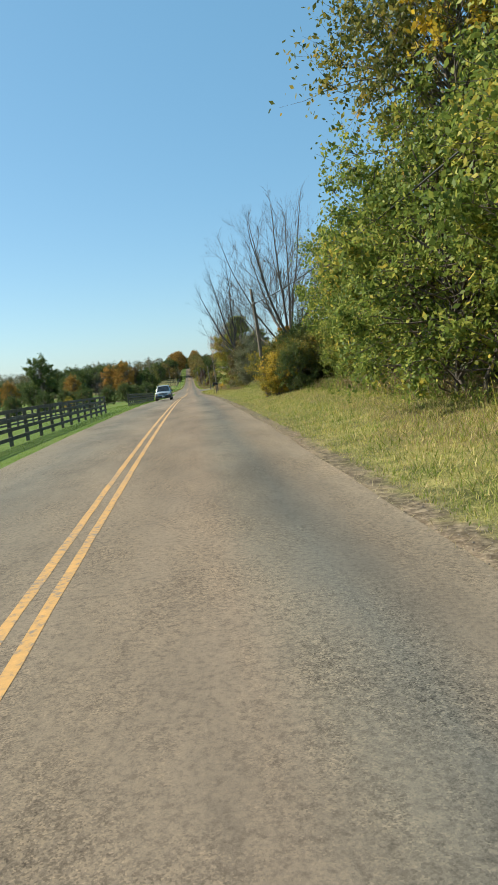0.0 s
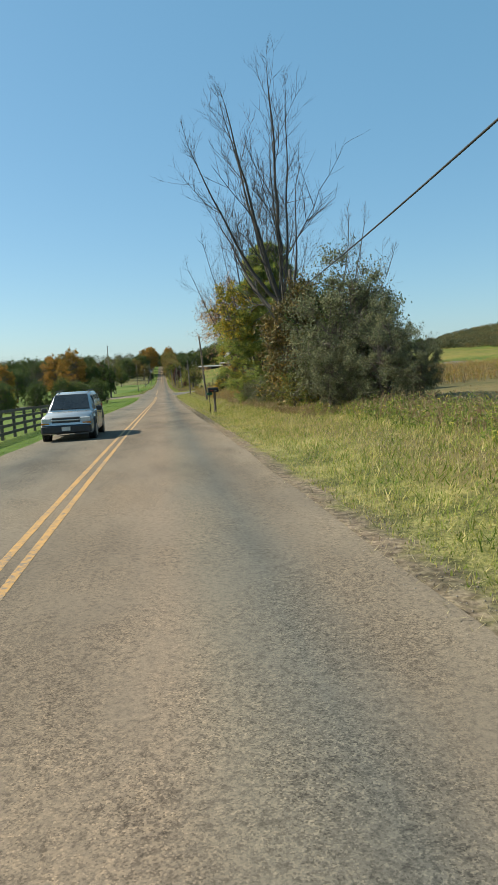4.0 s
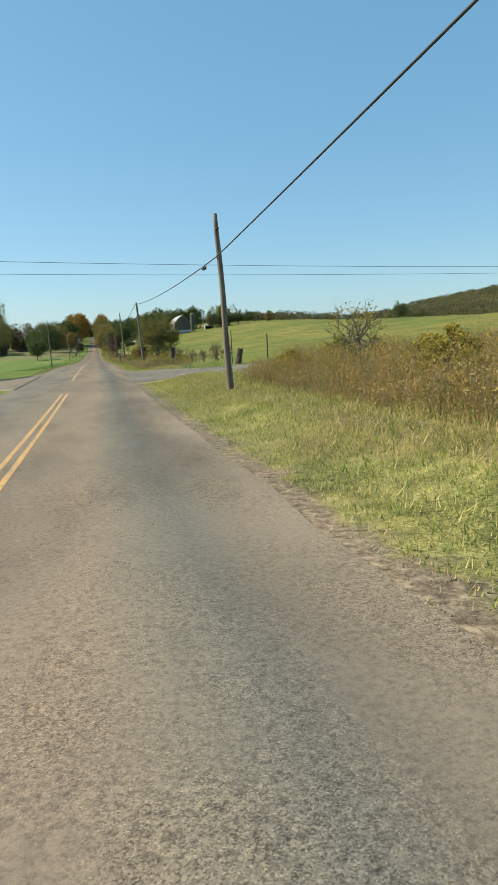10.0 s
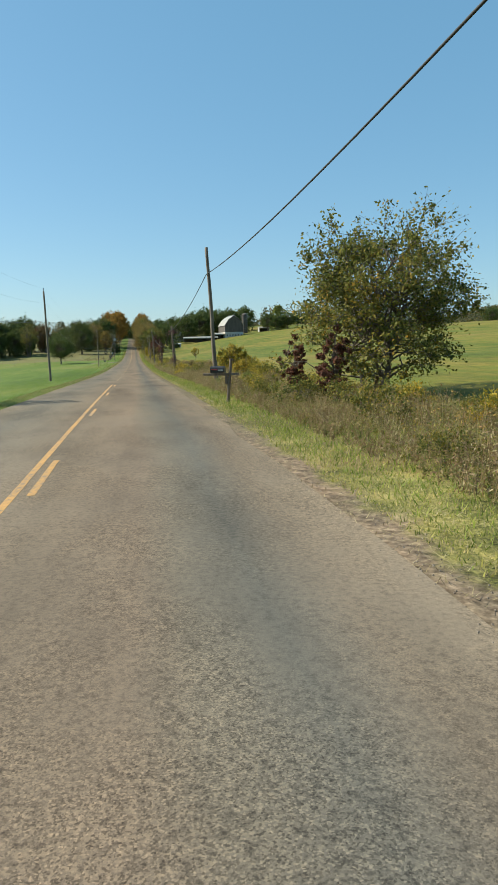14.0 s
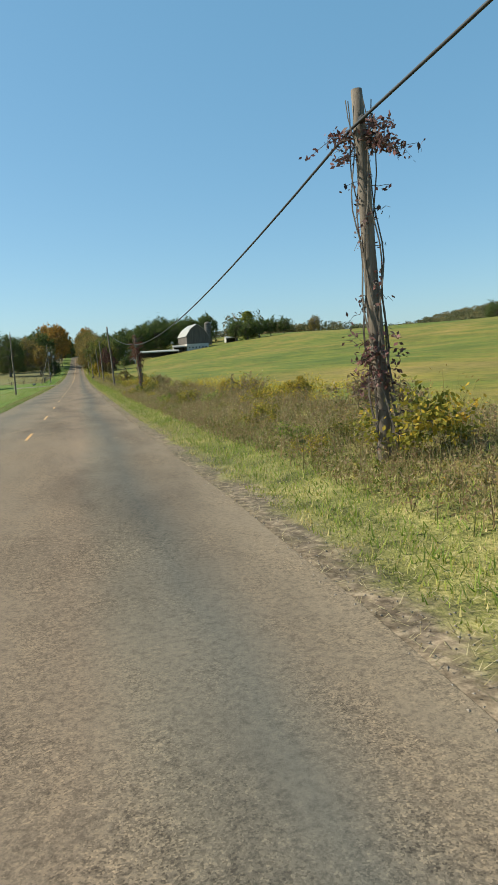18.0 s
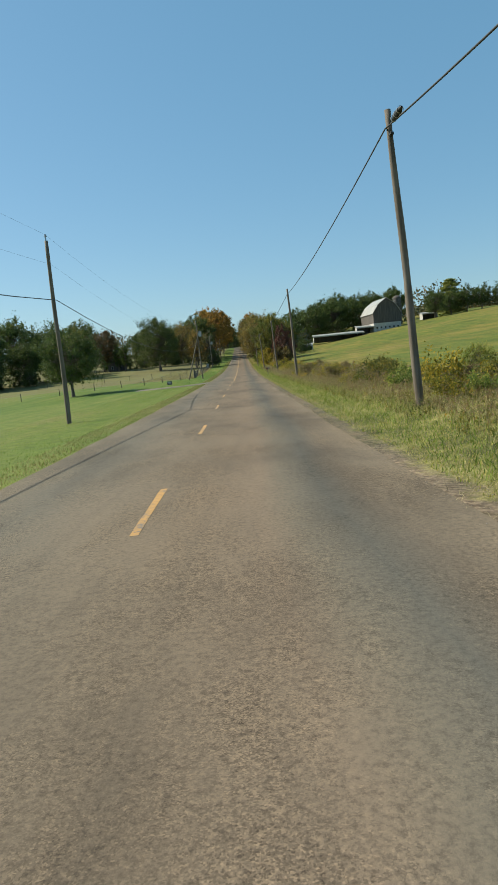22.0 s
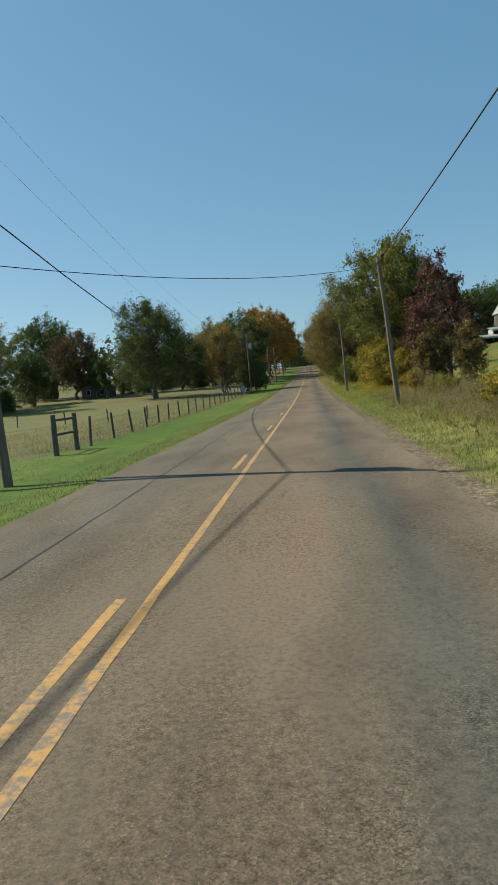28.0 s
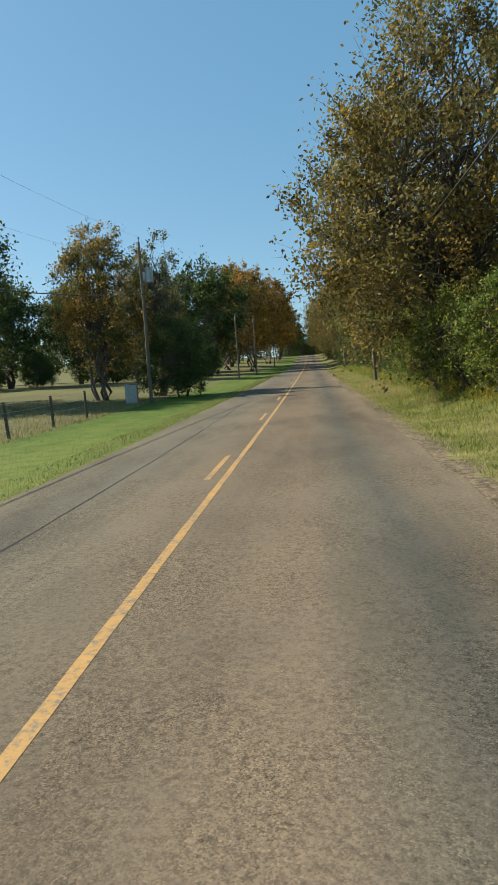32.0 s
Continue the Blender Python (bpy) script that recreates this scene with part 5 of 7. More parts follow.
HANG = [0.86, 0.8, 0.79, 0.76, 0.97, 0.81, 0.9, 0.86, 0.94, 0.93, 0.95, 0.96, 0.74, 0.8, 0.8]
SAG = [0.35, 0.35, 0.1, 0.3, 0.5, 0.42, 0.75, 0.5, 0.35, 0.2, 0.25, 0.35, 0.35, 0.35]
for k, (a, b) in enumerate(zip(RIGHT_POLES[:-1], RIGHT_POLES[1:])):
    pa, pb = pole_top(a, HANG[k]) - [0.12, 0, 0], pole_top(b, HANG[k + 1]) - [0.12, 0, 0]
    cable("telephone_cable", pa, pb, SAG[k], 0.022, "thick black telephone cable sagging between poles")
cable("telephone_cable", pole_top(RIGHT_POLES[0], HANG[0]) + [1.6, -40, 0.6], pole_top(RIGHT_POLES[0], HANG[0]) - [0.12, 0, 0], 0.7, 0.022, "thick black telephone cable sagging between poles")
for a, b in zip(LEFT_POLES[1:-1], LEFT_POLES[2:]):
    slack = 1.0 if a[1] == 474.2 else 0.0
    cable("power_line", pole_top(a) + [0, 0, 0.3], pole_top(b) + [0, 0, 0.3], 1.8 + slack, 0.0035, "thin overhead power line")
    cable("power_line", pole_top(a, 0.87) + [0.15, 0, 0], pole_top(b, 0.87) + [0.15, 0, 0], 2.0 + slack, 0.0035, "thin overhead power line")
    cable("telephone_cable", pole_top(a, 0.68) + [0.15, 0, 0], pole_top(b, 0.68) + [0.15, 0, 0], 2.2 + slack, 0.02, "thick black telephone cable sagging between poles")
cable("power_line", pole_top(LEFT_POLES[4], 0.54), pole_top(RIGHT_POLES[11], 0.95), 0.5, 0.012, "thin overhead line crossing the road")
for x, top in ((-42, 6.8), (52, 3.2)):
    utility_pole("utility_pole", x, 196.5, top - float(ground(x, 196.5)), 0, "wooden pole beside the side road")
cable("power_line", np.array([-42, 196, 6.5]), np.array([52, 197, 3.1]), 0.6, 0.014, "thin overhead line crossing above the road")
cable("power_line", np.array([-42, 196, 5.2]), np.array([52, 196, 2.6]), 0.5, 0.012, "thin overhead line crossing above the road")


# ---- farm ----
SIDING = surface("weathered_grey_siding", [(0.3, (0.075, 0.065, 0.057)), (0.7, (0.15, 0.13, 0.112))], 0.5, 8, 0.9, 0.3, 0.02, stretch=(4, 4, 0.3))
METALROOF = surface("pale_metal_roof", [(0.3, (0.3, 0.29, 0.26)), (0.7, (0.45, 0.44, 0.4))], 0.4, 6, 0.5, 0.15, 0.02, metal=0.2)
WHITEWALL = surface("whitewashed_wall", [(0.3, (0.42, 0.4, 0.36)), (0.7, (0.6, 0.58, 0.53))], 0.7, 10, 0.85, 0.2, 0.01)
DARKGLASS = surface("dark_window_glass", [(0.3, (0.015, 0.018, 0.02)), (0.7, (0.03, 0.035, 0.04))], 2, 10, 0.15, 0.0)


def gambrel_barn(x, y, turn):
    """A gambrel-roofed bank barn: whitewashed basement with small windows, grey board gable, metal roof."""
    z = float(ground(x, y)) - 0.8
    root = thing("barn", x, y, z, "grey board barn with pale gambrel roof and whitewashed base", "barn", turn)
    w, d, base, eave, knee, ridge = 6.2, 10.0, 3.7, 8.3, 11.8, 14.4
    bm = box(bmesh.new(), 0, d, base / 2, 2 * w, 2 * d, base)
    wall = part("basement_wall", bm, WHITEWALL, root, "whitewashed basement wall")
    prof = [(-w, base), (w, base), (w, eave), (w * 0.62, knee), (0, ridge), (-w * 0.62, knee), (-w, eave)]
    bm = bmesh.new()
    fr = [bm.verts.new((px, 0.03, pz)) for px, pz in prof]
    bk = [bm.verts.new((px, 2 * d - 0.03, pz)) for px, pz in prof]
    bm.faces.new(fr)
    bm.faces.new(bk[::-1])
    for k in range(len(prof)):
        k2 = (k + 1) % len(prof)
        bm.faces.new((fr[k2], fr[k], bk[k], bk[k2]))
    part("upper_wall", bm, SIDING, root, "weathered grey board wall")
    for k in range(18):
        bx = -w + (k + 0.5) * 2 * w / 18
        top = eave + (w - abs(bx)) / (w * 0.38) * (knee - eave) if abs(bx) > w * 0.62 else knee + (w * 0.62 - abs(bx)) / (w * 0.62) * (ridge - knee)
        part("board", box(bmesh.new(), bx, 0.0, (base + top) / 2, 2 * w / 18 - 0.05, 0.06, top - base - 0.05), SIDING, root)
    for s in (-1, 1):
        for (ax, az), (bx, bz) in (((w + 0.35, eave - 0.45), (w * 0.62, knee)), ((w * 0.62, knee), (0, ridge))):
            bm = bmesh.new()
            q = [(s * ax, -0.4, az), (s * bx, -0.4, bz), (s * bx, 2 * d + 0.4, bz), (s * ax, 2 * d + 0.4, az)]
            lo = [bm.verts.new(Vector(p) + Vector((0, 0, 0.03))) for p in q]
            hi = [bm.verts.new(Vector(p) + Vector((0, 0, 0.18))) for p in q]
            bm.faces.new(hi if s > 0 else hi[::-1])
            bm.faces.new(lo[::-1] if s > 0 else lo)
            for k in range(4):
                bm.faces.new((lo[k], lo[(k + 1) % 4], hi[(k + 1) % 4], hi[k]))
            bmesh.ops.recalc_face_normals(bm, faces=bm.faces[:])
            part("roof_slope", bm, METALROOF, root, "pale metal roof slope")
    for k in range(6):
        win = part("window", box(bmesh.new(), -w + 1.4 + k * 1.9, -0.03, 1.7, 0.75, 0.08, 0.8), FENCEWOOD, root, "small dark basement window")
        part("pane", box(bmesh.new(), -w + 1.4 + k * 1.9, -0.075, 1.7, 0.6, 0.03, 0.65), DARKGLASS, win)
    part("hay_vent", box(bmesh.new(), 0, -0.05, ridge - 1.6, 0.7, 0.06, 0.5), FENCEWOOD, root)
    return root


gambrel_barn(67.2, 649, 5)


def silo(x, y, h, r):
    root = thing("silo", x, y, float(ground(x, y)) - 0.2, "grey concrete silo with a domed cap", "silo")
    bm = bmesh.new()
    bmesh.ops.create_cone(bm, cap_ends=True, segments=28, radius1=r, radius2=r, depth=h, matrix=Matrix.Translation((0, 0, h / 2)))
    part("shaft", bm, SIDING, root)
    for k in range(int(h / 1.2)):
        bm = bmesh.new()
        bmesh.ops.create_cone(bm, cap_ends=True, segments=28, radius1=r + 0.03, radius2=r + 0.03, depth=0.05, matrix=Matrix.Translation((0, 0, 1 + k * 1.2)))
        part("hoop", bm, STEEL, root)
    bm = bmesh.new()
    bmesh.ops.create_uvsphere(bm, u_segments=24, v_segments=12, radius=r + 0.05, matrix=Matrix.Translation((0, 0, h)) @ Matrix.Diagonal((1, 1, 0.75, 1)))
    part("dome", bm, SIDING, root)


silo(79.5, 680, 12.6, 2.0)


def shed(name, x, y, turn, w, d, h, label, open_front=True):
    root = thing(name, x, y, float(ground(x, y)) - 0.1, label, "shed", turn)
    part("back_wall", box(bmesh.new(), 0, d, h / 2, w, 0.15, h), SIDING, root)
    for s in (-1, 1):
        part("side_wall", box(bmesh.new(), s * (w / 2 - 0.08), d / 2, h * 0.5, 0.15, d, h), WHITEWALL, root)
    n = int(w / 3.5)
    for k in range(1, n):
        part("post", box(bmesh.new(), -w / 2 + k * w / n, 0.1, h / 2, 0.2, 0.2, h), SIDING, root)
    bm = box(bmesh.new(), 0, d / 2 - 0.2, h + 0.15, w + 0.6, d + 1.2, 0.14)
    for v in bm.verts:
        v.co.z += 0.16 * (v.co.y - d / 2)
    part("roof", bm, METALROOF, root, "pale metal shed roof")
    part("fascia", box(bmesh.new(), 0, -0.72, h - 0.32 - 0.02, w + 0.5, 0.06, 0.5), WHITEWALL, root, "white fascia board")


shed("open_shed", 44.5, 644, -4, 22, 6, 2.9, "long low white open-fronted cattle shed")
shed("open_shed", 57.5, 649, -3, 8, 6, 3.3, "white open-fronted shed beside the barn")
shed("open_shed", 90, 662, 0, 7, 5, 2.8, "small white-roofed shed behind the barn")


# splice cases hung on the telephone cable
def splice(x, y, z, tilt, length, label):
    root = thing("cable_splice", x, y, z, label, "splice case")
    t = np.linspace(-0.5, 0.5, 9)
    v, f = tube(np.stack([0 * t, t * length, t * length * tilt], -1), [0.02, 0.05, 0.075, 0.08, 0.08, 0.08, 0.075, 0.05, 0.02], 10)
    part("case", raw_mesh("case", v, f, CABLE, True), CABLE, root)
    for s in (-0.3, 0.0, 0.3):
        v, f = tube([[0, s * length - 0.02, s * length * tilt], [0, s * length + 0.02, s * length * tilt]], [0.088, 0.088], 10)
        part("band", raw_mesh("band", v, f, STEEL), STEEL, root, "steel band")


for k, back in ((0, 1.6), (2, 0.25), (4, 1.7), (8, 1.3), (11, 2.5)):
    p, q = pole_top(RIGHT_POLES[k], HANG[k]), pole_top(RIGHT_POLES[max(k - 1, 0)], HANG[max(k - 1, 0)])
    splice(p[0] - 0.12, p[1] - back, p[2] - 0.09, 0.02, 1.0, "black splice case on the cable near a pole")
a2, b2 = pole_top(RIGHT_POLES[2], HANG[2]), pole_top(RIGHT_POLES[3], HANG[3])
u = (148.3 - a2[1]) / (b2[1] - a2[1])
splice(*(a2 * (1 - u) + b2 * u - [0.12, 0, 0.35 * 4 * u * (1 - u)]), -0.05, 0.55, "black splice case in the middle of the cable")

a2, b2 = pole_top(RIGHT_POLES[3], HANG[3]), pole_top(RIGHT_POLES[4], HANG[4])
u = 2.6 / (b2[1] - a2[1])
splice(*(a2 * (1 - u) + b2 * u - [0.12, 0, 0.35 * 4 * u * (1 - u) + 0.07]), 0.03, 0.8, "black splice case on the cable beside a pole")


# ---- fences ----
def rail_fence(x_of, y0, y1, step, label, h=1.25, rails=4):
    """Posts with flat boards between them, each a part."""
    root = thing("board_fence", x_of(y0), y0, float(ground(x_of(y0), y0)), label, "fence")
    org = root.matrix_basis.translation
    n = int((y1 - y0) / step)
    ps = []
    for k in range(n + 1):
        y = y0 + k * step
        ps.append(Vector((x_of(y), y, float(ground(x_of(y), y)))) - org)
    post_me = bpy.data.meshes.new("post")
    bm = box(bmesh.new(), 0, 0, h / 2 - 0.1, 0.13, 0.13, h + 0.25, 0.012)
    bm.to_mesh(post_me)
    bm.free()
    for p in ps:
        part("post", post_me, FENCEWOOD, root).location = p
    for a, b in zip(ps[:-1], ps[1:]):
        for r in range(rails):
            z = h * (0.2 + 0.78 * r / (rails - 1))
            bm = bmesh.new()
            q = []
            for p in (a, b):
                for dx in (0.07, 0.1):
                    for dz in (-0.065, 0.065):
                        q.append(bm.verts.new((p.x + dx, p.y, p.z + z + dz)))
            for f in ((0, 1, 3, 2), (4, 6, 7, 5), (0, 4, 5, 1), (2, 3, 7, 6), (0, 2, 6, 4), (1, 5, 7, 3)):
                bm.faces.new([q[i] for i in f])
            part("rail", bm, FENCEWOOD, root)
    return root


rail_fence(lambda y: -5.3, 8, 53, 2.4, "weathered dark board fence with four rails along the road")
rail_fence(lambda y: -5.5, 72, 118, 2.4, "weathered dark board fence with four rails along the road")
rail_fence(lambda y: -9.5 - 0.05 * (y - 8), 8, 116, 3.0, "dark board fence with three rails round the low field", 1.2, 3)


def post_fence(spots, label, h=1.15, wires=4):
    """Round wooden posts with wires strung between them."""
    x0, y0 = spots[0]
    root = thing("wire_fence", x0, y0, float(ground(x0, y0)), label, "fence")
    org = root.matrix_basis.translation
    g = np.random.default_rng(len(spots))
    ps = [Vector((x, y, float(ground(x, y)))) - org for x, y in spots]
    v, f = tube([[0, 0, -0.3], [0, 0, h * 0.5], [0, 0, h]], [0.065, 0.06, 0.055], 8)
    me = raw_mesh("post", np.concatenate([v, [[0, 0, h + 0.01]]]), f, FENCEWOOD)
    for p in ps:
        o = part("post", me, FENCEWOOD, root)
        o.location = p
        o.rotation_euler = (g.normal(0, 0.05), g.normal(0, 0.05), 0)
    for a, b in zip(ps[:-1], ps[1:]):
        for k in range(wires):
            z = h * (0.2 + 0.75 * k / (wires - 1))
            t = tube([a + Vector((0, 0, z)), (a + b) / 2 + Vector((0, 0, z - 0.02)), b + Vector((0, 0, z))], [0.005] * 3, 3)
            part("wire", raw_mesh("wire", *t, STEEL), STEEL, root)
    return root


post_fence([(-8.1 - 0.045 * min(4.0 * k, 20), 486.5 + 4.0 * k) for k in range(19)], "wire fence on round dark wooden posts along the pasture", 1.25)
post_fence([(-8.1, 482.6), (-10.3, 477), (-12.9, 471), (-15.6, 467.5), (-19, 465), (-23.2, 463.5), (-28, 460), (-33, 456.5), (-39, 452), (-45, 448), (-51, 444)], "wire fence on dark posts between lawn and pasture")
post_fence([(-12, 512), (-16, 514), (-21, 517), (-27, 520), (-34, 523), (-42, 526), (-50, 528)], "wire fence on thin posts inside the pasture", 1.1, 3)
gate = thing("fence_brace", -8.1, 482.6, float(ground(-8.1, 482.6)), "weathered braced corner of the pasture fence", "fence")
for y in (0.0, 2.2):
    v, f = tube([[0, y, -0.3], [0, y, 0.7], [0.02, y, 1.5]], [0.11, 0.105, 0.095], 10)
    part("post", raw_mesh("post", np.concatenate([v, [[0, y, 1.5]]]), f, FENCEWOOD, True), FENCEWOOD, gate)
for z in (1.3, 0.75):
    v, f = tube([[0, 0, z], [0, 2.2, z]], [0.05, 0.05], 8)
    part("rail", raw_mesh("rail", v, f, FENCEWOOD, True), FENCEWOOD, gate)


# ---- mailboxes, signs, posts ----
BLACKTIN = surface("black_painted_tin", [(0.3, (0.012, 0.012, 0.013)), (0.7, (0.03, 0.03, 0.03))], 5, 40, 0.4, 0.1)
GREENPAPER = surface("green_plastic_box", [(0.3, (0.01, 0.09, 0.05)), (0.7, (0.015, 0.13, 0.07))], 5, 40, 0.45, 0.1)
PALEPAINT = surface("pale_number_paint", [(0.3, (0.5, 0.48, 0.42)), (0.7, (0.66, 0.64, 0.58))], 9, 60, 0.6, 0.1)
REDFLAG = surface("faded_red_flag", [(0.3, (0.3, 0.04, 0.03)), (0.7, (0.42, 0.06, 0.05))], 9, 60, 0.5, 0.1)
BLUESIGN = surface("dark_blue_sign_board", [(0.3, (0.012, 0.02, 0.06)), (0.7, (0.02, 0.03, 0.09))], 5, 40, 0.5, 0.05)


def mailbox(x, y, label, turn=0.0, post_lean=0.0, arm=False, paper=False, post_h=1.05, post_w=0.1, side=0.0, above=0.0, L=0.52, r=0.105):
    """A domed tin box on a wooden post; its door faces the road."""
    root = thing("mailbox", x, y, float(ground(x, y)), label, "mailbox", turn)
    bm = bmesh.new()
    bmesh.ops.create_cone(bm, cap_ends=True, segments=10, radius1=post_w * 0.62, radius2=post_w * 0.55, depth=post_h + 0.3 + above, matrix=Matrix.Translation((0, 0, (post_h + above) / 2 - 0.15)) @ Matrix.Rotation(post_lean, 4, "Y"))
    part("post", bm, POLEWOOD, root)
    ox = -side
    prof = [(-r, 0), (r, 0)] + [(r * math.cos(a), 1.24 * r + r * math.sin(a)) for a in np.linspace(0, math.pi, 9)]
    bm = bmesh.new()
    a = [bm.verts.new((ox - L / 2, p, q + post_h)) for p, q in prof]
    b = [bm.verts.new((ox + L / 2, p, q + post_h)) for p, q in prof]
    bm.faces.new(a[::-1])
    bm.faces.new(b)
    for k in range(len(prof)):
        bm.faces.new((a[k], a[(k + 1) % len(prof)], b[(k + 1) % len(prof)], b[k]))
    bmesh.ops.recalc_face_normals(bm, faces=bm.faces[:])
    body = part("box", bm, BLACKTIN, root, "black domed tin box")
    dm = bmesh.new()
    q = [dm.verts.new((ox - L / 2 - 0.015, p * 1.06, z * 1.03 + post_h)) for p, z in prof]
    q2 = [dm.verts.new((ox - L / 2 + 0.01, p * 1.06, z * 1.03 + post_h)) for p, z in prof]
    dm.faces.new(q[::-1])
    for k in range(len(prof)):
        dm.faces.new((q[k], q[(k + 1) % len(prof)], q2[(k + 1) % len(prof)], q2[k]))
    bmesh.ops.recalc_face_normals(dm, faces=dm.faces[:])
    part("door", dm, BLACKTIN, body)
    part("flag", box(bmesh.new(), ox - 0.12, -r - 0.012, post_h + 0.12, 0.24, 0.012, 0.035), REDFLAG, body, "faded red signal flag")
    for k in range(5):
        part("number_bar", box(bmesh.new(), ox + 0.05 + 0.036 * k, -r - 0.006, post_h + 0.09, 0.022, 0.008, 0.055), PALEPAINT, body, "pale painted bar")
    if arm:
        part("arm", box(bmesh.new(), 0.1 - side, 0, post_h - 0.06, 0.95 + side, 0.09, 0.09, 0.01), POLEWOOD, root, "wooden cross arm")
        part("brace", box(bmesh.new(), -0.1, 0, post_h - 0.25, 0.09, 0.07, 0.35, 0.01), POLEWOOD, root)
    if paper:
        part("newspaper_box", box(bmesh.new(), -0.33, 0.05, post_h - 0.09, 0.36, 0.2, 0.17, 0.015), GREENPAPER, root, "green plastic newspaper box")
        part("stake", box(bmesh.new(), -0.33, 0.05, post_h / 2 - 0.2, 0.05, 0.03, post_h + 0.1), BLACKTIN, root, "dark steel stake")
    return root


mailbox(4.95, 95.6, "black mailbox on a wooden post with green newspaper box", 6, paper=True, post_h=1.3, post_w=0.14, L=0.68, r=0.145, side=0.08)
mailbox(4.85, 240.3, "brown mailbox on the cross arm of a leaning dark post", -22, 0.1, True, post_h=1.05, side=0.4, above=0.5)
mailbox(4.85, 449.6, "black mailbox on a short wooden post", 4, post_h=0.85)

sign = thing("yard_sign", -8.3, 440.9, float(ground(-8.3, 440.9)), "small dark blue yard sign with pale lines", "sign", 0)
part("board", box(bmesh.new(), 0, 0, 0.62, 0.62, 0.012, 0.42, 0.003), BLUESIGN, sign)
part("text_bar", box(bmesh.new(), 0, -0.011, 0.71, 0.5, 0.006, 0.1), PALEPAINT, sign, "pale bar")
part("text_bar", box(bmesh.new(), 0, -0.011, 0.57, 0.42, 0.006, 0.055), PALEPAINT, sign, "pale bar")
for s in (-0.24, 0.24):
    part("leg", box(bmesh.new(), s, 0, 0.2, 0.01, 0.01, 0.5), STEEL, sign)
ped = thing("utility_box", -9.8, 569.3, float(ground(-9.8, 569.3)), "grey-green utility box on the grass", "utility box", 8)
part("cabinet", box(bmesh.new(), 0, 0, 0.55, 0.75, 0.6, 1.2, 0.03), STEEL, ped)
part("lid", box(bmesh.new(), 0, 0, 1.18, 0.8, 0.65, 0.06, 0.01), STEEL, ped)
sign = thing("field_sign", -24, 226, float(ground(-24, 226)), "small dark red sign on the lawn", "sign", 0)
part("board", box(bmesh.new(), 0, 0, 0.55, 0.6, 0.02, 0.4, 0.004), REDFLAG, sign)
part("leg", box(bmesh.new(), 0, 0.02, 0.2, 0.05, 0.03, 0.5), FENCEWOOD, sign)


DARKWOOD = surface("old_dark_wood", [(0.3, (0.045, 0.034, 0.026)), (0.7, (0.13, 0.1, 0.076))], 5, 30, 0.95, 0.8, 0.03, stretch=(6, 6, 0.3))


def old_stump(x, y, h, r, tilt, label):
    """A split, weathered gate post."""
    root = thing("gate_post", x, y, float(ground(x, y)), label, "post")
    g = np.random.default_rng(int(x * 10))
    t = np.linspace(0, 1, 7)
    v, f = tube(np.stack([tilt * t, 0 * t, -0.3 + (h + 0.3) * t], -1), r * (1.1 - 0.25 * t), 11)
    v = v + g.normal(0, r * 0.08, v.shape)
    v[-11:, 2] += g.uniform(-0.25, 0.1, 11) * h * 0.5
    part("trunk", raw_mesh("trunk", np.concatenate([v, [[tilt, 0, h * 0.9]]]), f, DARKWOOD), DARKWOOD, root)
    c = len(v)
    me = bpy.data.meshes.new("top")
    me.from_pydata([tuple(p) for p in v[-11:]] + [(tilt, 0, h * 0.88)], [], [(k, (k + 1) % 11, 11) for k in range(11)])
    part("split_top", me, DARKWOOD, root)


old_stump(8.7, 211.3, 1.65, 0.27, 0.05, "thick split grey gate post by the side road")
old_stump(13.0, 201.6, 1.3, 0.26, 0.35, "leaning split grey gate post by the side road")
for x, y, h in [(12.7, 202.2, 2.7), (14.6, 197.6, 2.3), (16.5, 205, 2.0), (24, 208, 1.4)]:
    st = thing("steel_post", x, y, float(ground(x, y)), "thin dark steel post by the side road", "post")
    part("bar", box(bmesh.new(), 0, 0, h / 2 - 0.15, 0.055, 0.055, h + 0.3, 0.006), BLACKTIN, st)
    part("cap", box(bmesh.new(), 0, 0, h + 0.02, 0.07, 0.07, 0.03, 0.004), BLACKTIN, st)


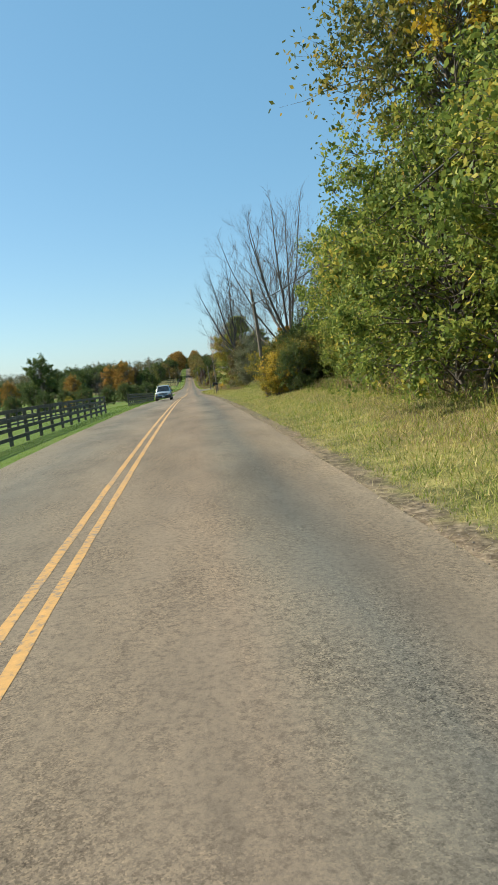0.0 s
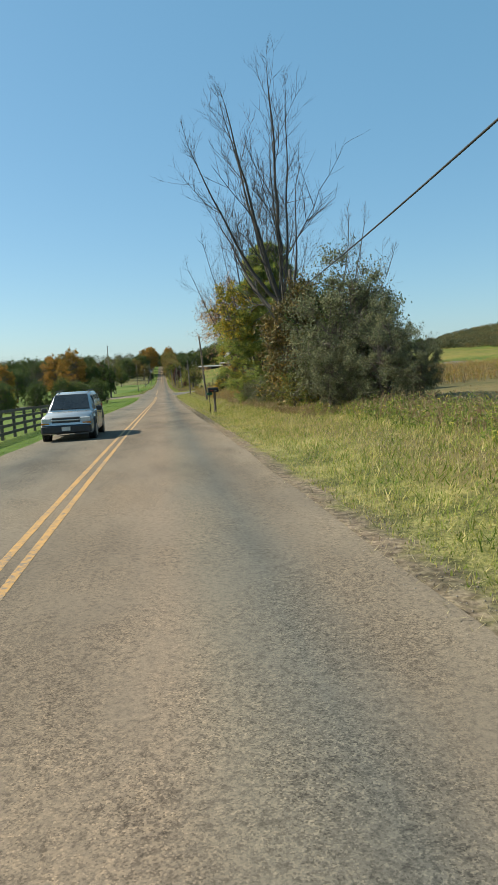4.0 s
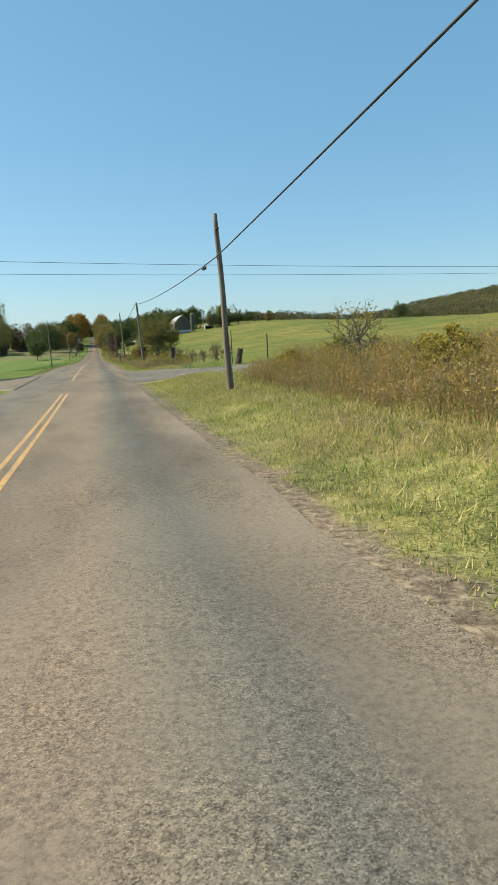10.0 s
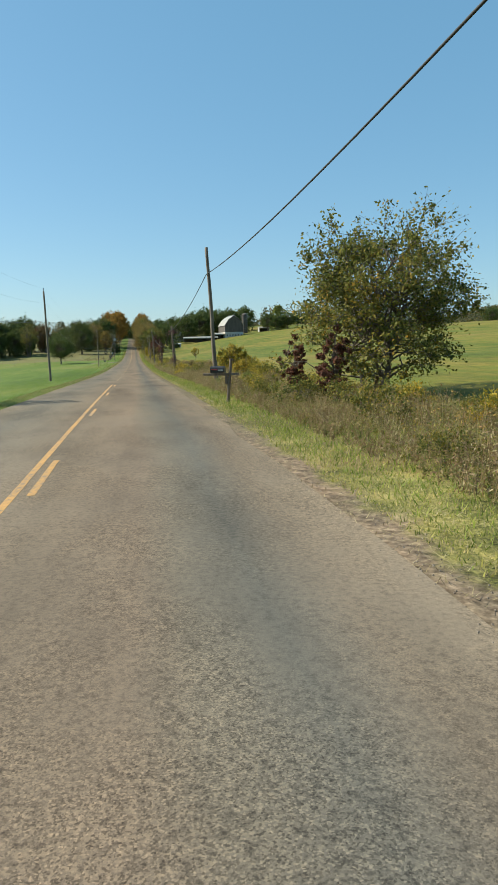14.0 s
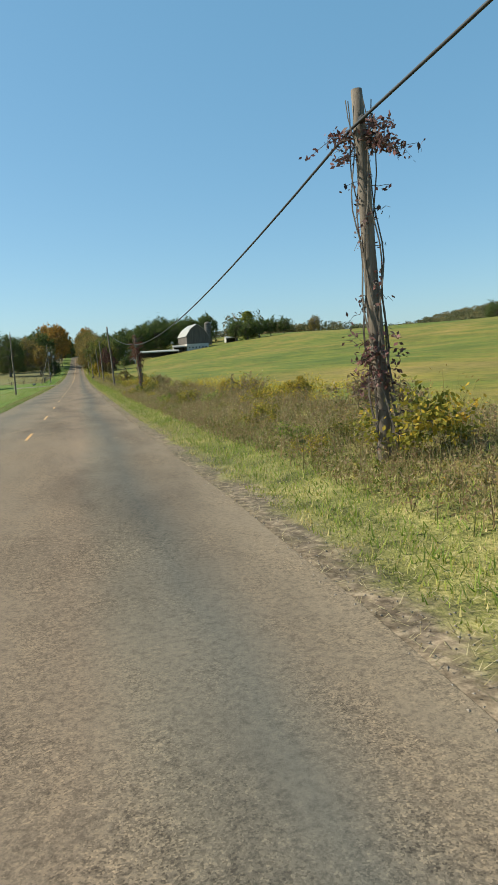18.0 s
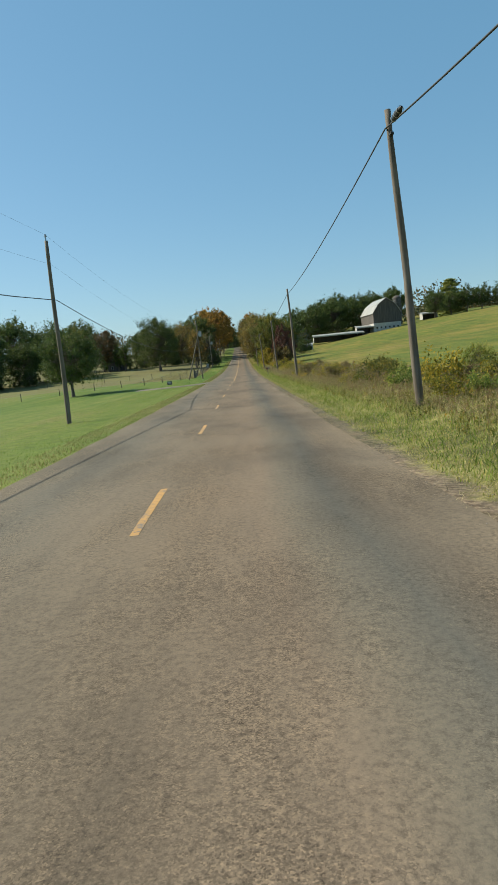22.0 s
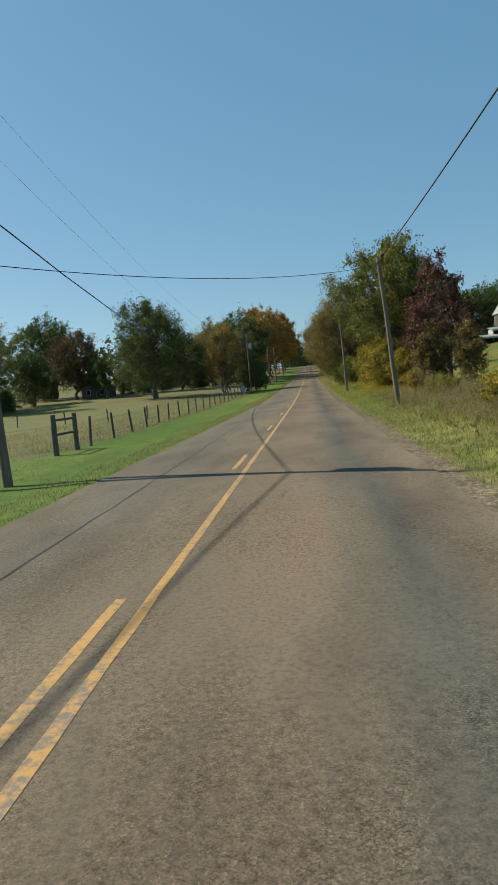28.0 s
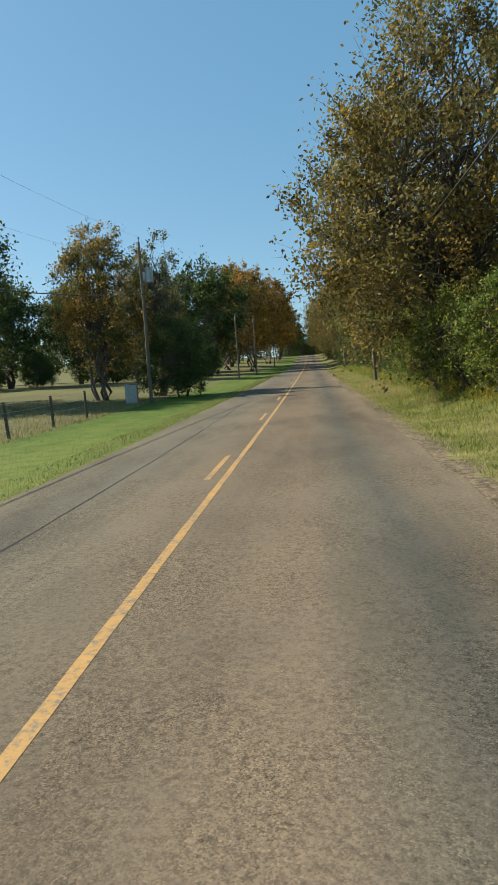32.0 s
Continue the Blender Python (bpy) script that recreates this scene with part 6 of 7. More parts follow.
# ---- vines on two poles ----
def pole_vine(row, count, label, seed, bunch, leaf=WINE):
    x, y, h, ln = row
    root = thing("vine", x, y, float(ground(x, y)), label, "vine")
    g = np.random.default_rng(seed)
    wood, pts = [], []
    for k in range(7):
        t = np.linspace(0, 0.97, 22)
        a = k * 0.9 + t * 5 * (1 if k % 2 else -1)
        rr = 0.16 + 0.04 * np.sin(t * 20 + k)
        wood.append(tube(np.stack([ln * t + rr * np.cos(a), rr * np.sin(a), h * t], -1), np.linspace(0.02, 0.008, 22), 4))
    for (lo, hi, rad, share) in bunch:
        n = 26
        for _ in range(n):
            z0 = g.uniform(lo, hi) * h
            aa = g.uniform(0, 6.28)
            L = rad * g.uniform(0.8, 2.4)
            e = [ln * z0 / h + L * math.cos(aa), L * math.sin(aa), z0 + L * g.uniform(-0.7, 0.45)]
            b = bough([ln * z0 / h, 0, z0], e, g, 6, 0.1)
            wood.append(tube(b, np.linspace(0.009, 0.003, 6), 3))
            m = max(2, int(count * share / n))
            t = g.uniform(0.25, 1.0, m) * 5
            k = np.minimum(t.astype(int), 4)
            pts.append(b[k] + (b[k + 1] - b[k]) * (t - k)[:, None] + g.normal(0, 0.05, (m, 3)))
    v, f = joined(wood)
    part("stem", raw_mesh("stem", v, f, BARK), BARK, root)
    p = np.concatenate(pts)
    part("foliage", leaf_mesh("foliage", p, 0.042, leaf, g), leaf, root)


DEADVINE = leafy("withered_vine_leaves", [(0.1, (0.05, 0.035, 0.032)), (0.5, (0.13, 0.075, 0.065)), (0.85, (0.24, 0.11, 0.1)), (1.0, (0.3, 0.1, 0.09))], 0.2, patch=2.0)
pole_vine(RIGHT_POLES[6], 1500, "withered brown vine climbing a utility pole", 61, [(0.82, 0.93, 0.38, 0.5), (0.2, 0.34, 0.28, 0.28), (0.4, 0.8, 0.18, 0.12), (0.02, 0.2, 0.3, 0.02)], DEADVINE)
pole_vine(RIGHT_POLES[7], 3600, "thick dark red vine covering a utility pole", 62, [(0.62, 0.9, 0.36, 0.5), (0.45, 0.85, 0.3, 0.3), (0.05, 0.45, 0.16, 0.12), (0.9, 1.02, 0.08, 0.06)])


# ---- oncoming car ----
SILVER = surface("silver_car_paint", [(0.3, (0.5, 0.51, 0.51)), (0.7, (0.58, 0.58, 0.57))], 1.5, 90, 0.25, 0.02, metal=0.6, stain=0.08)
DARKTRIM = surface("dark_grey_plastic", [(0.3, (0.02, 0.02, 0.021)), (0.7, (0.035, 0.035, 0.035))], 6, 60, 0.6, 0.1)
TYRE = surface("tyre_rubber", [(0.3, (0.012, 0.012, 0.012)), (0.7, (0.025, 0.025, 0.025))], 6, 60, 0.85, 0.2)
LAMPGLASS = surface("headlight_glass", [(0.3, (0.5, 0.5, 0.48)), (0.7, (0.65, 0.65, 0.62))], 9, 60, 0.1, 0.05)
AMBER = surface("amber_lamp", [(0.3, (0.5, 0.16, 0.02)), (0.7, (0.6, 0.22, 0.03))], 9, 60, 0.2, 0.05)


def loft(sections):
    """A closed skin through rings of (y, half width low, half width high, z low, z high); corners rounded."""
    bm = bmesh.new()
    rings = []
    for y, wl, wh, zl, zh in sections:
        q = [(-wl, zl), (wl, zl), (wl + 0.02, zl + 0.35 * (zh - zl)), (wh, zl + 0.85 * (zh - zl)), (wh * 0.9, zh), (-wh * 0.9, zh), (-wh, zl + 0.85 * (zh - zl)), (-wl - 0.02, zl + 0.35 * (zh - zl))]
        rings.append([bm.verts.new((a, y, b)) for a, b in q])
    for a, b in zip(rings[:-1], rings[1:]):
        for k in range(8):
            bm.faces.new((a[k], a[(k + 1) % 8], b[(k + 1) % 8], b[k]))
    bm.faces.new(rings[0][::-1])
    bm.faces.new(rings[-1])
    bmesh.ops.recalc_face_normals(bm, faces=bm.faces[:])
    bmesh.ops.bevel(bm, geom=bm.edges[:], offset=0.025, segments=2, affect="EDGES")
    for f in bm.faces:
        f.smooth = True
    return bm


def suv(x, y, turn):
    """A silver four-door sport utility vehicle; its nose points to -y at turn 0."""
    root = thing("car", x, y, float(crown(x, y)), "silver four-door SUV with roof rails in the other lane", "car", turn)
    body = part("body", loft([(-2.38, 0.82, 0.78, 0.38, 0.72), (-2.25, 0.9, 0.86, 0.32, 0.98), (-1.2, 0.93, 0.88, 0.28, 1.06), (-0.6, 0.94, 0.9, 0.28, 1.1), (1.8, 0.94, 0.9, 0.28, 1.12), (2.3, 0.92, 0.88, 0.32, 1.1), (2.42, 0.86, 0.82, 0.4, 1.0)]), SILVER, root)
    cabin = part("cabin", loft([(-1.05, 0.84, 0.8, 1.02, 1.08), (-0.3, 0.84, 0.68, 1.02, 1.68), (0.4, 0.84, 0.69, 1.02, 1.75), (1.9, 0.84, 0.69, 1.02, 1.72), (2.32, 0.82, 0.72, 1.02, 1.2)]), SILVER, root)

    def pane(name, pts, parent, label=""):
        bm = bmesh.new()
        v = [bm.verts.new(p) for p in pts]
        f = bm.faces.new(v)
        e = bmesh.ops.extrude_face_region(bm, geom=[f])
        n = f.normal.copy() if f.normal.length else Vector((0, 0, 1))
        bmesh.ops.recalc_face_normals(bm, faces=bm.faces[:])
        return part(name, bm, DARKGLASS, parent, label)

    def slab(name, pts, off, mat, parent, label=""):
        bm = bmesh.new()
        a = [bm.verts.new(Vector(p)) for p in pts]
        b = [bm.verts.new(Vector(p) + Vector(off)) for p in pts]
        bm.faces.new(a)
        bm.faces.new(b[::-1])
        for k in range(len(pts)):
            bm.faces.new((a[k], a[(k + 1) % len(pts)], b[(k + 1) % len(pts)], b[k]))
        bmesh.ops.recalc_face_normals(bm, faces=bm.faces[:])
        return part(name, bm, mat, parent, label)

    slab("windscreen", [(-0.72, -0.99, 1.12), (0.72, -0.99, 1.12), (0.6, -0.36, 1.63), (-0.6, -0.36, 1.63)], (0, -0.05, 0.04), DARKGLASS, cabin, "dark windscreen")
    slab("rear_window", [(-0.66, 2.3, 1.2), (0.66, 2.3, 1.2), (0.58, 2.0, 1.62), (-0.58, 2.0, 1.62)], (0, 0.06, 0.03), DARKGLASS, cabin)
    for s in (-1, 1):
        for a, b in ((-0.62, 0.28), (0.36, 1.2), (1.28, 2.0)):
            slab("side_window", [(s * 0.845, a + (0.1 if a < -0.5 else 0), 1.14), (s * 0.845, b, 1.14), (s * 0.715, b - 0.04, 1.6), (s * 0.715, a + (0.42 if a < -0.5 else 0.02), 1.6)], (s * 0.025, 0, 0.0), DARKGLASS, cabin, "dark side window")
        for a, b in ((-0.7, 0.3), (0.34, 1.22)):
            d = slab("door", [(s * 0.945, a, 0.42), (s * 0.945, b, 0.42), (s * 0.925, b, 1.04), (s * 0.925, a, 1.04)], (s * 0.012, 0, 0), SILVER, root)
            slab("handle", [(s * 0.96, b - 0.24, 0.9), (s * 0.96, b - 0.06, 0.9), (s * 0.96, b - 0.06, 0.94), (s * 0.96, b - 0.24, 0.94)], (s * 0.03, 0, 0), DARKTRIM, d)
        m = part("mirror", box(bmesh.new(), s * 1.02, -0.62, 1.12, 0.2, 0.12, 0.17, 0.03), DARKTRIM, root, "dark door mirror")
        hl = part("headlight", box(bmesh.new(), s * 0.68, -2.3, 0.83, 0.36, 0.14, 0.16, 0.03), LAMPGLASS, root, "clear headlight")
        part("turn_lamp", box(bmesh.new(), s * 0.72, -2.33, 0.71, 0.3, 0.1, 0.06, 0.012), AMBER, hl, "amber turn lamp")
        part("fog_lamp", box(bmesh.new(), s * 0.68, -2.4, 0.5, 0.14, 0.05, 0.1, 0.02), LAMPGLASS, root)
        part("roof_rail", box(bmesh.new(), s * 0.6, 0.8, 1.79, 0.04, 1.9, 0.04, 0.012), DARKTRIM, root, "dark roof rail")
        part("tail_lamp", box(bmesh.new(), s * 0.8, 2.38, 0.95, 0.14, 0.1, 0.4, 0.02), REDFLAG, root)
        for yy in (-1.43, 1.44):
            bm = bmesh.new()
            bmesh.ops.create_cone(bm, cap_ends=True, segments=26, radius1=0.37, radius2=0.37, depth=0.26, matrix=Matrix.Translation((s * 0.83, yy, 0.37)) @ Matrix.Rotation(math.pi / 2, 4, "Y"))
            bmesh.ops.bevel(bm, geom=[e for e in bm.edges if len(e.link_faces) == 2 and any(len(f.verts) > 8 for f in e.link_faces)], offset=0.04, segments=2, affect="EDGES")
            wh = part("wheel", bm, TYRE, root, "black tyre")
            bm = bmesh.new()
            bmesh.ops.create_cone(bm, cap_ends=True, segments=26, radius1=0.23, radius2=0.23, depth=0.27, matrix=Matrix.Translation((s * 0.835, yy, 0.37)) @ Matrix.Rotation(math.pi / 2, 4, "Y"))
            part("rim", bm, STEEL, wh, "alloy rim")
            bm = bmesh.new()
            bmesh.ops.create_cone(bm, cap_ends=True, segments=26, radius1=0.44, radius2=0.44, depth=0.06, matrix=Matrix.Translation((s * 0.925, yy, 0.42)) @ Matrix.Rotation(math.pi / 2, 4, "Y"))
            part("wheel_arch", bm, DARKTRIM, root, "dark wheel arch")
    part("bumper", box(bmesh.new(), 0, -2.36, 0.5, 1.76, 0.16, 0.3, 0.05), DARKTRIM, root, "dark grey front bumper")
    part("rear_bumper", box(bmesh.new(), 0, 2.42, 0.5, 1.76, 0.14, 0.28, 0.05), DARKTRIM, root)
    gr = part("grille", box(bmesh.new(), 0, -2.33, 0.82, 0.98, 0.1, 0.2, 0.02), DARKTRIM, root, "black grille")
    part("grille_bar", box(bmesh.new(), 0, -2.385, 0.82, 0.98, 0.03, 0.045, 0.008), SILVER, gr, "silver cross bar")
    part("number_plate_bar", box(bmesh.new(), 0, -2.45, 0.52, 0.3, 0.015, 0.14), PALEPAINT, root, "plain pale plate")
    return root


suv(-1.9, 78.2, 0)


# ---- buildings among the trees ----
def small_house(name, x, y, turn, w, d, h, rise, wallmat, roofmat, label):
    root = thing(name, x, y, float(ground(x, y)) - 0.1, label, "house", turn)
    bm = bmesh.new()
    pr = [(-w / 2, 0), (w / 2, 0), (w / 2, h), (0, h + rise), (-w / 2, h)]
    a = [bm.verts.new((p, -d / 2, q)) for p, q in pr]
    b = [bm.verts.new((p, d / 2, q)) for p, q in pr]
    bm.faces.new(a)
    bm.faces.new(b[::-1])
    for k in range(5):
        bm.faces.new((a[(k + 1) % 5], a[k], b[k], b[(k + 1) % 5]))
    bmesh.ops.recalc_face_normals(bm, faces=bm.faces[:])
    part("wall", bm, wallmat, root)
    for s in (-1, 1):
        bm = bmesh.new()
        q = [(s * (w / 2 + 0.3), -d / 2 - 0.3, h - 0.6 * rise / w + 0.05), (0, -d / 2 - 0.3, h + rise + 0.05), (0, d / 2 + 0.3, h + rise + 0.05), (s * (w / 2 + 0.3), d / 2 + 0.3, h - 0.6 * rise / w + 0.05)]
        lo = [bm.verts.new(p) for p in q]
        hi = [bm.verts.new(Vector(p) + Vector((0, 0, 0.12))) for p in q]
        bm.faces.new(lo)
        bm.faces.new(hi[::-1])
        for k in range(4):
            bm.faces.new((lo[k], lo[(k + 1) % 4], hi[(k + 1) % 4], hi[k]))
        bmesh.ops.recalc_face_normals(bm, faces=bm.faces[:])
        part("roof_slope", bm, roofmat, root)
    for k in (-0.25, 0.25):
        wn = part("window", box(bmesh.new(), k * w, -d / 2 - 0.03, h * 0.55, 0.9, 0.06, 1.2), WHITEWALL, root, "white-framed window")
        part("pane", box(bmesh.new(), k * w, -d / 2 - 0.07, h * 0.55, 0.72, 0.03, 1.02), DARKGLASS, wn)


shed("open_shed", 25.8, 603, -12, 4.5, 3.5, 2.3, "small grey open-fronted shed among trees")
small_house("farm_house", 33, 688, 10, 7, 8, 5.0, 3.2, WHITEWALL, SIDING, "white gabled farm house half hidden by trees")
small_house("farm_house", -44.5, 599, 0, 6, 5, 2.2, 1.2, SIDING, SIDING, "low grey outbuilding under dark trees")


# ---- grass, weeds and litter ----
DRYGRASS = leafy("dry_edge_grass", [(0.1, (0.16, 0.14, 0.05)), (0.5, (0.33, 0.28, 0.12)), (1.0, (0.5, 0.42, 0.22))], 0.3, patch=0.5)


def clear_of_roads(x, y):
    right = (x > 0) & (y > 188.2 - 3.2 * np.exp(-(x - 3.5) / 4.0)) & (y < 200.5 + 6.5 * np.exp(-(x - 3.5) / 3.5)) & (x < 70)
    left = (x < 0) & (y > 193 - 9.5 * np.exp((x + 3.1) / 3.0)) & (y < 201 + 10.5 * np.exp((x + 3.1) / 4.0)) & (x > -70)
    drive = (x < 0) & (x > -13) & (y > 438.2 + 0.35 * (-x - 3) - 2.4 * np.exp((x + 3.1) / 1.5)) & (y < 441.7 + 0.45 * (-x - 3) + 1.7 * np.exp((x + 3.1) / 1.5))
    return ~(right | left | drive)


def strewn(n, x0, x1, y0, y1, seed, bias=1.0):
    g = np.random.default_rng(seed)
    x = x0 + (x1 - x0) * g.random(n) ** bias
    y = g.uniform(y0, y1, n)
    k = clear_of_roads(x, y)
    return x[k], y[k], g


def grass(name, n, x0, x1, y0, y1, h, width, material, label, seed, bias=1.0, lie=0.35):
    x, y, g = strewn(n, x0, x1, y0, y1, seed, bias)
    m = len(x)
    tuft = 0.55 + 0.45 * np.sin(x * 2.1 + np.sin(y * 0.7) * 2) * np.sin(y * 1.3 + x)
    hh = h * g.uniform(0.4, 1.15, m) * (0.7 + 0.5 * tuft)
    a = g.uniform(0, 6.28, m)
    b = np.stack([x, y, ground(x, y) - 0.05], -1)
    side = np.stack([np.cos(a), np.sin(a), 0 * a], -1) * (width * g.uniform(0.5, 1.2, m))[:, None]
    tip = b + np.stack([g.normal(0, lie, m) * hh, g.normal(0, lie, m) * hh, hh], -1)
    v = np.stack([b - side, b + side, tip], 1).reshape(-1, 3)
    return tagged(new(name, raw_mesh(name, v, np.arange(3 * m).reshape(m, 3), material)), label, "grass", kind="stuff")


grass("verge_grass", 700000, 4.0, 8.6, -4, 640, 0.085, 0.011, GRASS, "mown green and straw-coloured verge grass", 81, 1.05)
grass("verge_tufts", 70000, 4.5, 7.4, -4, 206, 0.17, 0.012, GRASS, "shaggy taller tufts in the verge grass", 114, 0.9, 0.5)
grass("verge_tufts", 60000, 4.3, 6.2, 206, 560, 0.16, 0.012, GREENTUFT, "shaggy green tufts in the verge grass", 115, 1.0, 0.5)
grass("dry_stalks", 40000, 5.4, 10.5, 206, 505, 0.7, 0.005, DRYGRASS, "thin dry stalks standing among the weeds", 106, 1.2, 0.22)
grass("tall_grass", 52000, 5.5, 10.5, -4, 640, 0.24, 0.01, GRASS, "taller green grass at the back of the verge", 82)
grass("lawn_grass", 230000, -3.35, -11, -4, 640, 0.06, 0.012, LAWN, "short bright green lawn grass", 83, 1.4)
grass("pasture_grass", 30000, -8.4, -20, 484, 575, 0.22, 0.012, DRYGRASS, "dull uncut pasture grass behind the wire fence", 113, 1.6)
grass("edge_grass", 100000, -3.2, -4.5, 196, 640, 0.08, 0.01, DRYGRASS, "dry straw-coloured grass at the road's edge", 84)


def straw(name, n, x0, x1, y0, y1, label, seed):
    """Cut stalks lying on the ground."""
    x, y, g = strewn(n, x0, x1, y0, y1, seed)
    m = len(x)
    a = g.uniform(0, 3.14, m)
    L = g.uniform(0.02, 0.075, m)
    d = np.stack([np.cos(a) * L, np.sin(a) * L, g.normal(0, 0.02, m)], -1)
    s = np.stack([-np.sin(a), np.cos(a), 0 * a], -1) * 0.004
    b = np.stack([x, y, ground(x, y) - 0.02 + g.uniform(0.0, 0.05, m)], -1)
    v = np.stack([b - d - s, b - d + s, b + d], 1).reshape(-1, 3)
    return tagged(new(name, raw_mesh(name, v, np.arange(3 * m).reshape(m, 3), STRAW)), label, "straw", kind="stuff")


STRAW = leafy("cut_straw", [(0.1, (0.16, 0.12, 0.06)), (0.5, (0.29, 0.235, 0.125)), (1.0, (0.44, 0.37, 0.21))], 0.15, patch=0.6)
straw("straw_windrow", 45000, 6.1, 6.9, 92, 187, "pale windrow of cut grass along the verge", 107)
straw("straw_windrow", 20000, 6.0, 6.9, 10, 80, "pale windrow of cut grass along the verge", 108)
straw("cut_straw", 38000, 3.6, 7.6, -4, 560, "pale cut straw lying on the verge", 85)
straw("cut_straw", 90000, 3.55, 4.9, -4, 640, "pale dead grass along the road's edge", 86)


def stones(name, n, x0, x1, y0, y1, seed, label):
    x, y, g = strewn(n, x0, x1, y0, y1, seed)
    m = len(x)
    base = np.array([[1, 0, -0.4], [-0.5, 0.87, -0.4], [-0.5, -0.87, -0.4], [0, 0, 0.35]])
    f = np.array([[0, 1, 3], [1, 2, 3], [2, 0, 3]])
    s = g.uniform(0.005, 0.015, m)
    v = base[None] * s[:, None, None] * g.uniform(0.6, 1.3, (m, 4, 3))
    z = np.where(x < RIGHT_EDGE, crown(x, y), ground(x, y) - 0.03)
    v = v + np.stack([x, y, z + s * 0.3], -1)[:, None]
    ff = (f[None] + 4 * np.arange(m)[:, None, None]).reshape(-1, 3)
    return tagged(new(name, raw_mesh(name, v.reshape(-1, 3), ff, PEBBLE)), label, "gravel", kind="stuff")


stones("pull_off_gravel", 9000, 3.5, 4.75, 83, 100, 89, "brown gravel pull-off beside the road")
stones("edge_gravel", 26000, 3.45, 4.2, -4, 560, 87, "loose grey and brown gravel along the road's edge")


def weeds(name, n, x0, x1, y0, y1, h, material, label, seed, leaves=14, bias=1.0, size=0.035, plume=0.0, thick=0.012):
    """Upright weed plants: a stalk, leaves along it and, where plume is set, a tuft on top."""
    x, y, g = strewn(n, x0, x1, y0, y1, seed, bias)
    mown = (x > 0) & (y > 173) & (y < 190) & (x < 7 + (y - 173) * 0.42)      # mown corner by the side road
    x, y = x[~mown], y[~mown]
    m = len(x)
    patchy = 0.65 + 0.35 * np.sin(x * 0.9 + y * 0.4) * np.sin(y * 0.55 - x * 0.3)
    hh = h * g.uniform(0.5, 1.2, m) * patchy
    b = np.stack([x, y, ground(x, y) - 0.05], -1)
    lean = np.stack([g.normal(0, 0.18, m) * hh, g.normal(0, 0.18, m) * hh, hh], -1)
    a = g.uniform(0, 6.28, m)
    s = np.stack([np.cos(a), np.sin(a), 0 * a], -1) * thick
    stalk = np.stack([b - s, b + s, b + lean + s * 0.3, b + lean - s * 0.3], 1).reshape(-1, 3)
    k = leaves
    t = g.uniform(0.15, 1.0, (m, k, 1))
    if plume:
        t[:, : k // 2] = g.uniform(0.8, 1.05, (m, k // 2, 1))
    c = b[:, None] + lean[:, None] * t + g.normal(0, 1, (m, k, 3)) * (0.17 * hh)[:, None, None] * [1, 1, 0.5]
    c = c.reshape(-1, 3)
    q = len(c)
    u = g.normal(0, 1, (q, 3)) + [0, 0, 0.4]
    u /= np.linalg.norm(u, axis=1)[:, None]
    w = np.cross(u, g.normal(0, 1, (q, 3)))
    w /= np.linalg.norm(w, axis=1)[:, None] + 1e-9
    z = size * g.uniform(0.6, 1.5, (q, 1))
    lv = np.stack([c - u * z, c + w * z * 0.27, c + u * z, c - w * z * 0.27], 1).reshape(-1, 3)
    v = np.concatenate([stalk, lv])
    return tagged(new(name, raw_mesh(name, v, np.arange(len(v)).reshape(-1, 4), material)), label, "weeds", kind="stuff")


YELLOWBLOOM = leafy("yellow_blooms", [(0.1, (0.14, 0.13, 0.03)), (0.45, (0.4, 0.3, 0.03)), (1.0, (0.75, 0.52, 0.04))], 0.3, patch=0.8)
weeds("roadside_weeds", 4200, 7.6, 12, -2, 106, 0.8, WEED, "tangled dry roadside weeds", 91, 16, size=0.045)
weeds("green_weeds", 2600, 7.2, 11, -2, 106, 0.7, GREEN, "green weeds at the foot of the hedge", 90, 14, size=0.05)
weeds("goldenrod_field", 11000, 7.3, 22, 104, 187, 1.3, GOLDROD, "dense field of golden and brown goldenrod", 92, 22, 1.5, 0.031, 1.0, 0.006)
weeds("goldenrod", 900, 7.4, 9.4, 104, 127, 1.0, GOLDROD, "goldenrod round the foot of a thin tree", 111, 22, 1.0, 0.036, 1.0, 0.006)
weeds("roadside_weeds", 1500, 6.7, 9.0, 74, 106, 0.5, WEED, "dry weeds along the foot of the thicket", 112, 20, 1.0, 0.045, 0.0, 0.007)
weeds("brown_weeds", 13500, 7.1, 22, 106, 187, 1.15, WEED, "brown seed heads among the goldenrod", 101, 20, 1.4, 0.029, 1.0, 0.007)
weeds("green_weeds", 5000, 7.6, 22, 106, 187, 1.2, OLIVE, "green weeds among the goldenrod", 102, 18, 1.3, 0.04, 0.0, 0.007)
weeds("goldenrod_field", 7000, 22, 62, 96, 186, 1.4, GOLDROD, "dense field of golden and brown goldenrod", 93, 10, 1.2, 0.08, 1.0, 0.02)
weeds("brown_weeds", 4500, 22, 62, 96, 186, 1.3, WEED, "brown seed heads among the goldenrod", 103, 10, 1.2, 0.08, 1.0, 0.02)
weeds("roadside_weeds", 12000, 5.2, 9.6, 206, 345, 0.6, WEED, "dry brown and green weeds along the field", 94, 26, 1.2, 0.03, 0.0, 0.007)
weeds("roadside_weeds", 11000, 6.0, 11, 345, 505, 0.55, WEED, "dry brown and green weeds along the field", 95, 22, 1.2, 0.03, 0.0, 0.007)
weeds("goldenrod", 2600, 7.0, 11, 206, 505, 0.8, GOLDROD, "scattered fading goldenrod among the weeds", 104, 16, 1.0, 0.036, 1.0, 0.007)
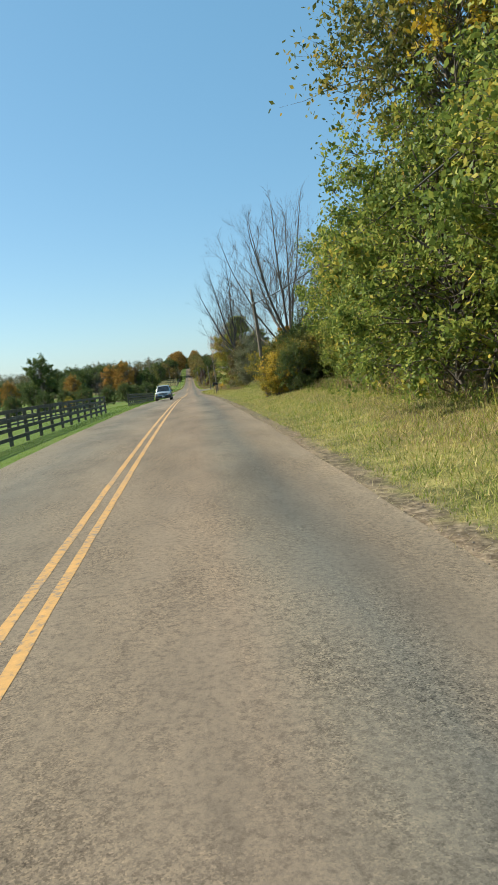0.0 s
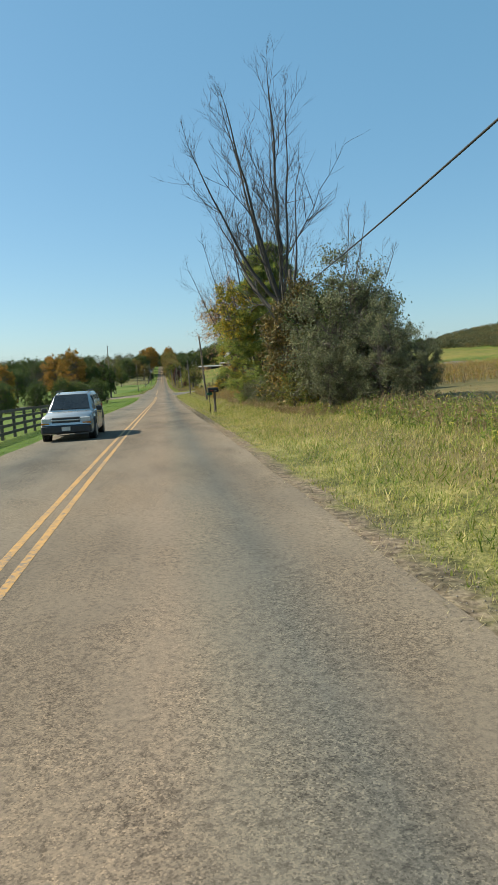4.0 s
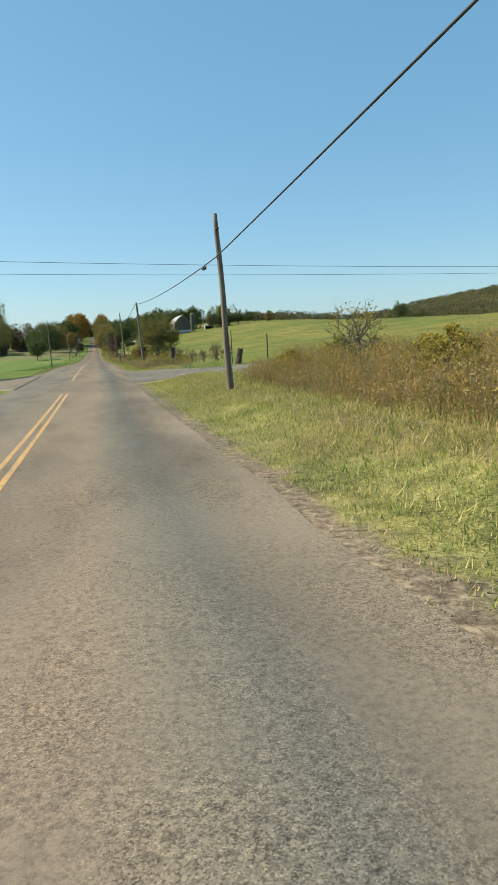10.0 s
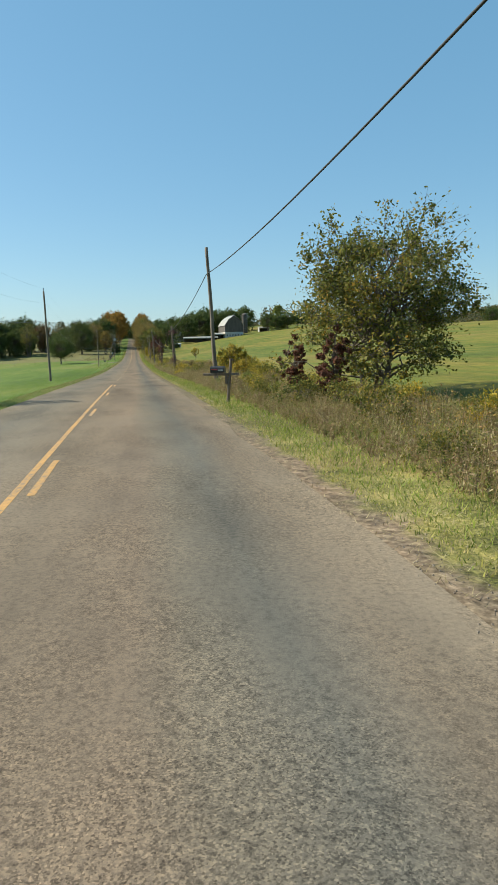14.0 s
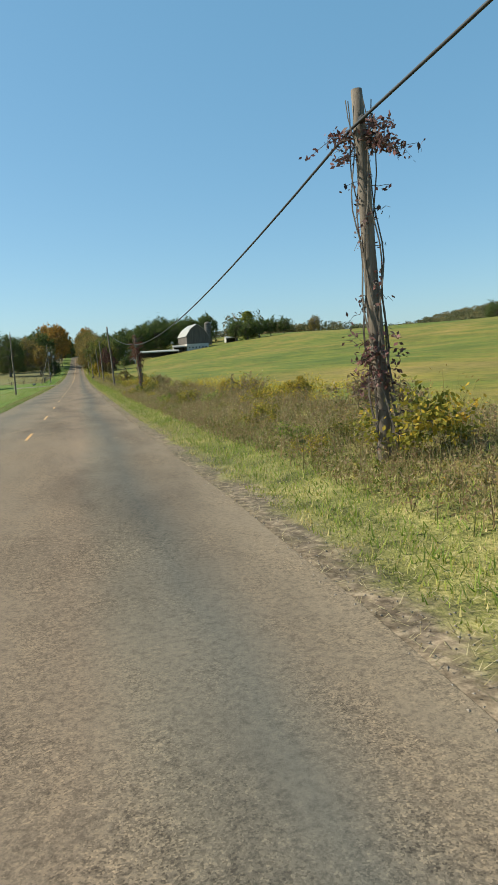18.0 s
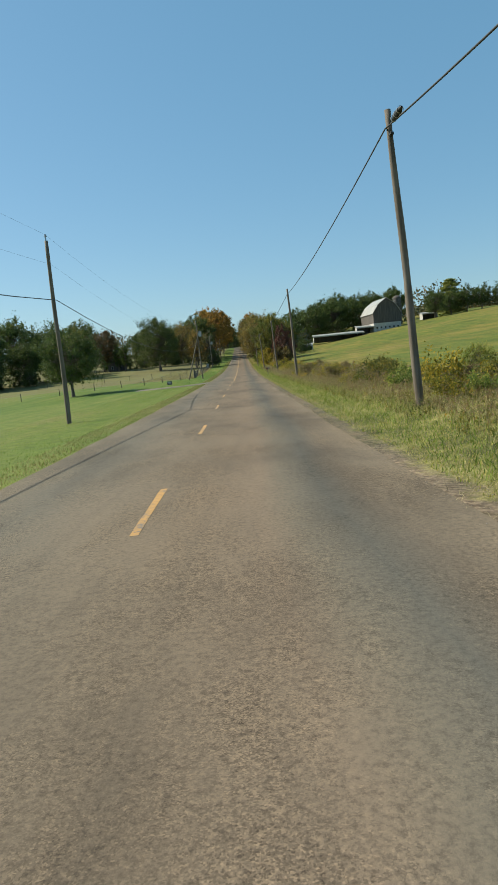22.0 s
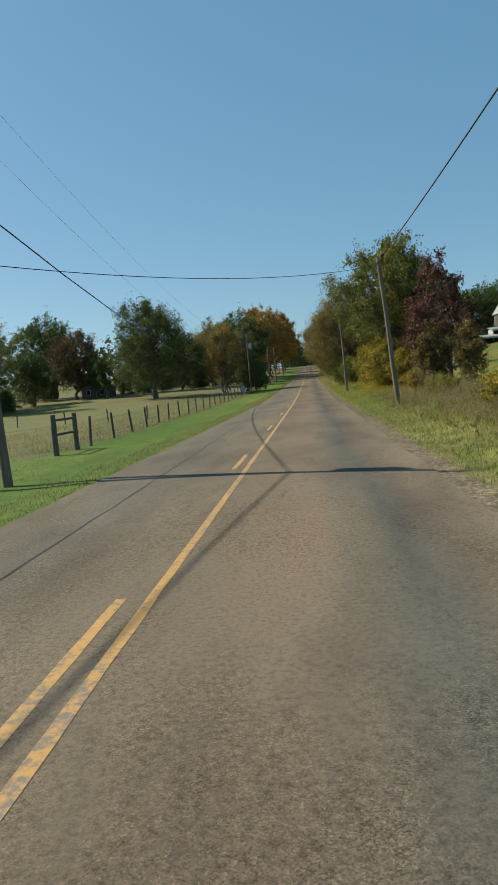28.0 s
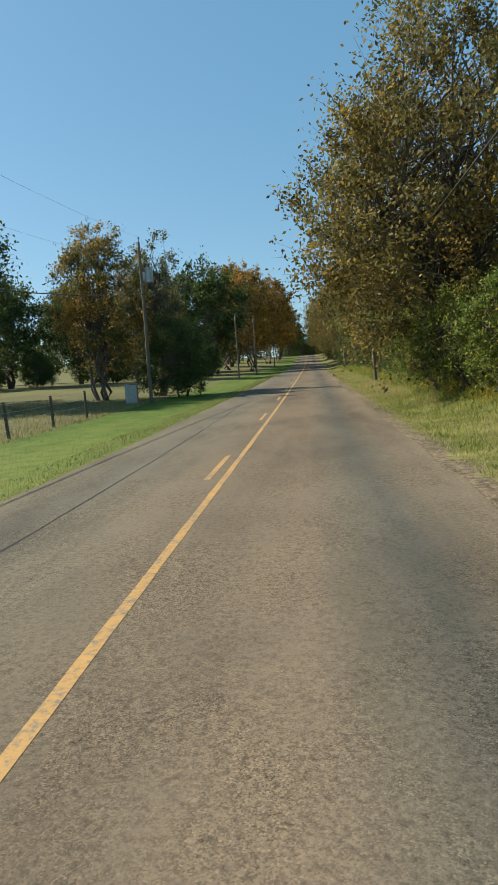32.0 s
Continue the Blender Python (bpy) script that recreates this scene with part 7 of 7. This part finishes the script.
weeds("green_weeds", 9000, 5.4, 9, 206, 505, 0.32, OLIVE, "low green weeds among dry stalks", 96, 16, 1.0, 0.034, 0.0, 0.007)
weeds("golden_vines", 2500, 6.4, 9.5, 498, 560, 0.5, GOLD, "yellow-green vines and weeds on the bank", 110, 14, 1.0, 0.05, 0.0, 0.007)
weeds("green_weeds", 7000, 5.9, 11, 500, 640, 0.5, GREEN, "low green weeds under the roadside trees", 97, 14, 1.0, 0.045, 0.0, 0.007)
weeds("goldenrod", 420, 8.5, 12, 306, 330, 0.95, YELLOWBLOOM, "bright yellow goldenrod plants", 98, 18, 1.0, 0.045, 1.0, 0.006)
weeds("dry_stalks", 900, 12, 19, 178, 190, 1.4, WEED, "stand of dry brown weed stalks", 99, 16, 1.0, 0.04)

weeds("goldenrod", 60, 9.2, 10.2, 210.5, 212.5, 1.1, YELLOWBLOOM, "bright yellow flowers beside a gate post", 105, 16, 1.0, 0.035, 1.0, 0.007)
weeds("goldenrod", 420, 9.2, 17, 112, 186, 1.35, YELLOWBLOOM, "yellow goldenrod heads above the brown weeds", 109, 18, 1.3, 0.04, 1.0, 0.006)


# ---- clumps of weeds and low vines along the hay field ----
def weed_clump(h, r, leaf, count, size, label, seed):
    return leaf_tree("weed_clump", h, r, 0.0, leaf, count, size, label, seed, BARK, 0.008, 14, 4, 0.2, 1.7, category="weeds", twigs=False)


kinds = [weed_clump(1.0, 0.75, WEED, 1700, 0.034, "brown clump of seeding weeds beside the field", 201),
         weed_clump(0.8, 0.8, OLIVE, 1600, 0.036, "olive-green clump of weeds beside the field", 202),
         weed_clump(0.65, 0.95, GOLD, 1300, 0.045, "yellow-green clump of low vines beside the field", 203),
         weed_clump(0.6, 0.85, WEED, 1800, 0.03, "low brown-green clump of weeds beside the field", 204),
         weed_clump(0.5, 0.7, GREEN, 1100, 0.042, "fresh green clump of leafy weeds beside the field", 205)]
g = np.random.default_rng(206)
first = set()
for k in range(290):
    y = g.uniform(207, 500)
    x = 5.7 + 3.6 * g.random() + (1.0 if y > 345 else 0.0)
    if not clear_of_roads(np.array([x]), np.array([y]))[0]:
        continue
    i = int(g.choice(5, p=[0.2, 0.24, 0.24, 0.12, 0.2]))
    plant(kinds[i], x, y, g.uniform(0, 360), g.uniform(0.6, 1.25) * (0.65 if x < 6.5 else 0.95), copy=i in first, stretch=g.uniform(0.8, 1.2))
    first.add(i)
